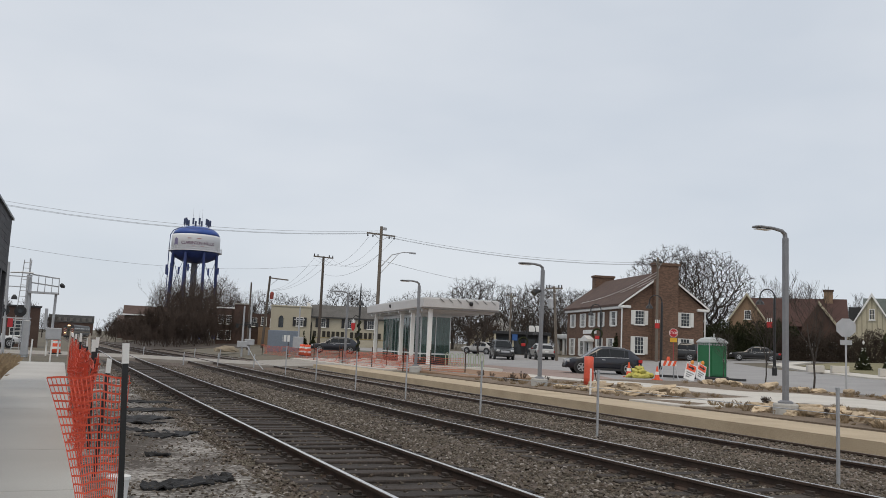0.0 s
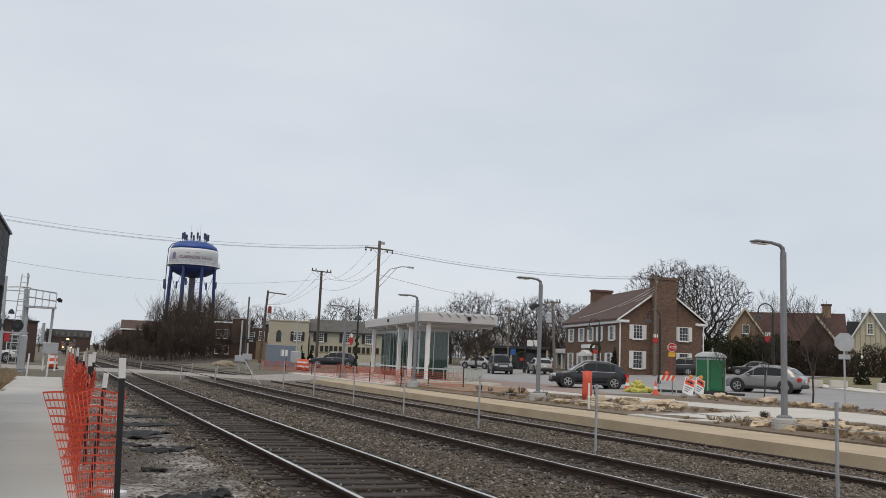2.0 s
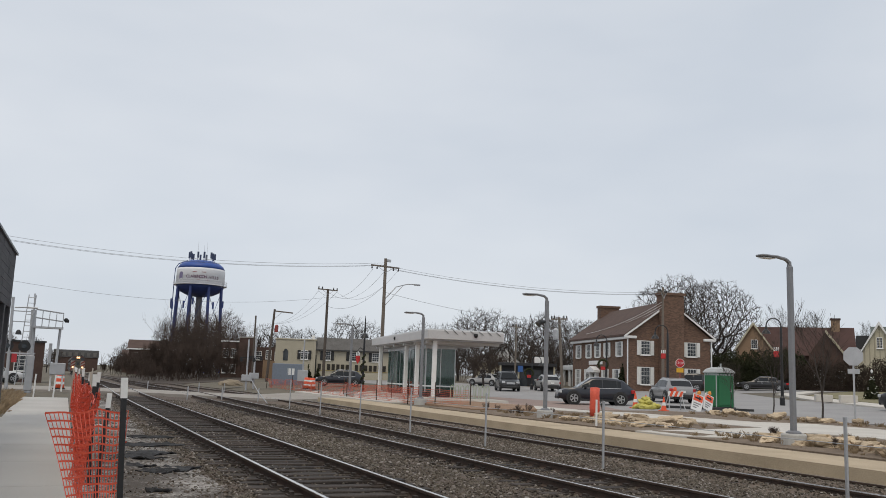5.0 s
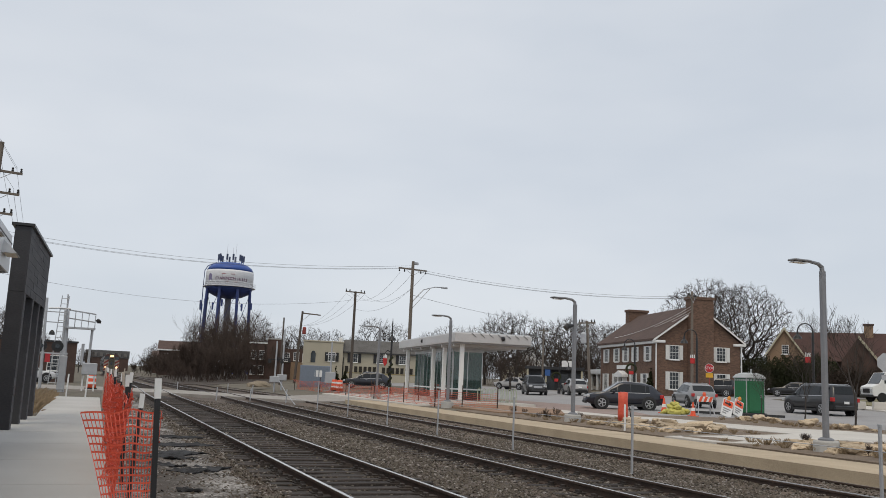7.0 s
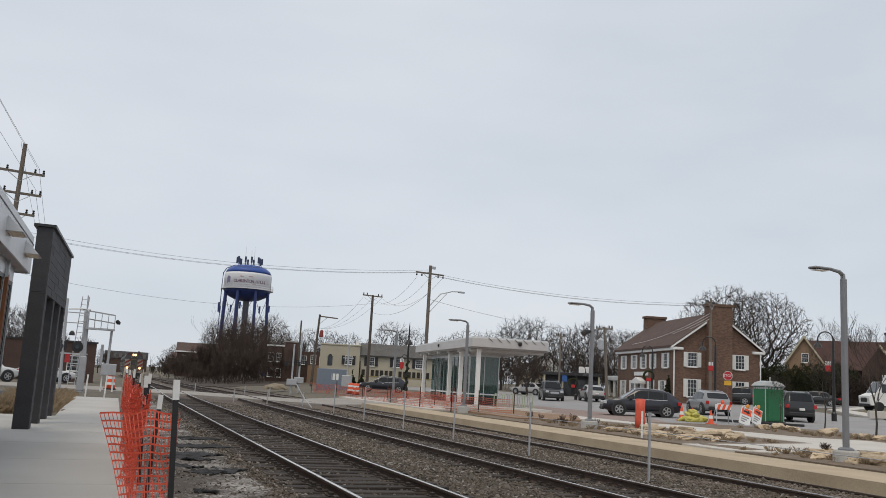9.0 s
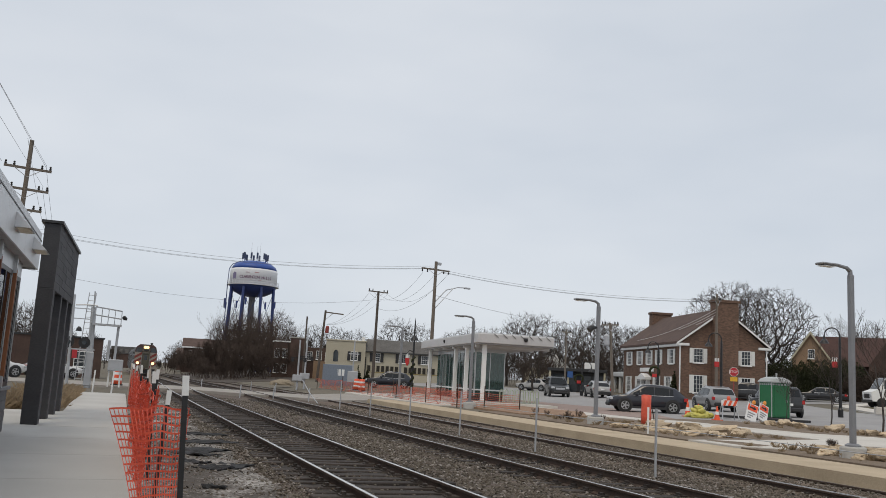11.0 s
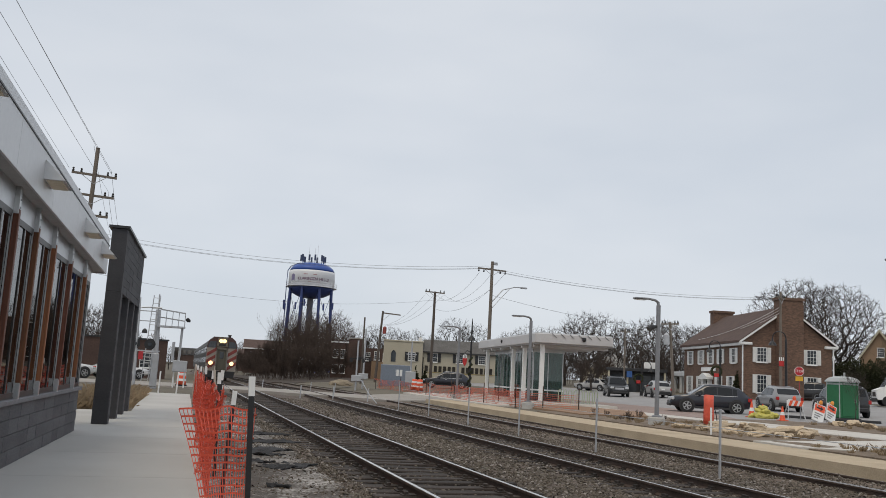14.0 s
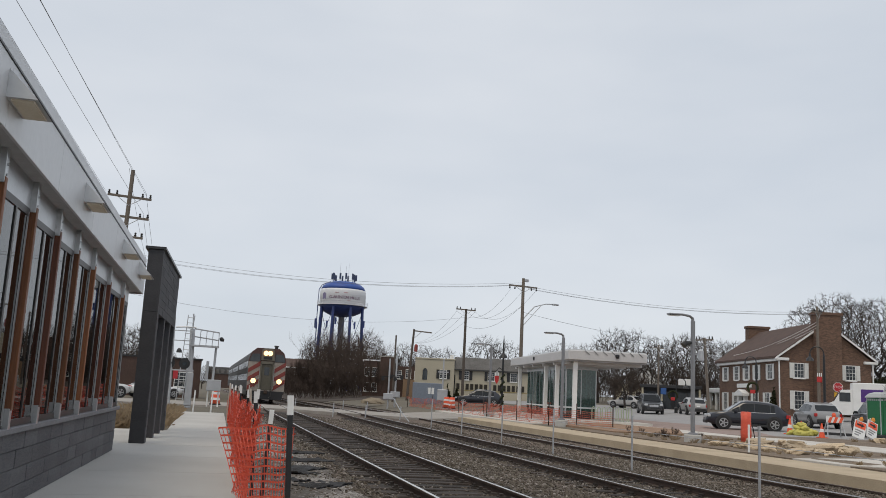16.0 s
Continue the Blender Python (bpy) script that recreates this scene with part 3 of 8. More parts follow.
def crown_tree(seed, n, base, cz, rx, rz, tip=0.011, lean=0.0):
    """A tree with a rounded crown: twig ends spread through the crown, joined back to the trunk by the shortest natural way."""
    rng = random.Random(seed)
    pts = [Vector((0, 0, -0.2)), Vector((0.05, 0, base * 0.5)), Vector((0.0, 0.06, base))]
    up = [-1, 0, 1]
    path = [0.0, base * 0.5, base]
    ends = []
    while len(ends) < n:
        v = Vector((rng.uniform(-1, 1), rng.uniform(-1, 1), rng.uniform(-1, 1)))
        edge = 1.0 + 0.16 * noise.noise(v * 2.2 + Vector((seed, 0, 0)))
        if v.length > edge or rng.random() > 0.25 + v.length ** 2:
            continue
        p = Vector((v.x * rx, v.y * rx, cz + v.z * rz))
        if p.z > base * 0.9 or math.hypot(p.x, p.y) > rx * 0.45 and p.z > base * 0.6:
            ends.append(p)
    top = pts[2]
    ends.sort(key=lambda p: (p - top).length)
    co = np.array([p[:] for p in pts] + [(0, 0, 0)] * n)
    ln = np.array(path + [0.0] * n)
    for k, p in enumerate(ends):
        m = 3 + k
        d = np.sqrt(((co[2:m] - np.array(p[:])) ** 2).sum(axis=1))
        j = 2 + int(np.argmin(d + 0.42 * ln[2:m]))
        co[m] = p[:]
        ln[m] = ln[j] + d[j - 2]
        up.append(j)
        pts.append(p)
    kids = [0] * len(pts)
    mass = [0.0] * len(pts)
    for k in range(len(pts) - 1, 0, -1):
        if kids[k] == 0:
            mass[k] = tip ** 2.05
        mass[up[k]] += mass[k]
        kids[up[k]] += 1
    out = [([], []), ([], [])]

    def bar(p, q, r0, r1, sides, which):
        vs, fs = out[which]
        rot = (q - p).to_track_quat("Z", "Y")
        k = len(vs)
        for c, r in ((p, r0), (q, r1)):
            for i in range(sides):
                a = 2 * math.pi * i / sides
                vs.append(tuple(c + rot @ Vector((math.cos(a) * r, math.sin(a) * r, 0))))
        for i in range(sides):
            fs.append((k + i, k + (i + 1) % sides, k + sides + (i + 1) % sides, k + sides + i))

    for k in range(1, len(pts)):
        r = mass[k] ** (1 / 2.05)
        r0 = min(mass[up[k]] ** (1 / 2.05), r * 1.35)
        p, q = pts[up[k]], pts[k]
        big = r > tip * 3.5
        L = (q - p).length
        m = p.lerp(q, 0.5) + Vector((rng.gauss(0, 0.04), rng.gauss(0, 0.04), rng.gauss(0.04, 0.04))) * L
        bar(p, m, r0, (r + r0) / 2, 7 if big else 3, 0 if big else 1)
        bar(m, q, (r + r0) / 2, r, 7 if big else 3, 0 if big else 1)
        if kids[k] == 0:
            d = (q - p).normalized()
            for _ in range(6):
                e = (d + Vector((rng.gauss(0, 0.55), rng.gauss(0, 0.55), rng.gauss(0.12, 0.45)))).normalized()
                bar(q - d * L * rng.uniform(0, 0.5), q + e * rng.uniform(0.3, 0.75), tip * 0.75, tip * 0.4, 3, 1)
    res = []
    for nm, (vs, fs), m in (("trunk", out[0], M_bark), ("crown", out[1], M_twig)):
        me = bpy.data.meshes.new(nm)
        me.from_pydata(vs, [], fs)
        me.materials.append(m)
        res.append(me)
    return res


def plant(name, meshes, x, y, scale, turn, label, category="tree", group="", z=None):
    t = thing(name, label, category, (x, y, gz(x, y) if z is None else z), turn, group)
    for nm, me in zip(("trunk", "crown"), meshes):
        o = new(nm, me)
        o.parent = t
        o.scale = (scale, scale, scale)
    return t


OAK = crown_tree(12, 2000, 3.0, 8.6, 6.2, 5.7, 0.017)
ELM = [crown_tree(20 + i, 520, 1.8, 5.0 + 0.3 * i, 2.5 + 0.3 * i, 3.4, 0.0145) for i in range(3)]
SLIM = [tree_meshes(40 + i, 9.5, 0.36, 6, 4, 0.10, 0.15, 0.006) for i in range(2)]
BUSH = [tree_meshes(60 + i, 7.2, 0.3, 6, 4, 0.055, 0.1, 0.008, stems=3) for i in range(2)]
YOUNG = tree_meshes(80, 5, 0.42, 6, 3, 0.045, 0.3, 0.006)
for pair in BUSH:
    for me in pair:
        me.materials[0] = M_stem
THICKET = [tree_meshes(70 + i, 15, 0.34, 5, 3, 0.075, 0.2, 0.012, stems=12, sprawl=1.6) for i in range(2)]
for pair in THICKET:
    for me in pair:
        me.materials[0] = M_stem

for az, d, s, tn in ((39.5, 118, 1.0, 20), (41.7, 121, 0.98, 140)):
    plant("bare_tree", OAK, *polar(az, d)[:2], s, tn, "large spreading bare tree behind the brick house", group="large trees behind the house")
for az, d, s, k, tn in ((46.4, 118, 1.05, 0, 0), (48.1, 120, 1.02, 1, 90), (44.2, 122, 0.7, 0, 40), (50.6, 130, 0.95, 1, 10), (53.6, 110, 1.0, 0, 70), (55.2, 125, 0.9, 1, 30)):
    plant("slim_bare_tree", SLIM[k], *polar(az, d)[:2], s, tn, "upright slim bare tree among the houses", group="slim bare trees")
rng = random.Random(5)
spots = [(12.5, 190, 1.5), (14.0, 180, 1.3), (15.2, 175, 1.2), (16.6, 170, 1.3), (17.9, 175, 1.5), (19.2, 170, 1.3), (21.6, 150, 1.2), (22.8, 140, 1.25), (24.2, 130, 1.3), (25.3, 125, 1.35), (26.4, 118, 1.3), (27.4, 125, 1.3),
         (28.6, 120, 1.05), (29.7, 112, 1.1), (30.6, 118, 1.35), (31.6, 108, 1.05), (32.5, 125, 1.3), (33.3, 130, 1.2), (27.0, 95, 0.85), (29.2, 150, 1.4), (31.2, 150, 1.4), (33.9, 150, 1.5), (36.0, 150, 1.3), (42.8, 130, 1.1), (51.8, 135, 1.2), (56.5, 120, 1.2), (58, 110, 1.2)]
for i, (az, d, s) in enumerate(spots):
    plant("bare_tree", ELM[i % 3], *polar(az, d)[:2], s * rng.uniform(0.72, 0.92), rng.uniform(0, 360), "bare grey winter tree in the neighbourhood behind the street", group="bare trees behind the street")
# brush and trees round the foot of the water tower, and beside the line
for i, (az, d, s) in enumerate(((6.0, 150, 0.9), (10.2, 155, 0.9), (4.0, 200, 0.6), (4.4, 190, 0.65), (4.8, 180, 0.7), (5.2, 172, 0.8), (5.6, 150, 0.75), (5.9, 150, 0.9), (3.5, 240, 0.6), (3.0, 260, 0.55),
                             (5.4, 190, 0.7), (4.9, 210, 0.8), (4.4, 230, 0.85), (4.0, 260, 0.9), (3.7, 290, 0.8), (5.9, 170, 0.6), (5.2, 165, 0.7), (4.6, 185, 0.65), (8.6, 130, 0.7), (7.6, 130, 0.75), (9.7, 130, 0.75), (6.9, 130, 0.6), (10.7, 135, 0.8))):
    plant("bare_thicket", BUSH[i % 2], *polar(az, d)[:2], s, i * 77 % 360, "tangled brown thicket of bare stems beside the railway", "thicket", "thickets beside the line")
for i, (az, d, s) in enumerate(((8.3, 168, 1.3), (10.2, 164, 1.3), (6.9, 172, 1.15), (5.0, 240, 1.0), (4.4, 280, 1.1), (3.9, 320, 1.0), (-0.2, 300, 0.9), (0.3, 320, 0.9), (-4.6, 90, 0.75), (-5.4, 95, 0.8), (-3.9, 110, 0.9), (-6.6, 95, 0.8), (-8, 85, 0.8), (-3.2, 130, 0.9))):
    plant("bare_tree", ELM[i % 3], *polar(az, d)[:2], s, i * 61 % 360, "bare winter tree near the railway line", group="bare trees near the line")


for i in range(15):
    az = 22.4 + i * 0.8
    plant("bare_shrub", BUSH[i % 2], *polar(az, 119 + 9 * math.sin(i * 2.3))[:2], 0.5 + 0.18 * math.sin(i * 1.3), i * 57 % 360, "tall bare grey shrub in the belt behind the street", "shrub", "bare shrub belt")
for i, (az, d, s) in enumerate(((7.2, 156, 0.62), (7.8, 150, 0.78), (8.5, 152, 0.8), (9.2, 156, 0.74), (8.2, 145, 0.58), (8.9, 147, 0.58), (9.9, 160, 0.62), (10.6, 162, 0.5), (6.8, 158, 0.4), (7.5, 143, 0.4), (9.5, 145, 0.42))):
    plant("bare_thicket", THICKET[i % 2], *polar(az, d)[:2], s, i * 77 % 360, "tall upright thicket of bare brown stems below the water tower", "thicket", "thickets below the tower")

for i in range(20):
    az = 5.4 + i * 0.29
    plant("bare_brush", BUSH[i % 2], *polar(az, 136 + 6 * math.sin(i * 2.1))[:2], 0.40 + 0.10 * math.sin(i * 1.7), i * 83 % 360, "low dense brown brush below the water tower", "brush", "brush below the tower")

M_litter = mat("leaf_litter", (0.085, 0.066, 0.052), (0.04, 0.031, 0.026), 0.95, scale=0.5, grain=9, bump=0.6)
structure("brush_floor", drape([(10.5, 118), (24, 112), (33, 165), (30, 215), (11, 215)], 0.05), M_litter, "dark leaf litter under the brush", "ground")
for i in range(14):
    az = -7.2 + i * 0.42
    plant("bare_thicket", BUSH[i % 2], *polar(az, 128 + 14 * math.sin(i * 2.7))[:2], 0.62 + 0.14 * math.sin(i * 1.9), i * 71 % 360, "tangled brown thicket of bare stems beside the railway", "thicket", "thickets beside the line")


# woods on the horizon
def far_woods():
    src = tree_meshes(90, 9, 0.42, 6, 3, 0.12, 0.15, 0.03)
    vs, fs = [], []
    rng = random.Random(9)
    for me in src:
        co = np.array([v.co[:] for v in me.vertices])
        po = [tuple(p.vertices) for p in me.polygons]
        for az in np.arange(-14, 62, 0.75):
            for _ in range(2):
                a, d = az + rng.uniform(-0.4, 0.4), rng.uniform(165, 330) if az > 11.5 else rng.uniform(300, 460)
                if 0.2 < a < 2.7:
                    continue
                if -0.6 < a < 4.2:
                    d = rng.uniform(430, 480)
                x, y, _ = polar(a, d)
                w, sc = rng.uniform(0, 6.3), rng.uniform(0.75, 1.25) * (1.0 if az > 11.5 else 0.95)
                c, s_ = math.cos(w) * sc, math.sin(w) * sc
                k = len(vs)
                vs.extend(np.column_stack((co[:, 0] * c - co[:, 1] * s_ + x, co[:, 0] * s_ + co[:, 1] * c + y, co[:, 2] * sc)).tolist())
                fs.extend(tuple(k + i for i in p) for p in po)
    me = bpy.data.meshes.new("far_woods")
    me.from_pydata(vs, [], fs)
    me.materials.append(M_twig)
    tagged(new("far_woods", me), "bare grey woods along the horizon", "woods", kind="stuff")


far_woods()


# ---- water tower ----
# navy of legs and fittings; on the bowl it stands for shade
M_navy_shade = mat("tower_navy_shade", (0.026, 0.05, 0.19), (0.02, 0.036, 0.14), 0.5, scale=0.4, grain=4, bump=0.02)


def water_tower():
    t = thing("water_tower", "blue and white water tower on blue legs with aerials on top", "water tower", (*polar(8.32, 222)[:2], 0.5))
    # bowl coloured darker than the roof: shade below the tank, painted in
    part("bowl", bm_lathe([(1.2, 18.7), (3.2, 19.1), (4.8, 19.9), (5.7, 21.0), (5.85, 21.5)], 40), M_navy_shade, t, "blue rounded bottom of the tank, darkened for shade", True)
    part("tank", bm_lathe([(5.85, 21.5), (5.85, 25.0), (5.75, 25.5)], 40), M_tank, t, "white band of the tank", True)
    part("roof", bm_lathe([(5.75, 25.5), (5.3, 26.4), (4.2, 27.2), (2.5, 27.7), (0.5, 27.9)], 40), M_blue, t, "blue domed roof", True)
    bal = part("balcony", bm_lathe([(5.8, 21.4), (6.45, 21.4), (6.45, 21.55), (5.8, 21.55)], 40), M_tank, t, "white walkway round the tank")
    rail = bmesh.new()
    for h in (22.0, 22.5):
        rail = bm_path([(6.4 * math.cos(a * math.pi / 18), 6.4 * math.sin(a * math.pi / 18), h) for a in range(37)], [0.04] * 37, 4, rail)
    for a in range(0, 36):
        c = (6.4 * math.cos(a * math.pi / 18), 6.4 * math.sin(a * math.pi / 18))
        rail = bm_tube((*c, 21.5), (*c, 22.5), 0.03, n=4, bm=rail)
    part("railing", rail, M_tank, bal)
    for i in range(8):
        a = 2 * math.pi * (i + 0.3) / 8
        leg = part("leg", bm_tube((6.3 * math.cos(a), 6.3 * math.sin(a), -0.5), (5.6 * math.cos(a), 5.6 * math.sin(a), 20.9), 0.38, 0.36, 10), M_navy_shade, t)
        b = 2 * math.pi * (i + 1.3) / 8
        part("strut", bm_tube((6.0 * math.cos(a), 6.0 * math.sin(a), 10), (6.0 * math.cos(b), 6.0 * math.sin(b), 10), 0.14, n=6), M_navy_shade, t)
    part("riser", bm_tube((0, 0, -0.5), (0, 0, 18.8), 0.75, n=18), mat("riser_grey", (0.16, 0.16, 0.18)), t, "grey central pipe")
    face_a = math.atan2(-polar(8.32, 222)[1], -polar(8.32, 222)[0])
    e = face_a - radians(84)
    ex_, ey_ = math.cos(e), math.sin(e)
    part("overflow_pipe", bm_path([(3.4 * ex_, 3.4 * ey_, 27.6), (5.5 * ex_, 5.5 * ey_, 26.6), (6.2 * ex_, 6.2 * ey_, 25.4), (6.3 * ex_, 6.3 * ey_, 21.5), (6.2 * ex_, 6.2 * ey_, 6)], [0.11] * 5, 8), M_navy_shade, t, "dark overflow pipe and ladder")
    for i in range(8):
        a, b = 2 * math.pi * (i + 0.3) / 8, 2 * math.pi * (i + 1.3) / 8
        part("tie_rod", bm_tube((6.1 * math.cos(a), 6.1 * math.sin(a), 10), (5.7 * math.cos(b), 5.7 * math.sin(b), 20.2), 0.06, n=5), M_navy_shade, t)
    rng2 = random.Random(2)
    for i in range(12):
        a = 2 * math.pi * i / 12
        r = 3.1 + 0.4 * math.sin(i * 2.1)
        c = (r * math.cos(a), r * math.sin(a))
        aer = part("aerial", bm_tube((*c, 27.2), (*c, 29.5 + rng2.uniform(-0.3, 0.3)), 0.07, n=5), M_blue, t)
        part("aerial_panel", bm_box(c[0] - 0.22, c[0] + 0.22, c[1] - 0.14, c[1] + 0.14, 28.2, 29.7), mat("aerial_panel_blue", (0.05, 0.07, 0.14)), aer)
    for dx, h in ((-1.2, 32.5), (0.3, 31.8), (1.0, 32.6)):
        part("whip_aerial", bm_tube((dx, -0.5, 27.6), (dx, -0.5, h), 0.045, 0.02, 5), M_galv, t)
    for a, zz in ((2.9, 15.6), (3.1, 16.2), (3.35, 15.2), (3.6, 16.4), (4.0, 15.4), (4.35, 16.3), (5.1, 15.5), (5.6, 16.0)):
        c = (6.6 * math.cos(a), 6.6 * math.sin(a))
        part("side_aerial", bm_box(c[0] - 0.2, c[0] + 0.2, c[1] - 0.2, c[1] + 0.2, zz, zz + 1.7, 0.05), M_navy_shade, t)
    # name on the white band, letter by letter round the drum, facing the platform
    M_lett = mat("tank_lettering", (0.16, 0.06, 0.13), bump=0)
    word = "CLARENDON HILLS"
    face = math.atan2(-polar(8.32, 222)[1], -polar(8.32, 222)[0])
    for i, ch in enumerate(word):
        if ch == " ":
            continue
        a = face + radians((i - 6.0) * 5.4)
        c = bpy.data.curves.new("letter", "FONT")
        c.body, c.size, c.extrude, c.align_x = ch, 1.0, 0.02, "CENTER"
        c.materials.append(M_lett)
        o = new("letter", c)
        o.parent = t
        o.matrix_basis = Matrix.Translation((5.88 * math.cos(a), 5.88 * math.sin(a), 22.9)) @ pose(0, 0, 0, 90, 0, math.degrees(a) + 90)
    for i, w, z in ((-1, 3.2, 24.3), (0, 3.0, 22.45)):
        a = face + radians(10 * i + 6)
        part("line_of_text", bm_box(-w / 2, w / 2, -0.03, 0.03, 0, 0.13), mat("tank_red_bar", (0.42, 0.15, 0.16), bump=0), t).matrix_basis = Matrix.Translation((5.78 * math.cos(a), 5.78 * math.sin(a), z)) @ pose(0, 0, 0, 0, 0, math.degrees(a) + 90)
    a = face + radians(-52)
    part("emblem", bm_prism([(-0.7, 0), (0.1, 0.3), (0.5, 0), (0.5, 1.6), (-0.2, 1.9), (-0.7, 1.5)], 0.05, "y"), mat("tank_emblem", (0.22, 0.2, 0.33), bump=0), t).matrix_basis = Matrix.Translation((5.86 * math.cos(a), 5.86 * math.sin(a), 22.6)) @ pose(0, 0, 0, 0, 0, math.degrees(a) + 90)


water_tower()


# ---- brick house ----
M_pane_dark = mat("dark_window", (0.05, 0.06, 0.07), (0.025, 0.03, 0.035), 0.08, scale=1, grain=3, bump=0)
M_shut = mat("white_shutter", (0.74, 0.74, 0.72), (0.66, 0.66, 0.64), 0.6, bump=0.05)


def sash(parent, x, y, z, w, h, turn, shutters=0.0, name="window"):
    """A window of frame, panes and bars at its sill's middle; it faces -y before it is turned."""
    win = part(name, bm_box(-w / 2, w / 2, -0.03, 0.1, 0, h), M_pane_dark, parent)
    win.matrix_basis = pose(x, y, z, 0, 0, turn)
    fr = bmesh.new()
    for a, b, c, d in ((-w / 2 - 0.04, w / 2 + 0.04, -0.05, 0.02), (-w / 2 - 0.04, w / 2 + 0.04, h - 0.02, h + 0.05), (-w / 2 - 0.04, -w / 2 + 0.02, 0, h), (w / 2 - 0.02, w / 2 + 0.04, 0, h), (-w / 2, w / 2, h / 2 - 0.02, h / 2 + 0.02), (-w / 6 - 0.008, -w / 6 + 0.008, 0, h), (w / 6 - 0.008, w / 6 + 0.008, 0, h), (-w / 2, w / 2, h / 4 - 0.008, h / 4 + 0.008), (-w / 2, w / 2, h * 0.75 - 0.008, h * 0.75 + 0.008)):
        fr = bm_box(a, b, -0.07, 0.02, c, d, bm=fr)
    part("frame", fr, M_white, win)
    part("sill", bm_box(-w / 2 - 0.12, w / 2 + 0.12, -0.13, 0.02, -0.12, -0.05), M_white, win)
    if shutters:
        for s in (-1, 1):
            sh = bm_box(s * (w / 2 + 0.07 + shutters / 2) - shutters / 2, s * (w / 2 + 0.07 + shutters / 2) + shutters / 2, -0.09, -0.03, -0.05, h + 0.05)
            for i in range(int(h / 0.16)):
                c = s * (w / 2 + 0.07 + shutters / 2)
                sh = bm_box(c - shutters / 2 + 0.06, c + shutters / 2 - 0.06, -0.105, -0.085, 0.03 + i * 0.16, 0.12 + i * 0.16, bm=sh)
            part("shutter", sh, M_shut, win)
    return win


def brick_house():
    w, l, e = 8.5, 16.5, 5.55
    t = thing("brick_house", "two-storey brown brick house with white shutters and two wide chimneys", "house", (51.0, 69.2, 0.75), -14)
    part("wall", bm_box(0, w, 0, l, -0.8, e), M_brick, t, "brown brick walls")
    part("gable", bm_prism([(0, e), (w, e), (w / 2, e + 3.3)], l, "y", 0), M_brick, t)
    roof = bmesh.new()
    for s in (0, 1):
        a = [(-0.45, e - 0.15), (-0.45, e + 0.07), (w / 2, e + 3.52), (w / 2, e + 3.3)]
        if s:
            a = [(w - u, v) for u, v in a]
        roof = bm_prism(a, l + 0.5, "y", -0.25, roof)
    part("roof", roof, M_roof, t, "brown shingle roof")
    for s in (0, 1):
        a = [(-0.5, e - 0.22), (-0.5, e - 0.04), (w / 2, e + 3.42), (w / 2, e + 3.22)]
        if s:
            a = [(w - u, v) for u, v in a]
        part("bargeboard", bm_prism(a, 0.08, "y", -0.34), M_white, t, "white bargeboard")
    for x0, x1 in ((-0.5, 0.75), (w - 0.75, w + 0.5)):
        part("cornice_return", bm_box(x0, x1, -0.3, 0.0, e - 0.34, e - 0.08, 0.05), M_white, t, "white cornice return")
    part("cornice", bm_box(-0.35, 0.0, -0.1, l, e - 0.4, e - 0.12, 0.04), M_white, t, "white cornice under the eaves")
    ch = part("chimney", bm_box(w / 2 - 1.2, w / 2 + 1.2, -0.75, 0.35, -0.8, 9.55, 0.03), M_brick, t, "wide brick chimney on the gable")
    part("cap", bm_box(w / 2 - 1.32, w / 2 + 1.32, -0.85, 0.45, 9.55, 9.8), M_brick, ch)
    ch = part("chimney", bm_box(3.1, 5.4, l - 0.6, l + 0.5, 0, 9.5, 0.03), M_brick, t)
    part("cap", bm_box(3.0, 5.5, l - 0.7, l + 0.6, 9.5, 9.75), M_brick, ch)
    for z in (0.75, 3.6):
        for x in (1.73, 6.54):
            sash(t, x, 0, z + 0.1, 0.9, 1.3 if z > 2 else 1.6, 0, 0.36)
    for y in (2.25, 5.6, 8.3, 11.1, 14.4):
        sash(t, 0, y, 3.55, 0.95, 1.35, -90, 0.4)
    for y in (3.0, 6.1, 11.4, 14.5):
        sash(t, 0, y, 0.45, 1.0, 1.75, -90, 0.42)
    door = part("door", bm_box(-0.08, 0.02, 8.3, 9.5, -0.6, 1.75), M_pane_dark, t, "dark front door")
    part("door_surround", bm_box(-0.4, 0.0, 8.0, 8.28, -0.6, 1.9), M_white, door)
    part("door_surround", bm_box(-0.4, 0.0, 9.52, 9.8, -0.6, 1.9), M_white, door)
    part("pediment", bm_prism([(7.7, 1.9), (10.1, 1.9), (10.1, 2.15), (8.9, 2.55), (7.7, 2.15)], 0.7, "x", -0.7), M_white, door)
    part("sign_board", bm_box(-0.1, -0.02, 6.9, 10.9, 2.75, 3.15), M_white, t, "pale lettered board over the door")
    for x in (-0.12, w + 0.12):
        part("downpipe", bm_box(x - 0.05, x + 0.05, -0.12, -0.02, -0.7, e - 0.34), M_white, t)
    porch = part("porch", bm_box(0.3, 4.5, l + 0.2, l + 5.2, 2.2, 2.75, 0.05), M_white, t, "white flat porch roof on columns")
    for x, y in ((0.55, l + 1.2), (0.55, l + 2.6), (0.55, l + 4.8)):
        part("column", bm_lathe([(0.24, -0.8), (0.22, -0.6), (0.19, 2.0), (0.24, 2.2)], 12), M_white, porch).location = (x, y, 0)
    part("porch_wall", bm_box(1.6, 4.4, l, l + 5, -0.8, 2.2), M_brick, porch)


brick_house()


# ---- station building beside the platform ----
M_trim_dark = mat("dark_bronze_frame", (0.045, 0.042, 0.04), rough=0.4, metal=0.3, bump=0.02)
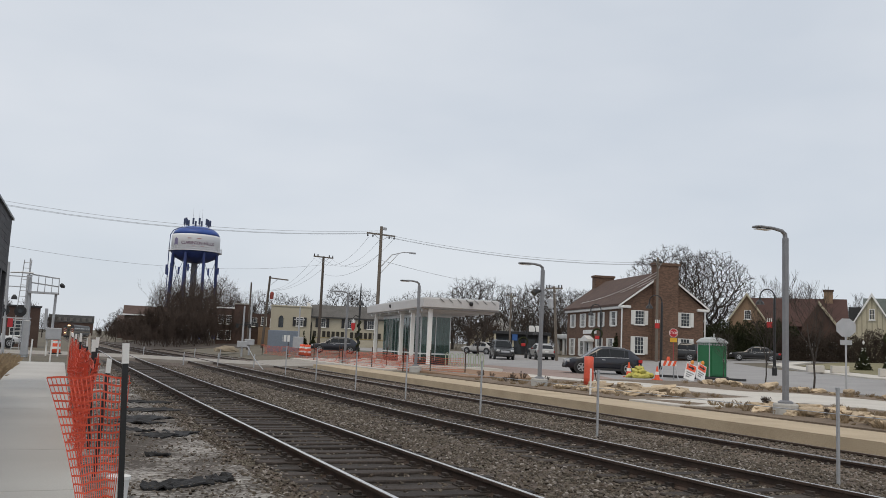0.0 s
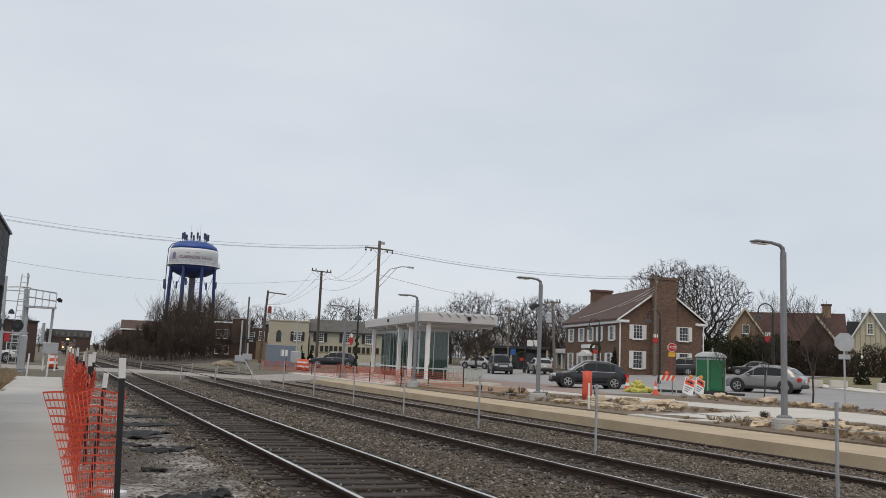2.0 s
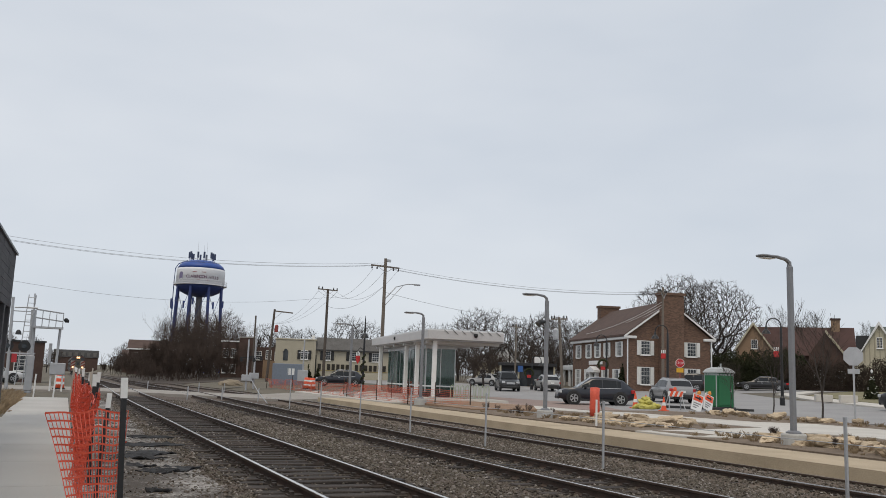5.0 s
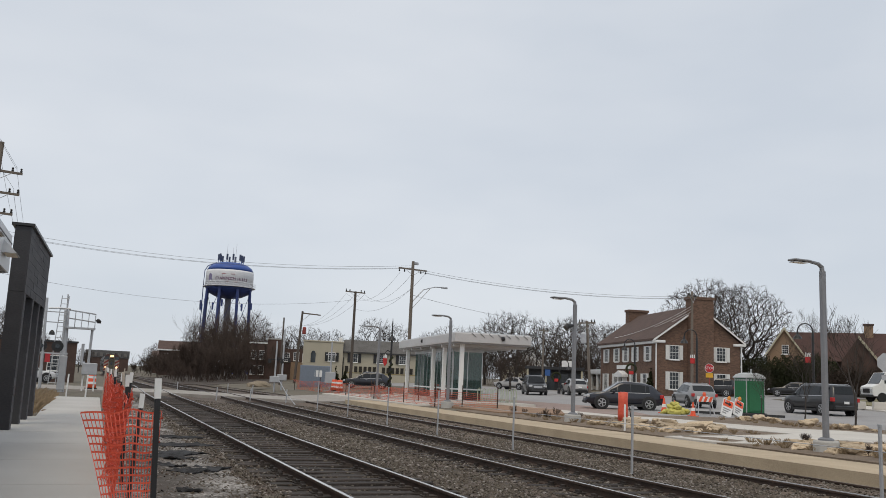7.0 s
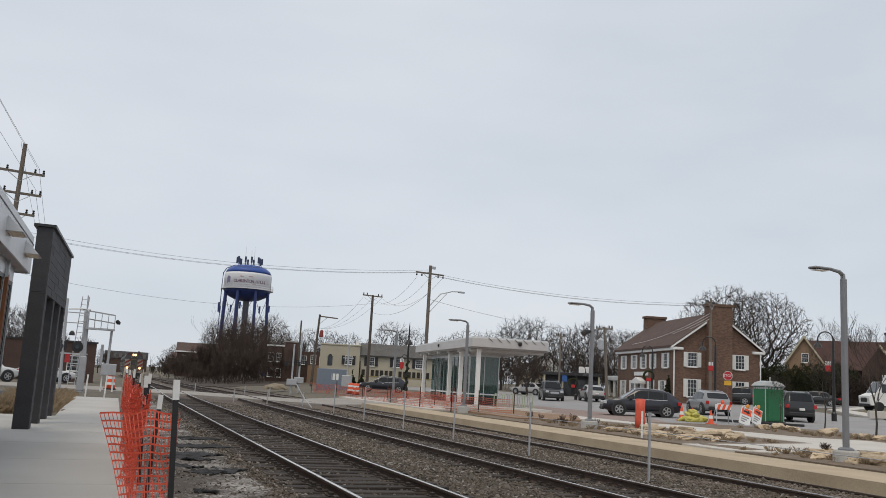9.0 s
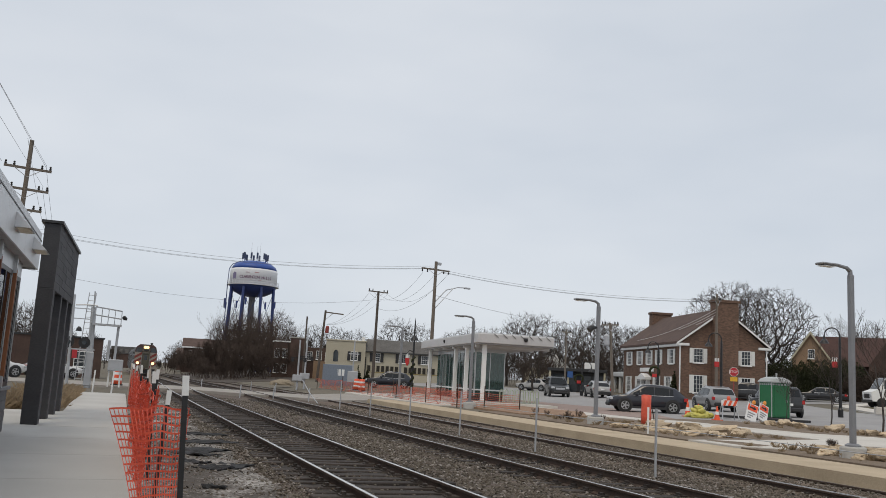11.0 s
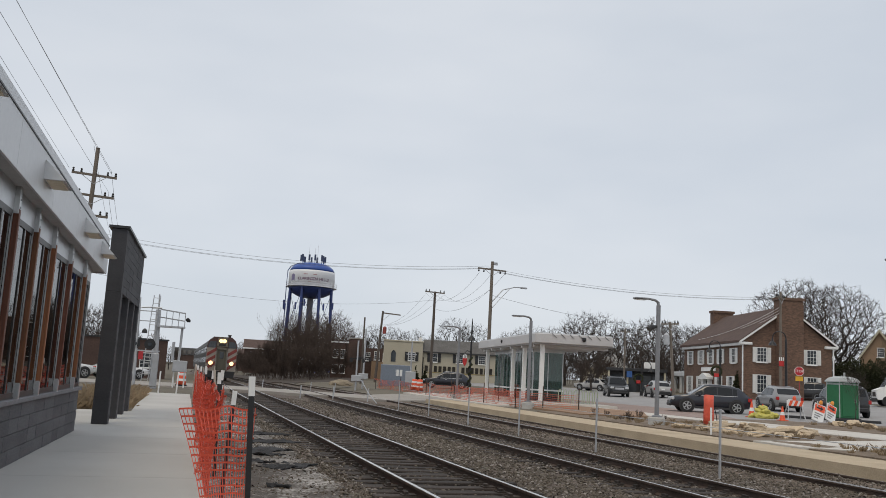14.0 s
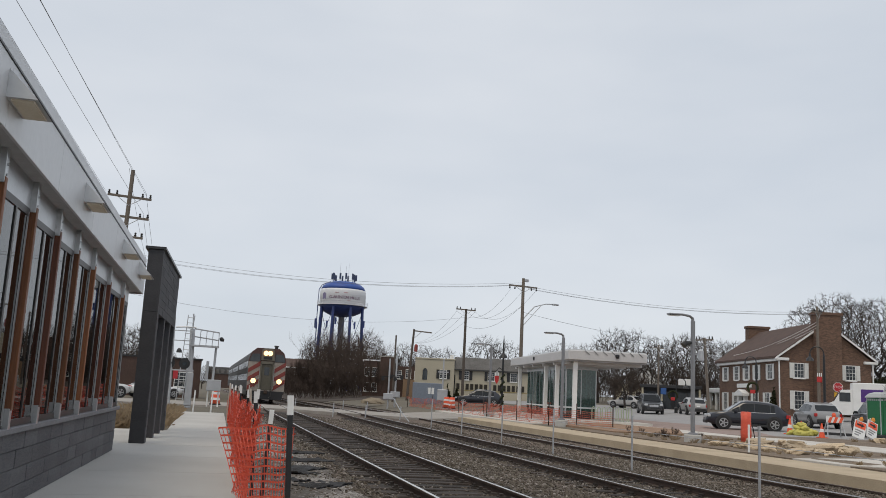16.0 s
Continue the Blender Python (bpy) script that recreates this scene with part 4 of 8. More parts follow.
M_cedar_red = mat("red_cedar_post", (0.19, 0.06, 0.028), (0.10, 0.032, 0.016), 0.55, scale=1.5, grain=14, stretch=(6, 6, 0.3), spread=0.2, bump=0.1)


def thing_part(name, parent):
    """An Empty that groups the pieces of one part."""
    o = new(name)
    o.empty_display_size = 0.1
    o.parent = parent
    return o


def frame_bars(a, m, b, top):
    fr = bmesh.new()
    for c, d in ((a, a + 0.05), (m - 0.03, m + 0.03), (b - 0.05, b)):
        fr = bm_box(-0.06, -0.012, c, d, 0.89, top - 0.3, bm=fr)
    for z in (0.89, top - 0.38):
        fr = bm_box(-0.06, -0.010, a, b, z, z + 0.08, bm=fr)
    return fr


def station():
    t = thing("station_building", "station building with grey stone base, cedar posts, glass and white fascia", "building", (-1.80, 19.1, 0), -2.0)
    L = 17.0   # runs from its far corner back past the camera
    base = part("base_wall", bm_box(-0.3, -0.03, -L, 0, -0.3, 0.82), M_base, t, "low wall of grey stone courses")
    rng = random.Random(8)
    for k in range(4):
        y = -L + rng.uniform(0, 0.3)
        while y < -0.01:
            n = min(y + rng.uniform(0.55, 1.05), 0.0)
            part("stone", bm_box(-0.06, 0.0 - rng.uniform(0, 0.008), y + 0.004, n - 0.004, 0.205 * k + 0.003, 0.205 * k + 0.202, 0.006), M_base_piece, base)
            y = n
    part("end_wall", bm_box(-4.5, -0.3, -0.3, 0, -0.3, 0.82), M_base, t)
    part("sill", bm_box(-0.34, 0.05, -L, 0.04, 0.82, 0.89, 0.01), mat("grey_sill", (0.2, 0.2, 0.21)), t, "grey stone sill")
    part("floor_slab", bm_box(-7, -0.3, -L, -0.3, -0.1, 0.03), M_conc, t)
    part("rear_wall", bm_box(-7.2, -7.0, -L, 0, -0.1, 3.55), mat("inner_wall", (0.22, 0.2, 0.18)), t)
    # window bays between cedar posts
    def roof_z(y):
        return 3.285 - 0.026 * y
    posts = (-1.15, -3.05, -4.8, -6.25, -7.6, -8.95, -10.3, -11.65, -13.0, -14.35)
    for i, y in enumerate(posts):
        top = roof_z(y)
        post = part("post", bm_box(-0.06, 0.06, y - 0.04, y + 0.045, 1.08, top - 0.24, 0.006), (M_cedar, M_cedar_red)[i % 3 == 1], t, "orange-brown cedar post")
        part("foot", bm_box(-0.05, 0.05, y - 0.045, y + 0.045, 0.88, 1.1, 0.004), M_alu, post, "steel post foot")
        br = part("bracket", bm_box(-0.05, 0.052, y - 0.047, y + 0.047, top - 0.3, top + 0.05, 0.004), M_alu, post, "steel bracket under the eaves")
        for z in (top - 0.22, top - 0.12):
            part("bolt", bm_tube((0.05, y, z), (0.062, y, z), 0.014, n=6), M_galv, br)
        b = posts[i - 1] - 0.03 if i else -0.04
        a = y + 0.03
        m = a * 0.42 + b * 0.58
        win = thing_part("window", t)
        for p, q in ((a + 0.05, m - 0.03), (m + 0.03, b - 0.05)):
            pane = part("pane", bm_box(-0.032, -0.024, p, q, 0.97, top - 0.36), M_pane, win)
            pane.visible_shadow = False
        part("frame", frame_bars(a, m, b, top), M_trim_dark, win, "dark bronze window frame")
        part("cover_strip", bm_box(-0.02, -0.004, b - 0.055, b - 0.035, 0.92, top - 0.34), M_alu, win, "bright aluminium strip")
        part("transom_panel", bm_box(-0.05, -0.012, a, b, top - 0.30, top + 0.04), M_alu, t, "aluminium panel over the window")
        part("blind", bm_box(-0.46, -0.44, a + 0.05, m, 1.5, top - 0.36), mat("grey_blind", (0.42, 0.45, 0.43)), win)
    # soffit, fascia and roof, sloping down slightly towards the far end
    slope = Matrix.Translation((0, -4, 3.389)) @ pose(0, 0, 0, -1.5, 0, 0) @ Matrix.Translation((0, 4, -3.464))

    def sloped(name, bm, m, label=""):
        o = part(name, bm, m, t, label)
        o.matrix_basis = slope
        return o
    sloped("soffit", bm_box(-7, 0.17, -L, 0.6, 3.50, 3.55), mat("soffit_grey", (0.50, 0.50, 0.50)))
    for i in range(8):
        a = 0.65 - i * 2.35
        sloped("fascia_panel", bm_box(0.165, 0.2, a - 2.342, a, 3.47, 4.07, 0.004), M_panel, "white metal fascia panel")
    sloped("drip_edge", bm_box(0.155, 0.21, -L, 0.65, 4.07, 4.09), M_black, "thin black joint line")
    sloped("parapet", bm_box(-0.1, 0.19, -L, 0.65, 4.09, 4.25, 0.01), M_panel, "white roof edge")
    sloped("roof", bm_box(-7, 0.155, -L, 0.63, 3.57, 4.2), M_panel)
    sloped("fascia_end", bm_box(-3.5, 0.155, 0.63, 0.67, 3.47, 4.23), M_panel)
    for y in (-0.35, -2.9, -6.9, -10.9, -14.9):
        # wedge-shaped lamp housing on the fascia
        c = part("sconce", bm_prism([(0.2, 3.72), (0.46, 3.72), (0.2, 3.98)], 0.62, "y", y - 0.31), M_panel, t, "wedge-shaped white wall lamp")
        c.matrix_basis = slope
        part("lamp_lens", bm_box(0.23, 0.42, y - 0.26, y + 0.26, 3.705, 3.72), mat("lamp_glow", (0.5, 0.49, 0.46), emit=(1.0, 0.72, 0.35), power=0.05), c)
    for y in (0.9,):
        part("soffit_post", bm_box(-2.3, -2.05, y, y + 0.25, 0, 3.55), M_wood, t, "grey timber post under the canopy")
    part("soffit_post", bm_box(-0.3, -0.12, 0.1, 0.28, 0.0, 3.55), M_cedar, t)
    return t


M_base_piece = mat("grey_stone_piece", (0.115, 0.115, 0.12), (0.07, 0.07, 0.075), 0.8, scale=2.0, grain=22, stretch=(1, 0.4, 2), bump=0.35, spread=0.18)
station()


def fin_wall():
    t = thing("fin_wall", "tall dark slate screen wall with four piers beside the platform", "wall", (-1.34, 21.2, 0), -1.9, kind="structure")
    L, H = 5.85, 4.5
    for y, w in ((0.0, 0.4), (2.05, 0.36), (3.9, 0.36), (5.49, 0.36)):
        part("pier", bm_box(-0.33, 0, y, y + w, -0.1, 3.02, 0.01), M_dark, t, "dark slate pier")
    part("beam", bm_box(-0.33, 0, 0, L, 3.02, H, 0.01), M_dark, t, "dark slate beam over the piers")
    rng = random.Random(4)
    for k in range(24):
        z = k * 0.1875
        spans = ((0, L),) if z > 2.95 else ((0, 0.4), (2.05, 2.41), (3.9, 4.26), (5.49, 5.85))
        for a, b in spans:
            y = a
            while y < b - 0.01:
                n = min(b, y + rng.uniform(0.6, 1.1))
                if b - n < 0.15:
                    n = b
                part("slate", bm_box(-0.02, 0.012 + rng.uniform(0, 0.006), y + 0.004, n - 0.004, z + 0.004, z + 0.184), M_slate_piece, t)
                y = n
    part("coping", bm_box(-0.4, 0.07, -0.06, L + 0.06, H, H + 0.06), M_black, t, "thin dark coping")


M_slate_piece = mat("slate_piece", (0.06, 0.06, 0.065), (0.035, 0.035, 0.04), 0.75, scale=2, grain=20, stretch=(1, 0.4, 2), bump=0.3, spread=0.2)
fin_wall()


# ---- poles and cables ----
def crossarm(parent, z, w, turn=0.0, pins=(-1, -0.62, 0.62, 1), up=True):
    arm = part("crossarm", bm_box(-w / 2, w / 2, -0.06, 0.06, z - 0.06, z + 0.07), M_wood, parent)
    for p in pins:
        x = p * (w / 2 - 0.08)
        part("insulator", bm_lathe([(0.06, z + 0.07), (0.075, z + 0.16), (0.04, z + 0.2), (0.07, z + 0.27), (0.03, z + 0.32)] if up else [(0.05, z - 0.3), (0.08, z - 0.22), (0.05, z - 0.12), (0.03, z - 0.06)], 8), M_black, arm).location = (x, 0, 0)
    for s in (-1, 1):
        part("brace", bm_tube((s * w * 0.28, -0.05, z - 0.05), (0, -0.12, z - 0.55), 0.02, n=5), M_galv, arm)
    return arm


def pole(x, y, h, label, turn=0.0, lean=0.0, arms=(), r=0.16, z=None):
    t = thing("utility_pole", label, "utility pole", (x, y, gz(x, y) if z is None else z), 0)
    t.matrix_basis = pose(x, y, gz(x, y) if z is None else z, 0, lean, turn)
    part("shaft", bm_tube((0, 0, -0.4), (0, 0, h), r, r * 0.72, 10), M_wood if z is None and y < 95 else M_wood_dark, t, "weathered timber shaft")
    for dz, w, up in arms:
        crossarm(t, h - dz, w, up=up)
    return t


P_LEFT = polar(-6.03, 55)
pole(P_LEFT[0], P_LEFT[1], 14.1, "tall dark timber pole with three crossarms beside the line", 8, 1.0, ((1.7, 2.55, True), (2.95, 2.5, True), (4.15, 2.1, True)), 0.17)
P_MAIN = polar(20.25, 78)
pm = pole(P_MAIN[0], P_MAIN[1], 11.9, "tall timber pole with a crossarm and a street lamp arm", 12, 0, ((0.75, 3.0, False),), 0.19)
part("lamp_arm", bm_path([(0.1, 0, 8.2), (1.2, -0.1, 9.4), (2.4, -0.2, 9.75), (3.3, -0.2, 9.8)], [0.05] * 4, 6), M_galv, pm)
part("arm_brace", bm_tube((0.1, 0, 7.6), (1.9, -0.2, 9.6), 0.03, n=5), M_galv, pm)
part("lamp_head", bm_box(3.1, 3.75, -0.32, -0.08, 9.7, 9.85, 0.03), M_galv, pm)
part("top_insulator", bm_box(-0.1, 0.55, -0.1, 0.1, 11.6, 11.85, 0.03), M_galv, pm)
P_SEC = polar(16.52, 100)
pole(P_SEC[0], P_SEC[1], 10.9, "timber pole with one crossarm behind the station street", 14, 0, ((0.1, 2.6, True),), 0.19)
P_LEAN = polar(12.9, 112)
pl = pole(P_LEAN[0], P_LEAN[1], 9.2, "leaning timber pole with a transformer and a side arm", 0, 3.0, (), 0.18)
part("side_arm", bm_box(0, 2.4, -0.07, 0.07, 8.9, 9.05), M_wood, pl)
part("arm_brace", bm_tube((0.0, 0, 7.9), (1.0, 0, 8.9), 0.03, n=5), M_galv, pl)
part("transformer", bm_lathe([(0.2, 6.3), (0.24, 6.4), (0.24, 7.1), (0.12, 7.25)], 12), mat("transformer_red", (0.3, 0.06, 0.05)), pl).location = (0.5, 0, 0)
P_THIN = polar(11.97, 105)
pole(P_THIN[0], P_THIN[1], 8.0, "plain thin timber pole beside the level crossing", 0, 0, (), 0.13)
P_HOUSE = polar(38.55, 84)
ph = pole(P_HOUSE[0], P_HOUSE[1], 9.9, "timber pole wound with a green garland before the brick house", 30, 0, ((0.55, 2.0, True),), 0.15)
P_MID = polar(29.1, 88)
pole(P_MID[0], P_MID[1], 6.6, "timber pole beside the dark shop front", 20, 0, ((0.3, 1.4, True),), 0.11)
P_R2 = polar(32.2, 82)
pr2 = pole(P_R2[0], P_R2[1], 7.0, "leaning grey timber pole with a transformer near the house", 0, -4, ((0.2, 1.8, True),), 0.15)
part("transformer", bm_lathe([(0.2, 4.9), (0.26, 5.0), (0.26, 5.8), (0.12, 5.95)], 12), M_galv, pr2).location = (-0.45, 0, 0)

pole(-14, 73, 12.4, "timber pole behind the station building", 10, 0, ((0.3, 2.4, True),), 0.18)
top = lambda p, z, dx=0.0: (p[0] + dx, p[1], z)
for dz in (0.25, -0.35, -0.5):
    cable("overhead_cable", (-14, 73, 12.1 + dz * 0.5), top(P_MAIN, 11.6 + dz * 0.3), 1.4, 0.011, "thin black cable strung between poles over the tracks")
    cable("overhead_cable", top(P_MAIN, 11.3 + dz * 0.3, 0.5), top(P_HOUSE, 10.2 + dz * 0.3), 0.7, 0.011, "thin black cable strung along the street")
cable("overhead_cable", (-14, 73, 9.3), top(P_SEC, 10.2), 1.9, 0.011, "thin black cable strung between poles over the tracks")
cable("overhead_cable", (-40, 70, 9.8), (-14, 73, 9.3), 0.8, 0.011, "thin black cable strung between poles over the tracks")
cable("overhead_cable", top(P_SEC, 9.2), top(P_MAIN, 9.6), 1.0, 0.012, "thin black cable strung along the street")
for s in (-1.1, 0, 1.1):
    cable("overhead_cable", top(P_LEAN, 7.6, 0.8 + s * 0.3), top(P_SEC, 10.9, s), 0.9, 0.011, "thin black cable strung along the street")
    cable("overhead_cable", top(P_SEC, 10.9, s), top(P_MAIN, 11.0, s * 1.1), 1.6, 0.011, "thin black cable strung along the street")
cable("overhead_cable", top(P_MAIN, 9.0), (58, 86, 8.6), 0.8, 0.014, "thin black cable strung along the street")
for k in range(3):
    pale = cable("house_cable", top(P_HOUSE, 9.4 - k * 0.25), (54.0 + k * 0.5, 81.0 - k, 6.9 + k * 0.3), 0.4, 0.018, "pale cable from the pole to the brick house")
    pale.data.materials[0] = M_white
# the line of wires running from the tall pole towards and over the station
for dx, dz, ex in ((1.2, 12.55, -7.58), (1.15, 12.5, -7.41), (1.15, 11.3, -7.17), (-1.2, 12.55, -7.95), (-1.15, 11.3, -6.87)):
    cable("line_wire", (P_LEFT[0] + dx, P_LEFT[1], dz), (ex, -10, dz), 0.12, 0.008, "thin line wire running along the railway")
for dx, dz in ((1.15, 12.6), (1.1, 11.3), (0.0, 14.1)):
    cable("line_wire", (P_LEFT[0] + dx, P_LEFT[1], dz), (P_LEFT[0] + dx - 1.5, 110, dz - 1), 0.9, 0.010, "thin line wire running along the railway")


# ---- signals at the level crossing ----
def gantry():
    x, y, z = -0.95, 52.5, 0
    t = thing("signal_mast", "silver railway signal mast with a ladder and a railed platform", "signal mast", (x, y, z))
    part("mast", bm_tube((0, 0, -0.1), (-0.12, 0, 4.4), 0.17, 0.14, 14), M_galv, t)
    part("base_box", bm_box(-0.24, 0.16, -0.2, 0.2, 0, 1.9, 0.04), M_galv, t)
    part("finial", bm_tube((-0.12, 0, 4.4), (-0.15, 0, 5.3), 0.04, n=6), M_galv, t)
    lad = bmesh.new()
    for s in (-0.18, 0.18):
        lad = bm_tube((-0.5 + s, -0.25, 0.3), (-0.25 + s, -0.2, 5.2), 0.025, n=5, bm=lad)
    for i in range(16):
        a = i / 15
        lad = bm_tube((-0.68 + a * 0.25, -0.25, 0.4 + i * 0.31), (-0.32 + a * 0.25, -0.25, 0.4 + i * 0.31), 0.016, n=4, bm=lad)
    part("ladder", lad, M_galv, t)
    deck = part("deck", bm_box(-0.1, 1.45, -0.4, 0.3, 3.4, 3.5), M_galv, t)
    rail = bmesh.new()
    for yy in (-0.4, 0.3):
        for zz in (3.98, 4.43):
            rail = bm_tube((0, yy, zz), (1.4, yy, zz - 0.15), 0.022, n=5, bm=rail)
        for i in range(5):
            rail = bm_tube((i * 0.35, yy, 3.48), (i * 0.35, yy, 4.4 - i * 0.03), 0.02, n=5, bm=rail)
    part("railing", rail, M_galv, deck)
    part("strut", bm_tube((1.25, 0, 0.9), (1.3, 0, 3.5), 0.07, n=8), M_galv, t)
    for sx, sz in ((1.55, 3.83), (1.6, 3.78)):
        part("lamp_hood", bm_lathe([(0.1, 0), (0.12, 0.12), (0.05, 0.2)], 10), M_black, t).location = (sx, -0.2, sz)
    part("cabinet", bm_box(0.95, 1.75, -0.35, 0.2, 0.9, 1.55, 0.03), M_galv, t, "grey equipment box on legs")
    for xx in (1.05, 1.65):
        part("cabinet_leg", bm_tube((xx, -0.1, 0), (xx, -0.1, 0.95), 0.05, n=6), M_white, t)
    part("bell_post", bm_tube((0.9, 0, 1.5), (0.9, 0, 2.6), 0.08, n=8), M_galv, t)
    g = thing("crossing_signal", "level crossing signal post with round lamps and crossarms", "crossing signal", (-1.95, 50.5, 0))
    part("post", bm_tube((0, 0, -0.1), (-0.12, 0, 4.9), 0.085, 0.07, 10), M_galv, g)
    arm = part("lamp_arm", bm_box(-0.35, 1.2, -0.05, 0.05, 1.95, 2.02), M_galv, g)
    for xx, zz in ((-0.15, 2.35), (0.65, 2.35)):
        part("target_disc", bm_path([(xx, -0.06, zz), (xx, -0.02, zz)], [0.3, 0.3], 20), M_black, g, "round black lamp target")
        part("lens", bm_path([(xx, -0.14, zz), (xx, -0.06, zz)], [0.12, 0.13], 14), M_pane_dark, g)
    part("hood", bm_lathe([(0.16, 2.95), (0.13, 3.1), (0.05, 3.2)], 10), M_black, g).location = (0.3, 0, 0)
    part("red_tag", bm_box(0.1, 0.35, -0.08, -0.05, 1.5, 1.95), mat("red_paint", (0.5, 0.03, 0.04), rough=0.5), g)
    for zz, w in ((3.6, 0.9), (4.15, 1.0)):
        part("crossarm", bm_box(-0.15, w, -0.03, 0.03, zz, zz + 0.05), M_galv, g)
    part("top_light", bm_path([(0, 0, 4.35), (0.6, 0, 4.4), (1.1, 0, 4.38)], [0.04, 0.04, 0.05], 6), M_galv, g)
    for xx, yy in ((-0.55, 44.0), (0.28, 43.6)):
        b = thing("white_bollard", "slim white marker post at the platform end", "bollard", (xx, yy, -0.1), group="white marker posts")
        part("post", bm_tube((0, 0, 0), (0.03, 0, 1.1), 0.035, n=8), M_white, b)
    d = thing("traffic_drum", "orange and white striped traffic drum by the crossing", "traffic drum", (0.62, 57, 0), group="traffic drums")
    drum_parts(d)


def drum_parts(d):
    part("body", bm_lathe([(0.3, 0.08), (0.27, 0.5), (0.23, 0.95), (0.2, 1.0)], 16), M_orange, d, smooth=True)
    for z in (0.3, 0.65):
        part("band", bm_lathe([(0.312 - z * 0.085, z), (0.312 - (z + 0.15) * 0.085, z + 0.15)], 16), M_white, d, "white reflective band")
    part("base", bm_lathe([(0.36, 0), (0.36, 0.08)], 16), M_black, d)


gantry()


# ---- orange plastic fences ----
M_net = mat("orange_netting", (0.78, 0.13, 0.07), (0.6, 0.08, 0.045), 0.5, scale=1, grain=10, bump=0)


def netting(name, label, pts, z0, z1, cell_h, cell_w, thick, seed, lean=0.0, bulge=0.2, parent=None):
    """Plastic mesh hung along a line of points: bands along it and cords up it."""
    rng = random.Random(seed)
    vs, fs = [], []
    pts = [Vector((x, y, 0)) for x, y in pts]
    lens = [0.0]
    for a, b in zip(pts, pts[1:]):
        lens.append(lens[-1] + (b - a).length)
    total = lens[-1]

    def at(s, h):
        s = max(0, min(total - 1e-4, s))
        k = next(i for i in range(len(lens) - 1) if lens[i + 1] > s)
        a, b = pts[k], pts[k + 1]
        f = (s - lens[k]) / (lens[k + 1] - lens[k])
        p = a.lerp(b, f)
        d = (b - a).normalized()
        side = Vector((-d.y, d.x, 0))
        sag = 0.10 * math.sin(math.pi * f) + 0.06 * noise.noise((s * 0.9, seed, 0))
        out = bulge * (noise.noise((s * 0.7, h * 1.5, seed)) + 0.3 * noise.noise((s * 3, h * 4, seed))) + lean * (1 - h)
        return p + side * out + Vector((0, 0, z0 + (z1 - z0) * h - sag * h))

    def ribbon(line, w):
        k = len(vs)
        for p, q in zip(line, line[1:] + [line[-1]]):
            vs.append(tuple(p - w))
            vs.append(tuple(p + w))
        for i in range(len(line) - 1):
            fs.append((k + 2 * i, k + 2 * i + 2, k + 2 * i + 3, k + 2 * i + 1))

    nh, ns = max(2, int((z1 - z0) / cell_h)), int(total / cell_w)
    step = max(cell_w * 2, 0.12)
    for i in range(nh + 1):
        h = i / nh
        line = [at(s, h) for s in np.arange(0, total, step)]
        ribbon(line, Vector((0, 0, thick * (1.3 if i in (0, nh) else 1.0))))
        ribbon(line, Vector((thick, thick, 0)))
    for i in range(ns + 1):
        line = [at(i * cell_w, k / 5) for k in range(6)]
        ribbon(line, Vector((thick * 0.5, thick * 0.5, 0)))
        ribbon(line, Vector((thick * 0.3, -thick * 0.3, 0)))
    me = bpy.data.meshes.new(name)
    me.from_pydata(vs, [], fs)
    me.materials.append(M_net)
    ob = new(name, me)
    if parent:
        ob.parent = parent
    return ob


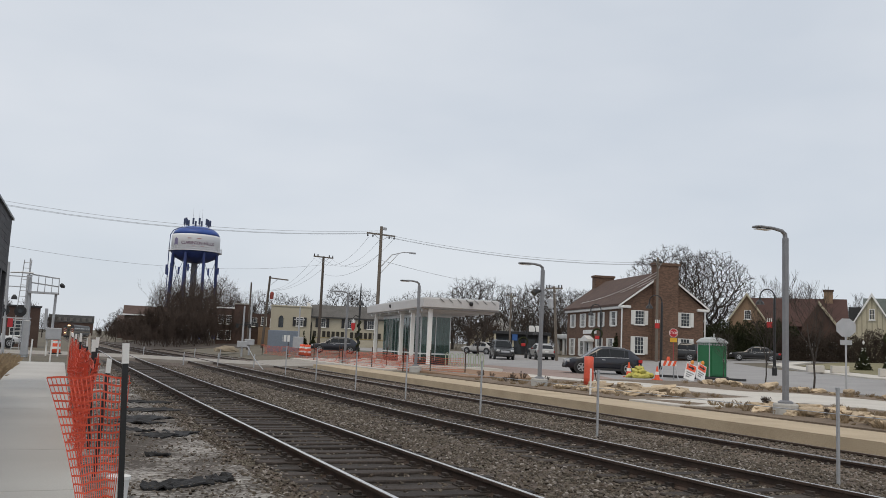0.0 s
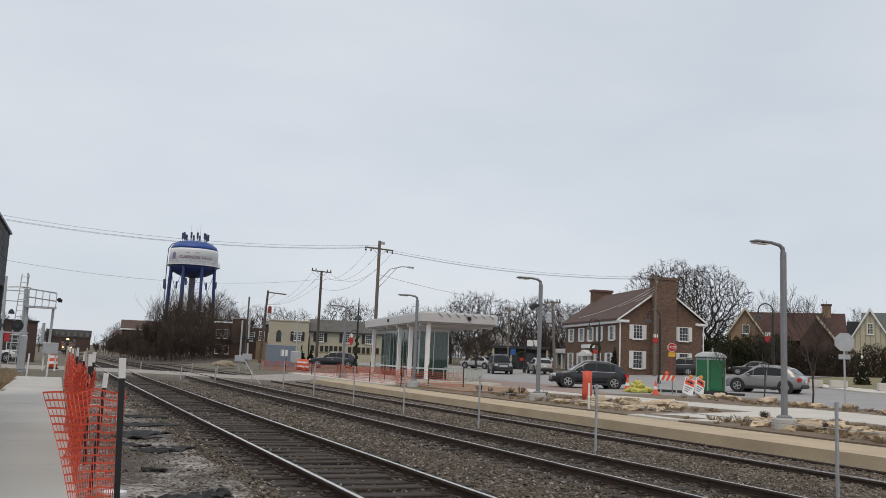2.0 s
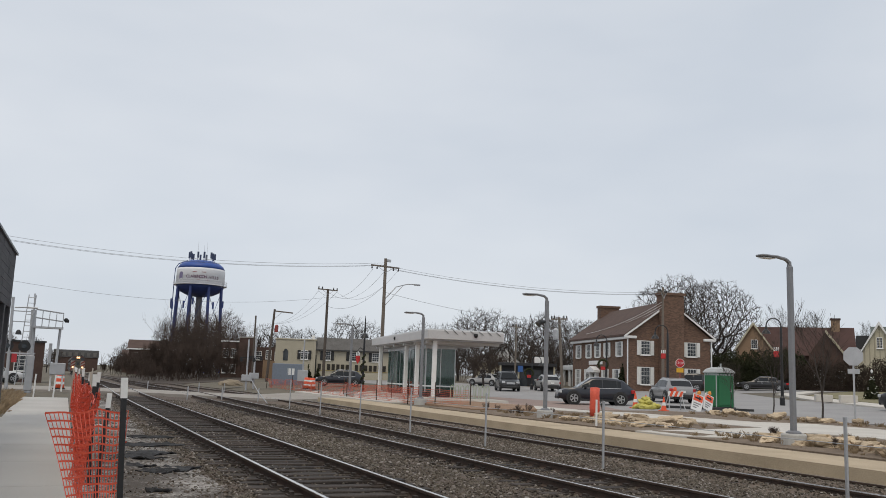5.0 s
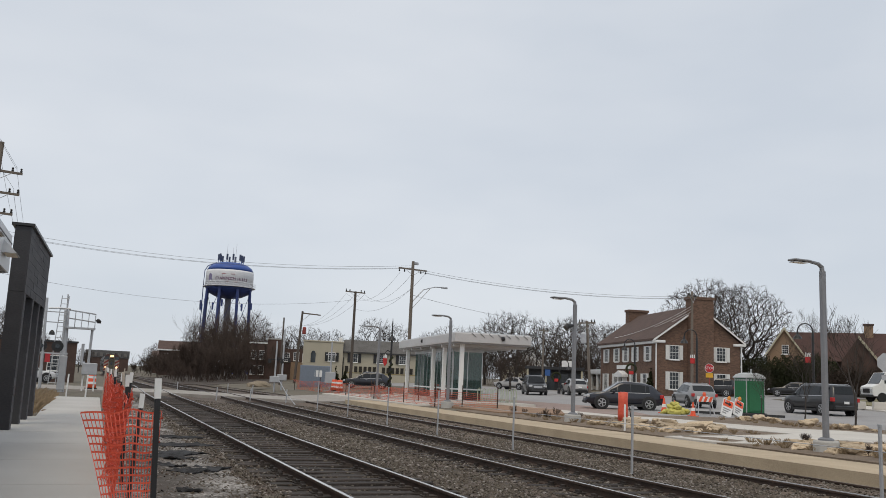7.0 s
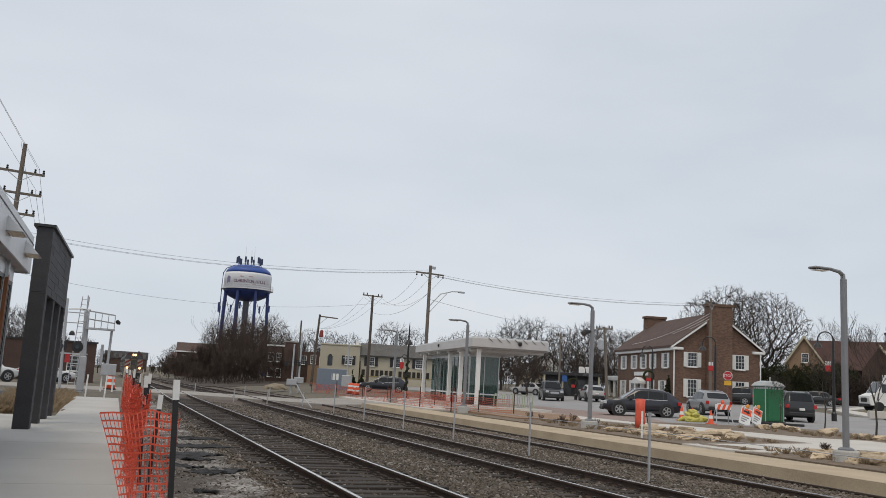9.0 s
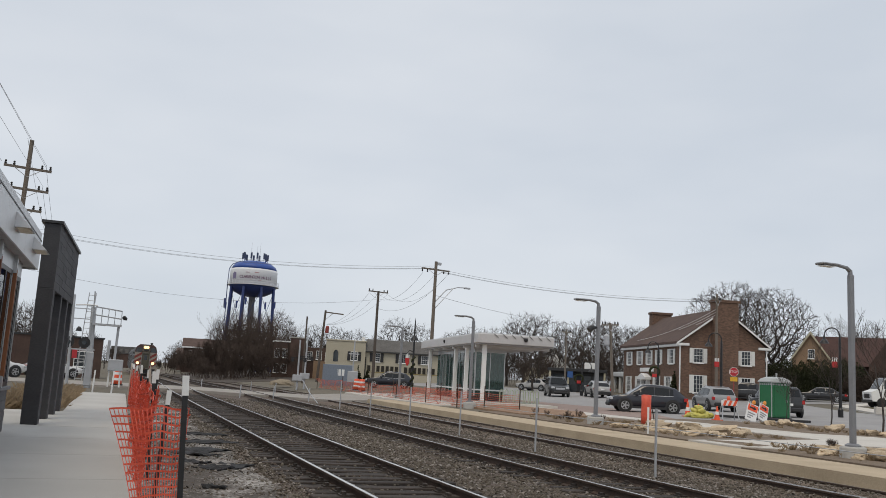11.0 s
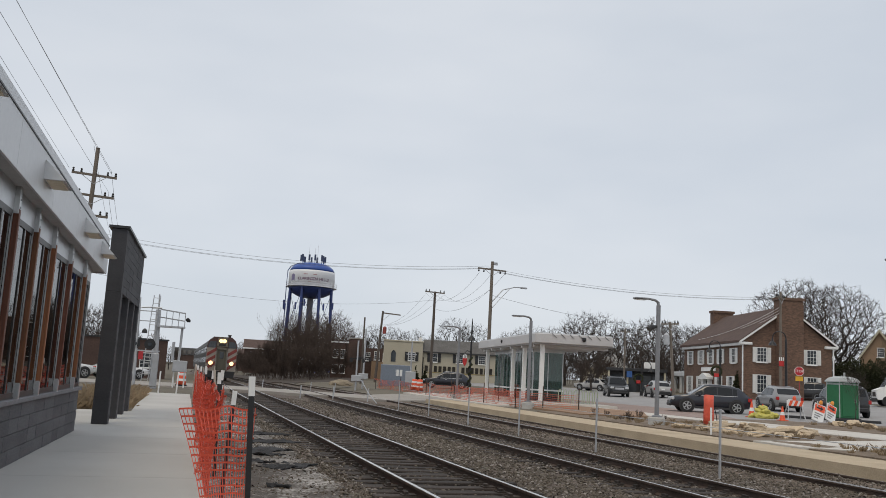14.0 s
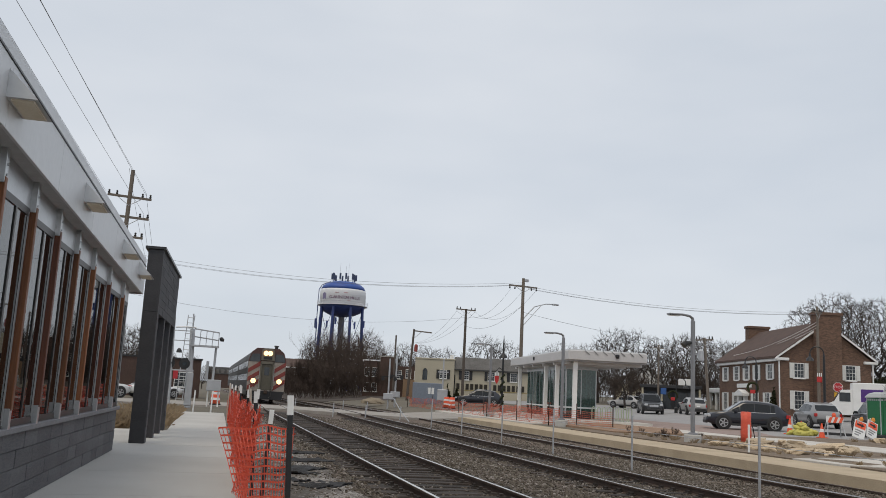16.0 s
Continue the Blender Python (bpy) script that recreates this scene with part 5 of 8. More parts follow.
def near_fence():
    t = thing("snow_fence", "sagging orange plastic safety fence on black stakes along the platform", "fence")
    line = [(edge_x(y) + 0.16, y) for y in (7.4, 10.3, 12.6, 14.5, 17.5, 21, 25, 29, 33, 37, 41)]
    netting("netting", "", [(x - 0.06, y) for x, y in line[1:5]], -0.05, 1.14, 0.085, 0.07, 0.006, 4, 0.1, 0.16, t)
    netting("netting", "", [(x - 0.04, y) for x, y in line[2:7]], -0.05, 1.2, 0.09, 0.08, 0.006, 7, 0.05, 0.14, t)
    netting("netting", "", [(x, y) for x, y in line[6:]], -0.05, 1.2, 0.1, 0.09, 0.008, 5, 0.05, 0.12, t)
    # the loose end, folded across the first stake
    rng = random.Random(31)
    vs, fs = [], []

    def spot(u, h):
        left = 0.37 - 0.33 * h ** 1.4
        right = 0.60 + 0.05 * h
        x = left + (right - left) * u
        return Vector((x, 7.46 + 0.35 * (1 - u) * h + 0.10 * noise.noise((u * 3, h * 3, 1)), -0.1 + 1.2 * h + 0.05 * u + 0.03 * noise.noise((u * 4, h * 2, 5))))

    def strip(line_, w):
        k = len(vs)
        for p in line_:
            vs.extend((tuple(p - w), tuple(p + w)))
        fs.extend((k + 2 * i, k + 2 * i + 2, k + 2 * i + 3, k + 2 * i + 1) for i in range(len(line_) - 1))

    for i in range(20):
        end = 1.0 + rng.uniform(-0.05, 0.03)
        strip([spot(u, i / 19) for u in np.linspace(0, end, 13)], Vector((0, 0, 0.0075)))
    for i in range(20):
        strip([spot(i / 19, h) for h in np.linspace(0, 1, 21)], Vector((0.0035, 0, 0)))
    me = bpy.data.meshes.new("netting")
    me.from_pydata(vs, [], fs)
    me.materials.append(M_net)
    new("netting", me).parent = t
    for i, (x, y) in enumerate(line):
        h = (1.41, 1.2, 1.38, 1.4, 1.36, 1.4, 1.42, 1.38, 1.4, 1.36, 1.4)[i]
        st = part("stake", bm_box(-0.022, 0.022, -0.022, 0.022, -0.45, h - 0.16), M_black, t, "black steel stake")
        st.matrix_basis = pose(x + (0.08 if i == 0 else 0.0), y, 0, 0, (-2.6, 2.5, -2, 3, 1, -1.5, 2, 0, -2, 1, 0)[i], 0)
        part("tip", bm_box(-0.026, 0.026, -0.026, 0.026, h - 0.16, h), M_white, st, "white stake tip")
    rng = random.Random(6)
    for i in range(9):
        y = rng.uniform(13, 38)
        st = part("wood_lath", bm_box(-0.02, 0.02, -0.006, 0.006, -0.2, rng.uniform(1.2, 1.45)), mat("pale_lath", (0.55, 0.48, 0.4)), t)
        st.matrix_basis = pose(edge_x(y) + rng.uniform(0.0, 0.35), y, 0, rng.uniform(-3, 3), rng.uniform(-8, 8), rng.uniform(0, 90))

    b = thing("bucket", "white plastic bucket at the foot of the fence", "bucket", (0.76, 8.97, -0.13))
    part("body", bm_lathe([(0.085, 0), (0.1, 0.23), (0.105, 0.25)], 16), M_white, b)
    part("rim", bm_lathe([(0.112, 0.225), (0.112, 0.255)], 16), M_white, b)


near_fence()


def between_posts():
    t = thing("track_fence", "row of slim steel posts with a cable between the tracks", "fence")
    ys = (9.3, 15.45, 20.9, 26.3, 31.4, 36.8, 42.2)
    for y in ys:
        x = 10.8 + curve_x(y)
        p = part("post", bm_tube((x, y, -0.35), (x, y, 1.1), 0.027, n=8), M_galv, t)
        part("cap", bm_tube((x, y, 1.1), (x, y, 1.14), 0.033, n=8), M_galv, p)
    for z in (0.1, 0.75):
        part("wire", bm_path([(10.8, 2, z)] + [(10.8 + curve_x(y), y, z) for y in ys], [0.006] * 8, 4), M_galv, t)


between_posts()


# ---- glass shelter on the far platform ----
M_fascia = mat("shelter_grey_white", (0.56, 0.55, 0.55), (0.48, 0.475, 0.475), 0.5, scale=0.6, grain=12, bump=0.03)


def shelter():
    t = thing("glass_shelter", "white flat-roofed platform shelter with green glass walls, still fenced off", "shelter", (20.5, 47.6, 0.05), -8.3)
    part("pad", bm_box(-0.2, 5.0, -0.6, 17.5, -0.3, 0.22), M_path, t, "concrete base slab")
    part("fascia", bm_box(0, 4.85, 0, 17.2, 3.74, 4.3, 0.03), M_fascia, t, "white metal roof edge")
    part("roof_top", bm_box(0.15, 4.8, 0.15, 17.05, 4.3, 4.37), M_panel, t)
    # white soffit given a grey colour that holds the shade under the roof
    part("soffit", bm_box(0.1, 4.85, 0.1, 17.1, 3.66, 3.735), mat("soffit_shaded", (0.34, 0.335, 0.33)), t)
    for i in range(7):
        part("roof_bracket", bm_tube((1.0 + i * 0.55, -0.02, 4.32), (1.28 + i * 0.55, -0.06, 4.08), 0.018, n=5), M_black, t, "thin dark roof-edge bracket")
    for i in range(6):
        part("soffit_beam", bm_box(0.12, 4.83, 0.8 + i * 3.0, 0.98 + i * 3.0, 3.5, 3.66), M_fascia, t)
    for u, v in ((0.55, 0.6), (4.2, 0.45), (7.2, 0.45), (15.6, 0.45)):
        c = part("column", bm_box(v - 0.12, v + 0.12, u - 0.12, u + 0.12, 0.2, 3.68, 0.01), M_white, t, "white square column")
        part("column_foot", bm_box(v - 0.22, v + 0.22, u - 0.22, u + 0.22, 0.2, 0.32), M_conc, c)
    part("plinth", bm_box(1.06, 3.0, 4.22, 15.4, 0.2, 0.5), mat("shelter_plinth", (0.05, 0.055, 0.055)), t, "dark plinth")
    part("bench_rail", bm_box(1.7, 2.3, 5.2, 14.4, 0.85, 0.93, 0.02), M_alu, t, "steel leaning rail inside the shelter")
    for u in (5.6, 8.4, 11.2, 14.0):
        part("rail_leg", bm_tube((2.0, u, 0.5), (2.0, u, 0.86), 0.04, n=6), M_alu, t)
    for i in range(11):
        a = 4.2 + i * 1.018
        w = part("glass_pane", bm_box(2.98, 3.01, a + 0.03, a + 0.99, 0.5, 3.3), M_green_glass, t)
        part("mullion", bm_box(2.96, 3.04, a - 0.02, a + 0.02, 0.5, 3.57), M_alu, w)
    for i in range(11):
        a = 4.2 + i * 1.018
        w = part("glass_pane", bm_box(1.02, 1.05, a + 0.03, a + 0.99, 0.5, 3.3), M_green_glass, t, "green tinted glass pane")
        part("mullion", bm_box(0.99, 1.09, a - 0.025, a + 0.025, 0.5, 3.57), M_alu, w)
    for i in range(2):
        w = part("glass_pane", bm_box(1.05 + i * 0.98, 2.0 + i * 0.98, 4.17, 4.2, 0.5, 3.3), M_green_glass, t)
        part("mullion", bm_box(1.02 + i * 0.98, 1.07 + i * 0.98, 4.14, 4.23, 0.5, 3.57), M_alu, w)
    part("sill_line", bm_box(0.97, 1.1, 4.12, 15.45, 0.86, 0.95), M_white, t, "white rail below the glass")
    part("sill_line", bm_box(1.1, 3.06, 4.11, 4.2, 0.86, 0.95), M_white, t, "white rail below the glass")
    part("header", bm_box(1.0, 3.05, 4.15, 15.45, 3.3, 3.66), M_alu, t)
    for u, v in ((0.02, 3.0), (9.0, 0.02)):
        c = part("camera_dome", bm_lathe([(0.08, -0.12), (0.13, 0.0), (0.11, 0.12)], 12), M_black, t, "small black security camera")
        c.location = (v, u - 0.08, 4.05)
    rk = bmesh.new()
    for i in range(8):
        rk = bm_path([(2.0 + i * 0.33, 1.6, 0.2), (2.0 + i * 0.33, 1.6, 0.95), (2.1 + i * 0.33, 1.6, 1.05), (2.2 + i * 0.33, 1.6, 0.95), (2.2 + i * 0.33, 1.6, 0.2)], [0.03] * 5, 6, rk)
    o = tagged(part("bicycle_rack", rk, mat("pale_green_rack", (0.5, 0.55, 0.4))), "row of pale green bicycle hoops beside the shelter", "bicycle rack")
    o.matrix_basis = pose(20.5, 47.6, 0.05, 0, 0, -8.3)


shelter()


# ---- the train ----
M_stainless = mat("stainless_steel", (0.06, 0.058, 0.057), (0.035, 0.034, 0.033), 0.6, 0.1, scale=0.6, grain=10, stretch=(1, 0.2, 4), bump=0.05)
M_red = mat("train_red", (0.24, 0.04, 0.03), (0.15, 0.03, 0.025), 0.5, bump=0.03)
M_cap = mat("dark_red_brown_cap", (0.085, 0.035, 0.03), (0.05, 0.025, 0.022), 0.5, bump=0.05)
M_cream = mat("train_pale", (0.34, 0.30, 0.26), (0.24, 0.21, 0.18), 0.5, bump=0.03)
M_head = mat("headlight", (1, 0.9, 0.7), emit=(1.0, 0.52, 0.2), power=2.4, bump=0)
M_door_frame = mat("cab_grey_olive", (0.15, 0.135, 0.105), (0.10, 0.09, 0.07), 0.5, bump=0.03)
M_yard = mat("door_olive", (0.10, 0.09, 0.065), (0.07, 0.063, 0.046), 0.5, bump=0.03)


def train():
    """A cab car and its coaches on one Empty at the front coupler, heading to -y."""
    t = thing("commuter_train", "stainless steel double-deck commuter train with a red-striped cab front", "train")
    for k in range(3):
        y0 = 0.35 + k * 26.0
        body = part("coach_body", bm_prism([(-1.5, 0.92), (1.5, 0.92), (1.5, 3.5), (1.42, 3.85), (1.2, 4.15), (0.85, 4.36), (-0.85, 4.36), (-1.2, 4.15), (-1.42, 3.85), (-1.5, 3.5)], 25.4, "y", y0), M_stainless, t, "ribbed stainless steel coach body")
        rib = bmesh.new()
        for s in (-1, 1):
            for z in (1.1, 1.22, 1.34, 1.46, 1.58, 2.4, 2.5, 2.6):
                rib = bm_box(s * 1.5 - 0.02, s * 1.5 + 0.02, y0 + 0.1, y0 + 25.3, z, z + 0.05, bm=rib)
        part("ribs", rib, M_stainless, body)
        for s in (-1, 1):
            for z in (1.75, 2.8):
                for j in range(10):
                    part("window", bm_box(s * 1.5 - 0.015, s * 1.5 + 0.015, y0 + 1.6 + j * 2.3, y0 + 3.2 + j * 2.3, z, z + 0.55), M_pane_dark, body)
        for yy in (y0 + 3.2, y0 + 22):
            bog = part("bogie", bm_box(-1.25, 1.25, yy - 1.6, yy + 1.6, 0.35, 0.8, 0.05), M_black, t)
            for dy in (-1.2, 1.2):
                w = bm_tube((-0.8, yy + dy, 0.43), (0.8, yy + dy, 0.43), 0.09, n=8)
                for s in (-1, 1):
                    w = bm_tube((s * 0.69, yy + dy, 0.45), (s * 0.82, yy + dy, 0.45), 0.45, n=20, bm=w)
                part("wheelset", w, M_rust, bog)
        part("underframe", bm_box(-1.3, 1.3, y0 + 6, y0 + 19, 0.45, 0.95), M_black, t)
    # cab front, with its bevelled upper corners
    face = [(-1.52, 0.9), (1.52, 0.9), (1.52, 3.45), (1.32, 4.05), (0.9, 4.4), (-0.9, 4.4), (-1.32, 4.05), (-1.52, 3.45)]
    front = part("cab_front", bm_prism(face, 0.3, "y", 0.05), M_cream, t, "pale cab front with red diagonal stripes")
    cap = part("cab_brow", bm_prism([(-1.525, 3.3), (1.525, 3.3), (1.525, 3.46), (1.33, 4.07), (0.9, 4.42), (-0.9, 4.42), (-1.33, 4.07), (-1.525, 3.46)], 0.25, "y", 0.035), M_cap, front, "dark red-brown upper cab")
    for s in (-1, 1):
        for z in (0.92, 1.62, 2.32):
            o = [(0.55, z + 0.02), (0.55, z + 0.38), (1.51, z + 1.02), (1.51, z + 0.66)] if s > 0 else [(-0.55, z + 0.66), (-0.55, z + 1.02), (-1.51, z + 0.38), (-1.51, z + 0.02)]
            part("stripe", bm_prism(o, 0.03, "y", 0.022), M_red, front, "red diagonal stripe")
        part("cab_window", bm_prism([(s * 0.62, 3.32), (s * 1.42, 3.32), (s * 1.42, 3.5), (s * 1.24, 3.92), (s * 0.62, 3.95)], 0.05, "y", 0.0), M_pane_dark, cap, "dark cab window")
        housing = part("lower_lamp_housing", bm_path([(s * 1.05, -0.08, 1.72), (s * 1.05, 0.06, 1.72)], [0.24, 0.26], 16), M_black, front)
        part("lower_headlight", bm_path([(s * 1.05, -0.13, 1.72), (s * 1.05, -0.07, 1.72)], [0.21, 0.21], 14), M_head, housing, "lit headlight")
        part("marker_lamp", bm_path([(s * 0.95, -0.02, 1.3), (s * 0.95, 0.06, 1.3)], [0.07, 0.07], 10), M_red, front)
        part("handrail", bm_tube((s * 0.58, -0.06, 1.1), (s * 0.58, -0.06, 2.9), 0.025, n=6), M_galv, front)
    # recessed end door in its deep frame
    door = part("front_door", bm_box(-0.44, 0.44, 0.0, 0.06, 1.0, 3.1, 0.02), M_yard, front, "olive end door")
    part("door_window", bm_box(-0.2, 0.2, -0.02, 0.005, 2.2, 2.85), M_pane_dark, door)
    for x in (-0.56, 0.44):
        part("door_frame", bm_box(x, x + 0.12, -0.12, 0.05, 0.95, 3.3), M_door_frame, door)
    part("door_head", bm_box(-0.56, 0.56, -0.12, 0.05, 3.12, 3.34), M_door_frame, door)
    hd = part("headlight_housing", bm_prism([(-0.55, 3.42), (0.55, 3.42), (0.5, 4.28), (0.36, 4.4), (-0.36, 4.4), (-0.5, 4.28)], 0.14, "y", -0.1), M_door_frame, front, "raised headlight housing")
    for x in (-0.17, 0.17):
        part("headlight", bm_path([(x, -0.16, 4.0), (x, -0.09, 4.0)], [0.2, 0.2], 14), M_head, hd, "lit headlight")
    part("number_board", bm_box(-0.35, 0.35, -0.115, -0.09, 3.5, 3.7), M_black, hd)
    horn = part("horn", bm_tube((0.5, 0.4, 4.62), (0.85, 0.3, 4.62), 0.08, 0.05, 8), M_black, t)
    part("horn_bracket", bm_box(0.55, 0.8, 0.3, 0.6, 4.38, 4.6), M_black, horn)
    part("pilot", bm_prism([(-1.35, 0.25), (1.35, 0.25), (1.45, 0.92), (-1.45, 0.92)], 0.25, "y", 0.0), M_black, t, "dark steel pilot below the cab")
    part("coupler", bm_box(-0.14, 0.14, -0.45, 0.1, 0.7, 0.98, 0.04), M_rust, t)
    for s in (-1, 1):
        part("air_hose", bm_path([(s * 0.4, -0.02, 0.85), (s * 0.42, -0.2, 0.55), (s * 0.3, -0.22, 0.4)], [0.035] * 3, 6), M_black, t)
    return t


TRAIN = train()


# ---- cars ----
M_tyre = mat("tyre_rubber", (0.025, 0.025, 0.026), rough=0.85, bump=0.1)
M_rim = mat("alloy_rim", (0.5, 0.51, 0.52), rough=0.3, metal=0.8, bump=0)
M_tail = mat("tail_lamp", (0.45, 0.02, 0.02), rough=0.2, emit=(1, 0.05, 0.03), power=0.02, bump=0)
M_lampglass = mat("lamp_glass", (0.6, 0.62, 0.64), rough=0.12, bump=0)
M_trim = mat("black_trim", (0.03, 0.03, 0.032), rough=0.6, bump=0.05)

M_carglass = mat("tinted_car_glass", (0.012, 0.014, 0.016), rough=0.1, bump=0)
M_carglass.node_tree.nodes["Principled BSDF"].inputs["Specular IOR Level"].default_value = 0.4


def car_paint(name, colour):
    m = mat(name, colour, tuple(c * 0.9 for c in colour), 0.3, 0.1, scale=0.5, grain=4, bump=0)
    m.node_tree.nodes["Principled BSDF"].inputs["Coat Weight"].default_value = 0.6
    return m


def loft(stations, bm=None):
    """A body from rings of points of equal number."""
    b = bm or bmesh.new()
    rings = [[b.verts.new(p) for p in r] for r in stations]
    k = len(rings[0])
    for u, v in zip(rings, rings[1:]):
        for i in range(k):
            b.faces.new((u[i], u[(i + 1) % k], v[(i + 1) % k], v[i]))
    b.faces.new(rings[0][::-1])
    b.faces.new(rings[-1])
    return b


def car(label, paint, L=4.6, W=1.85, H=1.66, kind="suv", category="car", group=""):
    """A car that faces +y, on the ground at its middle."""
    t = thing("car" if kind == "sedan" else "suv_car", label, category, group=group)
    belt, hood = H * 0.6, H * 0.6
    hw = W / 2
    f = L / 2
    # stations: y, half width, bottom, belt, roof half width, roof height (the belt's own over bonnet and boot)
    rr, rf = {"suv": (0.15, 0.575), "box": (0.045, 0.63), "sedan": (0.26, 0.56)}[kind]
    wf, wr = {"suv": 0.755, "box": 0.75, "sedan": 0.72}[kind], {"suv": 0.02, "box": 0.01, "sedan": 0.11}[kind]

    def roof_at(u):
        """Height of the top line at a fraction of the length from the tail."""
        line = [(0, belt * 0.93), (wr, belt * 1.01), (rr, H - (0.15 if kind == 'suv' else 0.085)), (rr + 0.12, H - (0.06 if kind == 'suv' else 0.02)), (0.42, H), (rf - 0.06, H - 0.02), (rf, H - 0.06), (wf, belt * 1.0), (0.88, belt * 0.93), (0.965, belt * 0.82), (1.0, belt * 0.6)]
        for (a, p), (b, q) in zip(line, line[1:]):
            if u <= b:
                return p + (q - p) * (u - a) / (b - a)
        return line[-1][1]

    def ring(u):
        y = -f + u * L
        w = hw * min(1.0, 0.80 + 2.6 * u, 0.70 + 2.4 * (1 - u))
        z0 = 0.24 + 0.14 * max(0.0, 1 - u * 8, 1 - (1 - u) * 9)
        zt = roof_at(u)
        zb = min(belt * (0.965 + 0.05 * (1 - u)), zt - 0.015)
        k = max(0.0, min(1.0, (zt - zb) / (H - belt)))
        wt = w * (0.93 - 0.20 * k)
        half = [(w * 0.84, z0), (w * 0.96, z0 + 0.09), (w, z0 + (zb - z0) * 0.45), (w * 0.985, zb - 0.12), (w * 0.955, zb), (wt + (w * 0.945 - wt) * 0.10, zb + (zt - zb) * 0.84), (wt * 0.93, zb + (zt - zb) * 0.955), (wt * 0.6, zt)]
        return [(x, y, z) for x, z in half] + [(-x, y, z) for x, z in half[::-1]]

    us = sorted({0, 0.01, wr, rr, rr + 0.06, rr + 0.12, 0.34, 0.42, 0.5, rf - 0.06, rf, wf, 0.8, 0.88, 0.93, 0.965, 0.985, 1.0})
    body = part("body", loft([ring(u) for u in us]), paint, t, "", True)

    def laid(name, quads, out, material, label=""):
        """A thin sheet over part of the shell, from rows of points."""
        b = bmesh.new()
        top_ = [[b.verts.new(Vector(p) + Vector(out) * 0.012) for p in row] for row in quads]
        low_ = [[b.verts.new(Vector(p) - Vector(out) * 0.01) for p in row] for row in quads]
        for g in (top_, low_):
            for a, c in zip(g, g[1:]):
                for q in range(len(a) - 1):
                    b.faces.new((a[q], a[q + 1], c[q + 1], c[q]))
        edge = [(g[0], h[0]) for g, h in ((top_, low_),)] + [(top_[-1], low_[-1])]
        for a, c in edge:
            for q in range(len(a) - 1):
                b.faces.new((a[q], a[q + 1], c[q + 1], c[q]))
        for q in (0, -1):
            for m in range(len(top_) - 1):
                b.faces.new((top_[m][q], top_[m + 1][q], low_[m + 1][q], low_[m][q]))
        return part(name, b, material, t, label)

    def side(u, h, s):
        r = ring(u)
        p, q = Vector(r[4]), Vector(r[5])
        v = p.lerp(q, h)
        return (v.x * s, v.y, v.z)

    d0, d1 = rr + (0.03 if kind != "sedan" else -0.03), wf - 0.055
    cuts = {"suv": (d0, 0.235, 0.425, 0.60, d1), "box": (d0, 0.235, 0.43, 0.61, d1), "sedan": (d0, 0.39, 0.57, d1)}[kind]
    for s in (-1, 1):
        for a, b in zip(cuts, cuts[1:]):
            rows = []
            for k in range(5):
                u = a + 0.004 + (b - a - 0.008) * k / 4
                hi_ = 0.93 if rr + 0.02 < u < rf else max(0.12, 0.93 * (0.86 if u > rf else 0.9))
                rows.append([side(u, 0.08 + (hi_ - 0.08) * m / 2, s) for m in range(3)])
            laid("side_window", rows, (s, 0, 0.25), M_carglass, "dark glossy glass")
        laid("window_trim", [[side(u, h, s) for h in (0.0, 0.05)] for u in np.linspace(d0, d1, 7)], (s, 0, 0.2), M_galv, "bright strip below the windows")
        laid("door_seam", [[Vector(side(0.425 + e, 0, s)) + Vector((s * 0.02, 0, -0.06 - k * 0.11)) for k in range(6)] for e in (0, 0.004)], (s * 0.5, 0, 0), M_trim)

    def across(u, k):
        r = ring(u)
        return [tuple(Vector((r[6][0] * m * k, r[6][1], r[6][2] + (r[7][2] - r[6][2]) * (1 - abs(m)) * 1.1))) for m in (-1, -0.6, 0, 0.6, 1)]

    laid("windscreen", [across(u, 0.97) for u in np.linspace(rf + 0.012, wf - 0.012, 4)], (0, 0.5, 0.8), M_carglass, "dark glossy glass")
    laid("rear_window", [across(u, 0.94) for u in np.linspace(wr + (rr - wr) * 0.2, rr - (rr - wr) * 0.08, 4)], (0, -0.8, 0.5), M_carglass, "dark glossy glass")
    front, b1 = -f + wf * L, hw * 0.73
    if kind in ("suv", "box"):
        for s in (-1, 1):
            part("roof_rail", bm_path([(s * b1 * 0.88, -f + u * L, roof_at(u) + z) for u, z in ((rr + 0.05, -0.01), (rr + 0.09, 0.03), (rf - 0.06, 0.03), (rf - 0.02, -0.01))], [0.018] * 4, 6), M_galv, body)
    R = 0.375 if kind != "sedan" else 0.335
    for s in (-1, 1):
        for y in (L / 2 - 0.92, -L / 2 + 0.88):
            part("wheel_arch", bm_path([(s * (hw - 0.12), y, R + 0.02), (s * (hw + 0.012), y, R + 0.02)], [R + 0.08, R + 0.07], 20), M_trim, t)
            wh = part("wheel", bm_lathe([(R * 0.62, -0.11), (R * 0.92, -0.11), (R, -0.07), (R, 0.07), (R * 0.92, 0.11), (R * 0.62, 0.11)], 22), M_tyre, t)
            wh.matrix_basis = pose(s * (hw - 0.07), y, R, 0, 90, 0)
            rim = bmesh.new()
            for k in range(5):
                a = 2 * math.pi * k / 5
                rim = bm_box(-0.035, 0.035, 0, R * 0.62, 0.09, 0.115, bm=rim) if k == 0 else merged(rim, rotated(bm_box(-0.035, 0.035, 0, R * 0.62, 0.09, 0.115), a))
            rim = bm_lathe([(R * 0.66, 0.04), (R * 0.66, 0.112), (R * 0.58, 0.112), (R * 0.58, 0.05)], 20, rim)
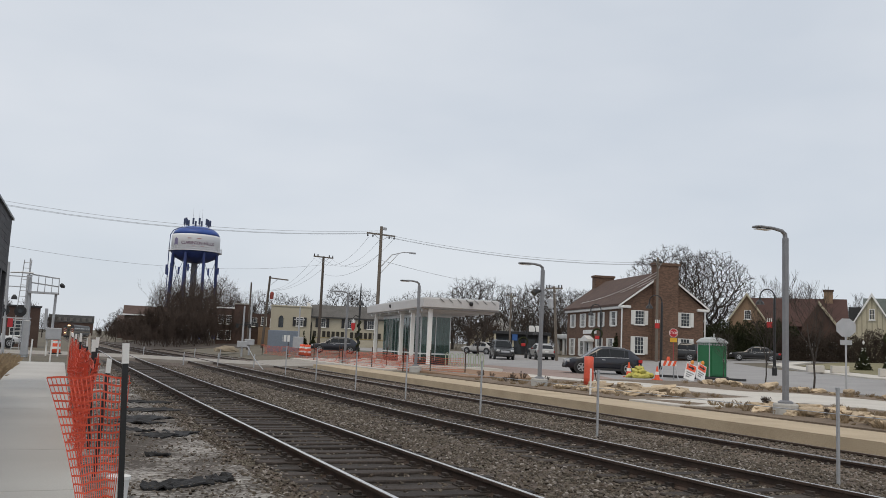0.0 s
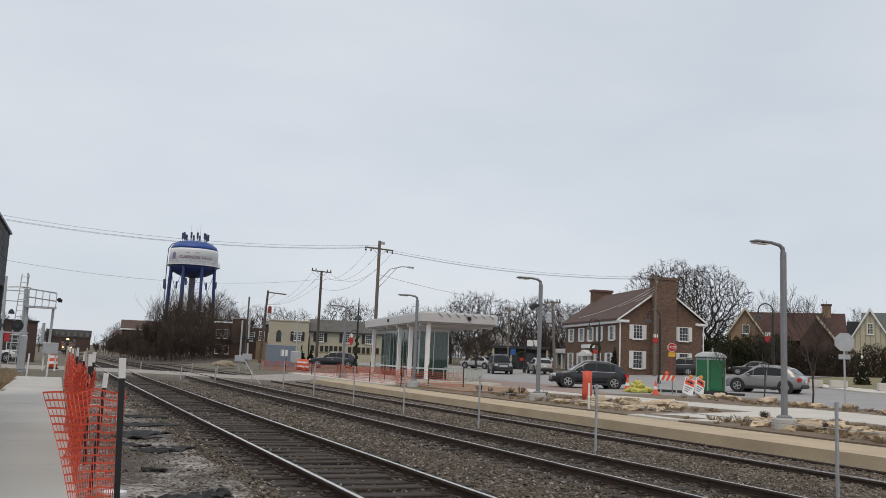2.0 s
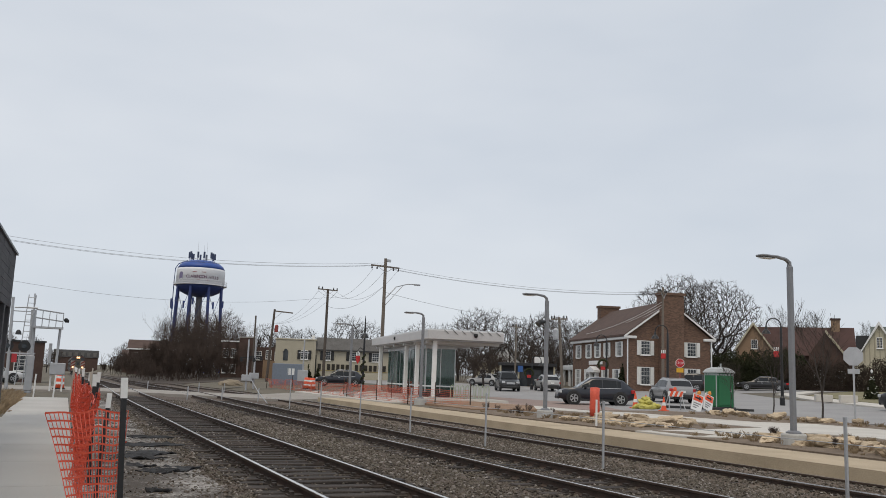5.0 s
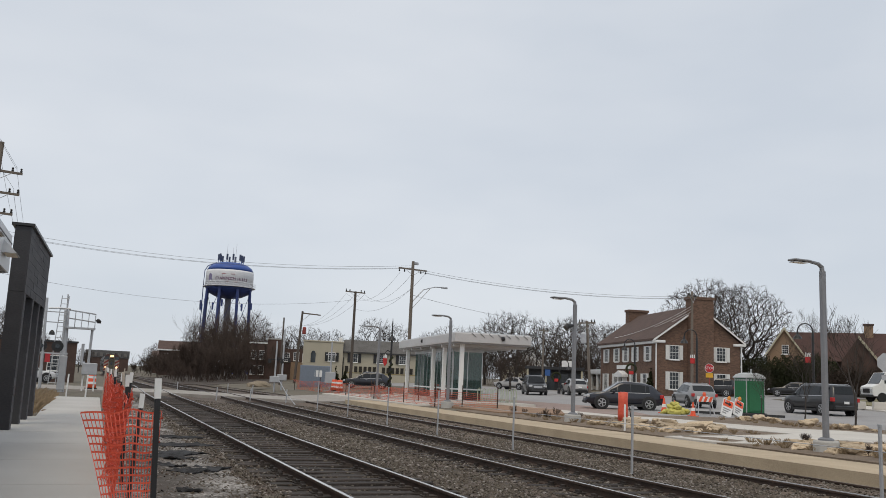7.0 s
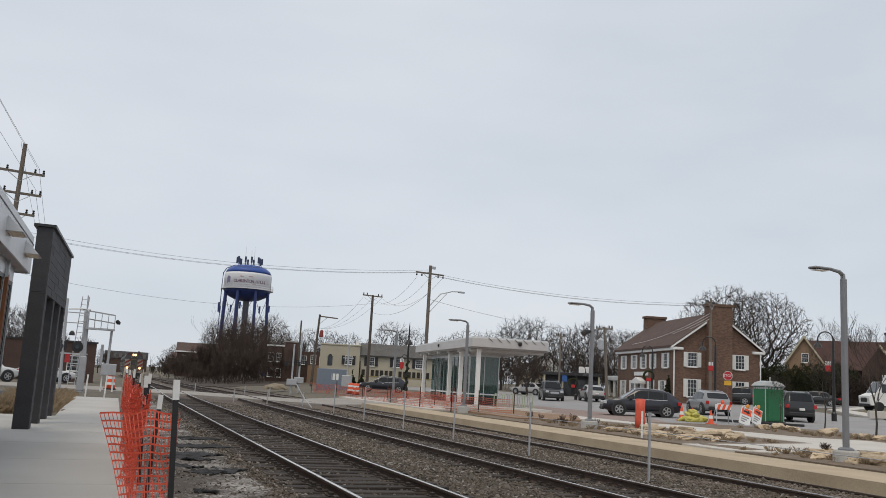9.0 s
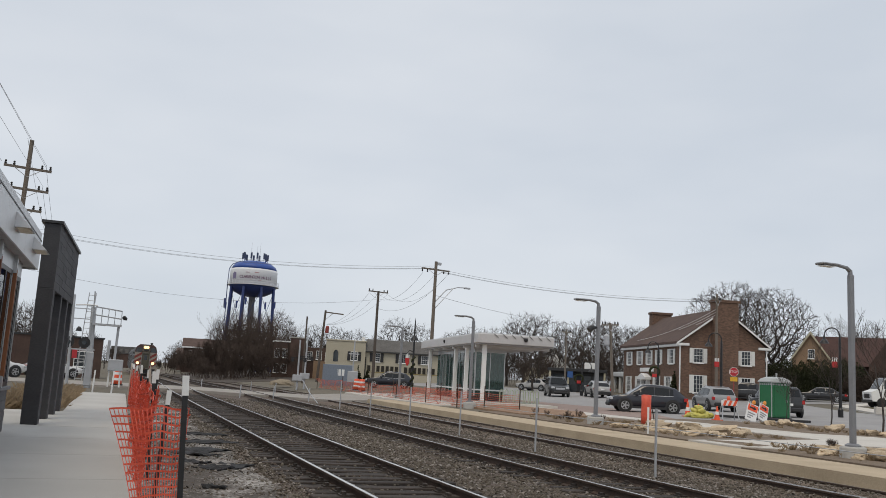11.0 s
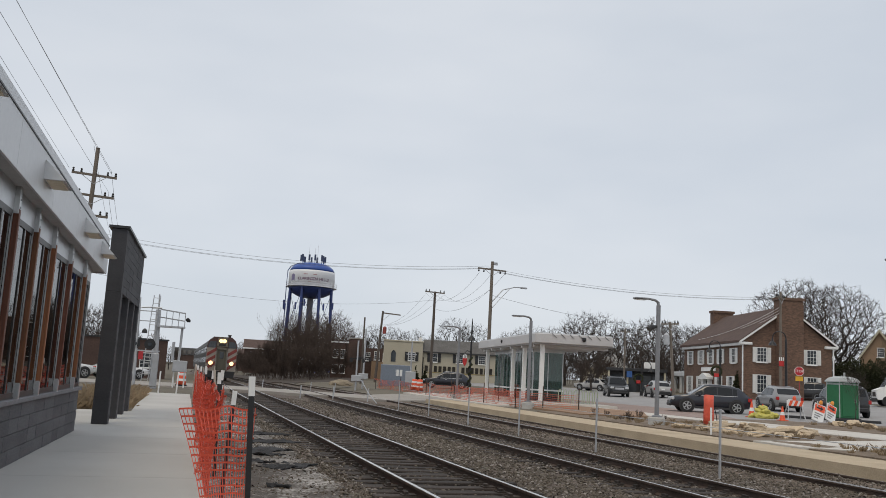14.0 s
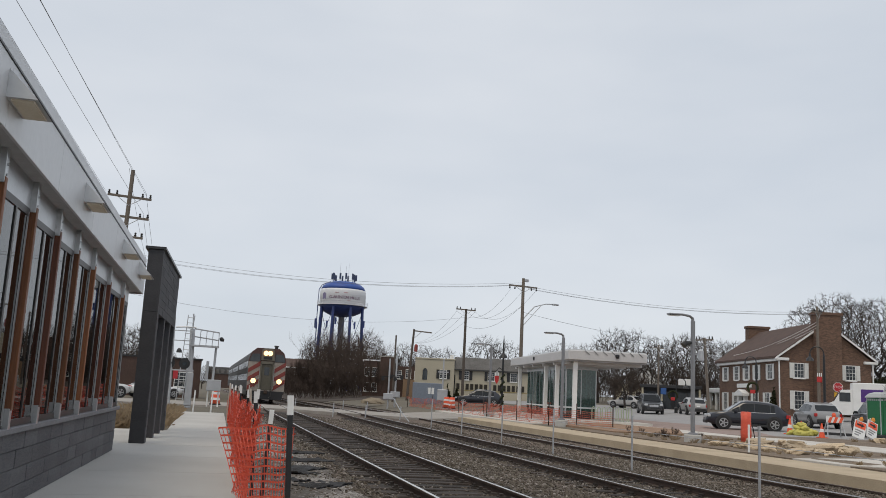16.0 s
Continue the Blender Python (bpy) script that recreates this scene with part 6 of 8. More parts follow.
            rm = part("rim", rim, M_rim, wh)
            if s < 0:
                rm.matrix_basis = pose(0, 0, 0, 180, 0, 0)
        part("headlamp", bm_box(s * hw * 0.55, s * hw * 0.88, L / 2 - 0.22, L / 2 - 0.06, hood * 0.66, hood * 0.82, 0.03) if s > 0 else bm_box(s * hw * 0.88, s * hw * 0.55, L / 2 - 0.22, L / 2 - 0.06, hood * 0.66, hood * 0.82, 0.03), M_lampglass, t, "clear headlamp")
        xs = sorted((s * hw * 0.74, s * hw * 0.92))
        part("tail_lamp", bm_box(xs[0], xs[1], -L / 2 - 0.02, -L / 2 + 0.22, belt * 0.74, belt * 0.95, 0.02), M_tail, t, "red tail lamp")
        xs = sorted((s * (hw + 0.01), s * (hw + 0.18)))
        part("mirror", bm_box(xs[0] - 0.05, xs[1], front - 0.55, front - 0.4, belt - 0.02, belt + 0.13, 0.03), paint, t)
        part("door_handle", bm_box(s * hw - 0.02, s * hw + 0.02, -0.05, 0.15, belt * 0.84, belt * 0.88), M_galv, t)
        part("sill", bm_box(s * hw - 0.04, s * hw + 0.01, -L / 2 + 1.3, L / 2 - 1.35, 0.22, 0.36), M_trim, t)
    part("front_bumper", bm_box(-hw * 0.66, hw * 0.66, L / 2 - 0.12, L / 2 + 0.04, 0.3, 0.5, 0.05), M_trim, t)
    part("grille", bm_box(-hw * 0.42, hw * 0.42, L / 2 - 0.08, L / 2 + 0.015, hood * 0.58, hood * 0.74, 0.02), M_galv, t)
    part("rear_bumper", bm_box(-hw * 0.78, hw * 0.78, -L / 2 - 0.05, -L / 2 + 0.12, 0.34, 0.58, 0.05), M_trim if kind == "suv" else paint, t)
    part("number_plate", bm_box(-0.16, 0.16, -L / 2 - 0.07, -L / 2 - 0.04, 0.68, 0.82), M_white, t, "blank pale number plate")
    return t


def rotated(b, a):
    b.transform(Matrix.Rotation(a, 4, "Z"))
    return b


P_DARK, P_SILVER, P_BLACK = car_paint("dark_blue_grey_paint", (0.010, 0.012, 0.022)), car_paint("silver_grey_paint", (0.27, 0.27, 0.275)), car_paint("black_paint", (0.012, 0.012, 0.014))
P_WHITE, P_PALE = car_paint("white_car_paint", (0.72, 0.72, 0.72)), car_paint("pale_silver_paint", (0.42, 0.41, 0.4))


def park(c, az, d, heading, z=None):
    x, y, _ = polar(az, d)
    c.matrix_basis = pose(x, y, gz(x, y) + 0.03 if z is None else z, 0, 0, -heading)
    return c


DARK_CAR = car("dark blue-grey compact suv waiting at the junction", P_DARK)
SILVER_CAR = car("silver-grey compact suv turning through the junction", P_SILVER)
BLACK_CAR = car("large black suv following through the junction", P_BLACK, 4.9, 1.95, 1.8, "box")
park(car("black saloon car parked before the evergreen hedge", P_BLACK, 4.85, 1.85, 1.46, "sedan"), 44.5, 93, -47)
park(car("black suv parked beside the brick house", P_BLACK, 4.8, 1.9, 1.75, "box"), 39.6, 89, -52)
park(car("pale silver hatchback stopped beyond the shelter", P_PALE, 4.4, 1.8, 1.55), 31.2, 85, 18)
park(car("dark suv with its front to the tracks beside the shop", P_BLACK, 4.6, 1.9, 1.85, "box"), 28.6, 84, 200)
park(car("silver saloon car behind the shelter", P_PALE, 4.5, 1.8, 1.45, "sedan"), 27.2, 101, -30)
park(car("dark minivan parked before the cream building", P_DARK, 5.0, 1.95, 1.7), 17.6, 92, -72)
park(car("white suv parked behind the station building", P_WHITE, 4.7, 1.9, 1.7, "box"), -6.5, 68, 60, -0.05)
park(car("white car parked beyond the planted bed", P_WHITE, 4.5, 1.8, 1.5, "sedan"), -3.1, 74, 70, -0.05)


def box_truck():
    t = thing("delivery_truck", "white delivery truck with a purple and orange emblem on its side", "truck")
    part("cargo_box", bm_box(-1.15, 1.15, -7.2, -1.9, 0.75, 3.05, 0.05), M_white, t, "white cargo box")
    cab = part("cab", bm_prism([(-1.9, 0.5), (0.0, 0.5), (0.05, 1.25), (-0.55, 1.5), (-1.1, 2.45), (-1.9, 2.5)], 2.1, "x", -1.05), M_white, t, "white cab")
    part("windscreen", bm_prism([(-0.58, 1.52), (-1.08, 2.4), (-1.05, 2.42), (-0.53, 1.54)], 1.8, "x", -0.9), M_pane_dark, cab)
    for s in (-1, 1):
        part("cab_window", bm_box(s * 1.06 - 0.01, s * 1.06 + 0.01, -1.75, -0.95, 1.55, 2.25), M_pane_dark, cab)
        for y in (-0.75, -5.6):
            w = part("wheel", bm_lathe([(0.22, -0.13), (0.38, -0.13), (0.42, 0), (0.38, 0.13), (0.22, 0.13)], 18), M_tyre, t)
            w.matrix_basis = pose(s * 0.95, y, 0.42, 0, 90, 0)
            part("rim", bm_lathe([(0.23, -0.1), (0.23, 0.1)], 14), M_rim, w)
        part("emblem", bm_box(s * 1.155 - 0.01, s * 1.155 + 0.01, -4.1, -2.5, 1.55, 2.55), mat("emblem_purple", (0.09, 0.03, 0.22), rough=0.4, bump=0), t, "plain purple emblem block")
        part("emblem_end", bm_box(s * 1.155 - 0.01, s * 1.155 + 0.01, -5.6, -4.25, 1.55, 2.55), M_orange, t, "plain orange emblem block")
        part("headlamp", bm_box(s * 0.8 - 0.15, s * 0.8 + 0.15, -0.02, 0.07, 0.85, 1.05), M_lampglass, t)
    part("grille", bm_box(-0.55, 0.55, -0.01, 0.07, 0.75, 1.1), M_black, t)
    part("bumper", bm_box(-1.05, 1.05, -0.1, 0.12, 0.4, 0.62, 0.03), M_trim, t)
    return t


TRUCK = box_truck()


def motions():
    def on_road(rows, lift=0.03):
        out = []
        for t, az, d, hd in rows:
            x, y, _ = polar(az, d)
            out.append((t, pose(x, y, gz(x, y) + lift, 0, 0, -hd)))
        return out
    rows = []
    for t, y in ((0, 292), (1.5, 272), (3, 251), (5, 222), (6.5, 200), (8, 178), (9.5, 155.5), (11, 133), (12.5, 111.5), (14, 92.5), (15, 82.3), (16, 73)):
        turn = math.degrees(math.atan2(curve_x(y + 2) - curve_x(y + 60), 58))
        rows.append((t, pose(4.07 + curve_x(y), y, fall(y) - 0.02, 0, 0, turn)))
    walk(TRAIN, rows)
    walk(SILVER_CAR, on_road([(0, 54.5, 52, -40), (0.8, 50.3, 54, -38), (1.2, 48.8, 55, -36), (1.6, 46.9, 55.5, -32), (2, 45.2, 56, -27), (2.4, 44.0, 56.5, -20), (2.8, 42.9, 57.5, -11), (3.2, 41.8, 58.5, -1), (3.6, 40.7, 59.5, 8), (4, 40.0, 60.5, 14), (4.5, 39.45, 61.3, 18), (5.2, 38.95, 62, 20), (7.3, 38.55, 62.5, 20), (8, 38.45, 63, 20), (11, 38.42, 63.2, 20), (16, 38.35, 63.5, 20)]))
    walk(DARK_CAR, on_road([(0, 35.1, 54, -66), (0.8, 34.7, 54, -66), (1.5, 34.45, 54, -66), (3.5, 34.25, 54, -66), (5, 34.25, 54, -66), (16, 34.32, 54, -66)]))
    walk(BLACK_CAR, on_road([(0, 84, 46, -45), (3, 69, 50, -32), (4.2, 59.5, 53, -20), (5.2, 52.2, 55.5, -6), (7.3, 45.4, 57, 12), (8, 44.4, 57.5, 17), (8.7, 43.3, 58, 20), (11, 42.0, 58.5, 22), (16, 41.75, 58.8, 22)]))
    walk(TRUCK, on_road([(0, 60, 84, -70), (4, 55.3, 82, -70), (6, 50.5, 81, -68), (8, 47.5, 80, -66), (11, 47.1, 80, -62), (13, 45.2, 79, -58), (14, 43.7, 78.5, -56), (15.2, 41.0, 77.5, -54), (15.6, 39.8, 77.3, -54), (16, 38.9, 77, -54)], 0.1))


# ---- buildings of the neighbourhood ----
M_creamwall = mat("cream_stucco", (0.46, 0.42, 0.33), (0.38, 0.35, 0.275), 0.9, scale=0.4, grain=8, bump=0.1)
M_mansard = mat("grey_mansard", (0.17, 0.165, 0.16), (0.11, 0.105, 0.10), 0.9, scale=1, grain=8, bump=0.3)
M_redbrick = mat("dark_red_brick", (0.095, 0.058, 0.046), (0.06, 0.038, 0.032), 0.9, scale=0.8, grain=8, bump=0.3)
M_tanbrick = mat("tan_brick", (0.30, 0.205, 0.135), (0.23, 0.155, 0.10), 0.9, scale=0.8, grain=8, bump=0.2)
M_redroof = mat("red_brown_roof", (0.085, 0.043, 0.036), (0.055, 0.029, 0.025), 0.9, scale=0.8, grain=8, bump=0.3)
M_grnroof = mat("grey_green_roof", (0.13, 0.15, 0.145), (0.09, 0.105, 0.1), 0.9, scale=0.8, grain=8, bump=0.3)
M_timber = mat("half_timber_cream", (0.52, 0.48, 0.36), (0.42, 0.38, 0.28), 0.85, scale=0.5, grain=6, bump=0.1)
M_shop = mat("dark_shop", (0.035, 0.036, 0.04), (0.02, 0.02, 0.022), 0.6, scale=0.5, grain=5, bump=0.05)


def facing(name, label, category, az, d, z, turn=0.0):
    x, y, _ = polar(az, d)
    return thing(name, label, category, (x, y, z), -az + turn)


def distillery():
    t = facing("cream_building", "cream two-storey building with black shutters and a grey mansard roof", "building", 17.1, 128, 0.3)
    part("wall", bm_box(-8.4, -2.6, 0, 9, -0.6, 5.9), M_creamwall, t, "cream rendered corner block")
    part("parapet", bm_box(-8.5, -2.5, -0.1, 9.1, 5.9, 6.1, 0.03), M_creamwall, t)
    part("wall", bm_box(-2.6, 9.5, 0.5, 9, -0.6, 4.65), M_creamwall, t)
    part("mansard_roof", bm_prism([(0.2, 4.65), (1.2, 6.45), (8.5, 6.45), (8.9, 4.65)], 12.1, "x", -2.6), M_mansard, t, "grey mansard roof")
    part("eaves", bm_box(-2.6, 9.6, 0.1, 0.5, 4.5, 4.7), mat("dark_eaves", (0.05, 0.05, 0.05)), t)
    for x in (-4.2, -0.9, 2.9, 6.2):
        y = 0.0 if x < -2.6 else 0.5
        w = sash(t, x, y, 3.2, 0.95, 1.2, 0, 0)
        for s in (-1, 1):
            part("shutter", bm_box(s * 0.78 - 0.22, s * 0.78 + 0.22, -0.1, -0.03, -0.05, 1.25), M_black, w, "black shutter")
    arch = part("arched_window", bm_prism([(-0.35, 0), (0.35, 0), (0.35, 1.3), (0.2, 1.6), (0, 1.7), (-0.2, 1.6), (-0.35, 1.3)], 0.1, "y", -0.06), M_pane_dark, t)
    arch.location = (-6.9, 0, 2.9)
    part("surround", bm_prism([(-0.5, 1.3), (-0.35, 1.3), (-0.2, 1.6), (0, 1.7), (0.2, 1.6), (0.35, 1.3), (0.5, 1.3), (0.3, 1.78), (0, 1.9), (-0.3, 1.78)], 0.1, "y", -0.09), M_creamwall, arch)
    part("downpipe", bm_tube((-2.5, 0.3, 0), (-2.5, 0.3, 3.8), 0.07, n=6), M_black, t)
    x = -2.2
    for i in range(15):
        if i not in (1, 7):
            part("sign_bar", bm_box(x, x + 0.46, 0.40, 0.5, 1.75, 2.6), mat("sign_bars", (0.022, 0.018, 0.012), bump=0), t, "plain dark bar of painted sign lettering")
        x += 0.68
    part("sign_rule", bm_box(-2.2, 9.3, 0.45, 0.5, 1.6, 1.68), mat("sign_gold", (0.35, 0.26, 0.08), bump=0), t)
    part("roof_box", bm_box(-3.3, -2.8, 1, 1.5, 6.1, 6.7), M_white, t)


distillery()


def brick_row():
    t = facing("brick_building", "dark red brick commercial building with a stepped parapet", "building", 11.7, 140, 0.3)
    part("wall", bm_box(-4.2, -1.6, 0, 9, -0.6, 5.6), M_redbrick, t)
    part("pier", bm_box(-1.6, 0.6, -0.8, 9, -0.6, 6.3), M_redbrick, t, "taller brick bay")
    part("wall", bm_box(0.6, 5.2, 0.2, 9, -0.6, 5.0), M_redbrick, t)
    part("low_wall", bm_box(2.2, 4.2, -2, 0.2, -0.6, 2.9), M_tanbrick, t, "low tan brick wing")
    part("coping", bm_box(-4.4, -1.5, -0.15, 9, 5.6, 5.8), M_white, t)
    part("coping", bm_box(-1.7, 0.7, -0.9, 9, 6.3, 6.45), mat("stone_coping", (0.35, 0.32, 0.28)), t)
    for x, z in ((-3.6, 3.2), (-2.4, 3.2), (-3.6, 0.8), (-2.4, 0.8), (1.5, 3.0), (3.0, 3.2), (4.4, 3.0)):
        sash(t, x, 0.0 if x < 0 else 0.2, z, 0.8, 1.3, 0, 0)
    for k, (az, d, w, h) in enumerate(((6.1, 215, 13, 7.6), (5.0, 265, 9, 6.0))):
        b = facing("brick_house", "brown brick house with a pale gutter among bare trees", "house", az, d, 0.3)
        part("wall", bm_box(-w / 2, w / 2, 0, 9, -0.6, h * 0.7), M_redbrick, b)
        part("roof", bm_prism([(-0.6, h * 0.7), (4.5, h), (9.6, h * 0.7)], w + 0.8, "x", -w / 2 - 0.4), M_roof, b)
        part("gutter", bm_box(-w / 2 - 0.4, w / 2 + 0.4, -0.75, -0.55, h * 0.68, h * 0.72), M_white, b, "pale gutter")
        for i in range(4):
            sash(b, -w / 2 + 1.6 + i * (w - 3.2) / 3, 0, h * 0.4, 0.9, 1.4, 0, 0)


brick_row()


def tudor_houses():
    t = facing("tan_brick_house", "tan and brown brick house with a steep red-brown roof", "house", 46.9, 112, 1.2)
    part("gable_wing", bm_prism([(-7.5, -0.5), (-3.5, -0.5), (-3.5, 5.0), (-5.6, 8.1), (-7.6, 5.0)], 6, "y", -0.5), M_tanbrick, t, "tan brick gable")
    for s in (((-7.9, 4.6), (-7.7, 5.2), (-5.6, 8.4), (-5.6, 8.05)), ((-3.2, 4.6), (-3.4, 5.2), (-5.6, 8.4), (-5.6, 8.05))):
        part("bargeboard", bm_prism(list(s), 0.3, "y", -0.85), M_timber, t, "pale bargeboard")
    sash(t, -5.5, -0.5, 5.2, 0.7, 1.0, 0, 0)
    part("wall", bm_box(-4, 5, 1, 10, -0.5, 4.6), M_redbrick, t)
    part("roof", bm_prism([(0.4, 4.5), (5.4, 8.2), (10.5, 4.5)], 12.0, "x", -6.2), M_redroof, t, "steep red-brown shingle roof")
    part("front_gable", bm_prism([(0.6, -0.5), (5.2, -0.5), (5.2, 3.4), (2.4, 7.2), (0.6, 4.6)], 3, "y", -1), M_redbrick, t, "brown brick front gable")
    part("bargeboard", bm_prism([(5.6, 2.9), (5.5, 3.4), (2.4, 7.6), (2.4, 7.15)], 0.25, "y", -1.3), M_timber, t)
    for x in (1.6, 3.9):
        sash(t, x, -1, 1.2, 0.9, 1.5, 0, 0)
    ch = part("chimney", bm_box(3.2, 4.2, 4.6, 5.6, 4, 9.1), M_tanbrick, t)
    part("cap", bm_box(3.1, 4.3, 4.5, 5.7, 9.1, 9.3), M_redbrick, ch)
    t = facing("cream_house", "cream half-timbered house with a grey-green roof", "house", 53.2, 106, 1.3)
    part("gable_wall", bm_prism([(-6.3, -0.5), (-1.6, -0.5), (-1.6, 3.5), (-3.9, 7.7), (-6.3, 3.5)], 5, "y", -1), M_timber, t, "cream half-timbered gable")
    for i in range(9):
        x = -5.9 + i * 0.5
        h = 3.6 + 4.0 * (1 - abs(x + 3.9) / 2.4)
        if h > 4.1:
            part("timber", bm_box(x - 0.05, x + 0.05, -1.05, -0.98, 3.5, h - 0.1), mat("weathered_timber", (0.36, 0.33, 0.25)), t)
    for s in (-1, 1):
        part("bargeboard", bm_prism([(-3.9 + s * 2.75, 3.1), (-3.9 + s * 2.6, 3.5), (-3.9, 8.0), (-3.9, 7.6)], 0.25, "y", -1.3), M_white, t)
    sash(t, -3.9, -1, 5.1, 0.5, 1.1, 0, 0)
    sash(t, -2.6, -1, 1.3, 0.7, 1.4, 0, 0)
    part("wall", bm_box(-2, 12, 1, 9, -0.5, 3.4), M_timber, t)
    part("roof", bm_prism([(0.2, 3.3), (4.8, 7.8), (9.6, 3.3)], 17, "x", -5.0), M_grnroof, t, "grey-green shingle roof")
    part("dormer", bm_box(-6.4, -4.6, 2, 4, 5.2, 6.6), M_shop, t)
    ch = part("chimney", bm_box(6.6, 7.8, 4.0, 5.2, 6, 9.0), M_timber, t)
    part("cap", bm_box(6.5, 7.9, 3.9, 5.3, 9.0, 9.2), M_timber, ch)
    # low shop and house behind the shelter
    t = facing("dark_shop_building", "low dark shop front with a flat canopy", "building", 30.0, 102, 0.6)
    part("wall", bm_box(-3.2, 2.8, 0, 6, -0.6, 2.9), M_shop, t)
    part("canopy", bm_box(-3.6, 3.2, -1.2, 6.2, 2.6, 2.95, 0.03), M_shop, t)
    part("upper_window", bm_box(0.6, 2.2, -0.9, -0.1, 3.0, 3.7), M_white, t)
    for x in (-2.4, -0.8, 0.8, 2.2):
        part("shop_window", bm_box(x - 0.6, x + 0.6, -0.05, 0.02, 0.2, 2.2), M_pane_dark, t)
    for x in (-3.3, -1.2, 2.9):
        part("canopy_post", bm_box(x - 0.1, x + 0.1, -1.1, -0.9, -0.6, 2.6), M_timber, t)
    part("blue_sign", bm_box(-1.3, -0.7, -1.3, -1.22, 1.9, 2.6), mat("blue_sign", (0.04, 0.12, 0.35), bump=0), t, "small plain blue sign")
    t = facing("white_gabled_house", "pale gabled house half hidden by bare trees", "house", 27.9, 134, 0.8)
    part("wall", bm_box(-3.5, 3.5, 0, 8, -0.6, 3.2), M_timber, t)
    part("gable", bm_prism([(-3.7, 3.2), (3.7, 3.2), (1.2, 6.0)], 8, "y", 0), M_white, t, "white boarded gable")
    part("roof", bm_prism([(-4.0, 3.1), (1.2, 6.1), (1.2, 6.4), (-4.2, 3.3)], 8.6, "y", -0.4), M_mansard, t)
    part("roof", bm_prism([(4.0, 3.1), (1.2, 6.1), (1.2, 6.4), (4.2, 3.3)], 8.6, "y", -0.4), M_mansard, t)
    for x in (-2.2, 0, 2.2):
        sash(t, x, 0, 0.8, 0.8, 1.4, 0, 0)
    # left of the line: a dark brick range and a mansard block far off
    t = facing("dark_brick_range", "long low dark brick building beyond the level crossing", "building", -6.5, 84, -0.1)
    part("wall", bm_box(-7, 9.0, 0, 6, -0.4, 3.4), M_redbrick, t)
    part("coping", bm_box(-7.1, 9.1, -0.1, 6, 3.4, 3.55), M_shop, t)
    for i in range(5):
        sash(t, -5.5 + i * 3.2, 0, 0.9, 1.2, 1.3, 0, 0)
    t = facing("mansard_block", "distant apartment block with a dark mansard roof", "building", 1.5, 460, -0.6)
    part("wall", bm_box(-11, 9, 0, 12, -3, 5.6), M_redbrick, t)
    part("mansard_roof", bm_prism([(-0.3, 5.6), (2, 9.2), (10, 9.2), (12.3, 5.6)], 20.6, "x", -11.3), M_shop, t)
    for i in range(7):
        part("dormer", bm_box(-10.2 + i * 2.8, -8.6 + i * 2.8, -0.2, 2, 6.1, 8.0), M_mansard, t)


tudor_houses()


# ---- evergreens ----
M_ever = mat("evergreen_leaf", (0.048, 0.052, 0.026), (0.022, 0.026, 0.014), 0.9, scale=0.6, grain=6, bump=0)
M_hedge = mat("brown_hedge", (0.075, 0.058, 0.046), (0.042, 0.033, 0.027), 0.95, scale=0.6, grain=6, bump=0)
for leaf in (M_hedge, M_ever, M_twig, M_stem):
    leaf.node_tree.nodes["Principled BSDF"].inputs["Specular IOR Level"].default_value = 0.1


def leaf_mesh(name, n, place, size, material, seed):
    rng = random.Random(seed)
    vs, fs = [], []
    for _ in range(n):
        p = Vector(place(rng))
        s = rng.uniform(*size)
        q = Euler((rng.uniform(0, 6.3), rng.uniform(0, 6.3), rng.uniform(0, 6.3))).to_matrix()
        k = len(vs)
        for u, v in ((-1, -0.5), (1, -0.35), (0.8, 0.5), (-0.7, 0.4)):
            vs.append(tuple(p + q @ Vector((u * s, v * s, 0))))
        fs.append((k, k + 1, k + 2, k + 3))
    me = bpy.data.meshes.new(name)
    me.from_pydata(vs, [], fs)
    me.materials.append(material)
    return me


def shrub(az, d, w, h, label, material, seed, n=1400, depth=None, cone=False, category="shrub", group="", name="evergreen_shrub", size=(0.09, 0.2)):
    x, y, _ = polar(az, d)
    t = thing(name, label, category, (x, y, gz(x, y)), -az, group)
    depth = depth or w * 0.8

    def place(r):
        while True:
            a, b, c = r.uniform(-1, 1), r.uniform(-1, 1), r.random()
            lim = (1 - c) if cone else (1 - c ** 3) ** 0.5
            if a * a + b * b < lim * lim:
                k = 1 + 0.25 * noise.noise((a * 3 + seed, b * 3, c * 3))
                return a * w / 2 * k, b * depth / 2 * k, c * h * k
    part("foliage", bm_from(leaf_mesh("foliage", n, place, size, material, seed)), material, t)
    part("stem", bm_tube((0, 0, -0.1), (0, 0, h * 0.7), 0.06 * w ** 0.5, 0.02, 6), M_bark, t)
    return t


def bm_from(me):
    b = bmesh.new()
    b.from_mesh(me)
    bpy.data.meshes.remove(me)
    return b


for i, (az, w, h) in enumerate(((41.9, 2.6, 3.6), (42.7, 2.8, 4.0), (43.5, 2.6, 3.7), (44.2, 2.8, 3.9), (45.0, 2.8, 4.1), (45.8, 2.6, 4.2), (46.5, 2.6, 3.9))):
    shrub(az, 99, w, h, "dark evergreen tree in a tall hedge behind the parked cars", M_ever, i, 7500, group="evergreen hedge", size=(0.04, 0.11))
for i, az in enumerate(np.arange(46.6, 58, 1.15)):
    shrub(float(az), 97, 3.2, 3.1 + 0.4 * math.sin(i * 1.7), "dense brown leafless hedge behind the lawn", M_hedge, 30 + i, 6500, name="bare_hedge", category="hedge", group="brown hedge", size=(0.03, 0.09))
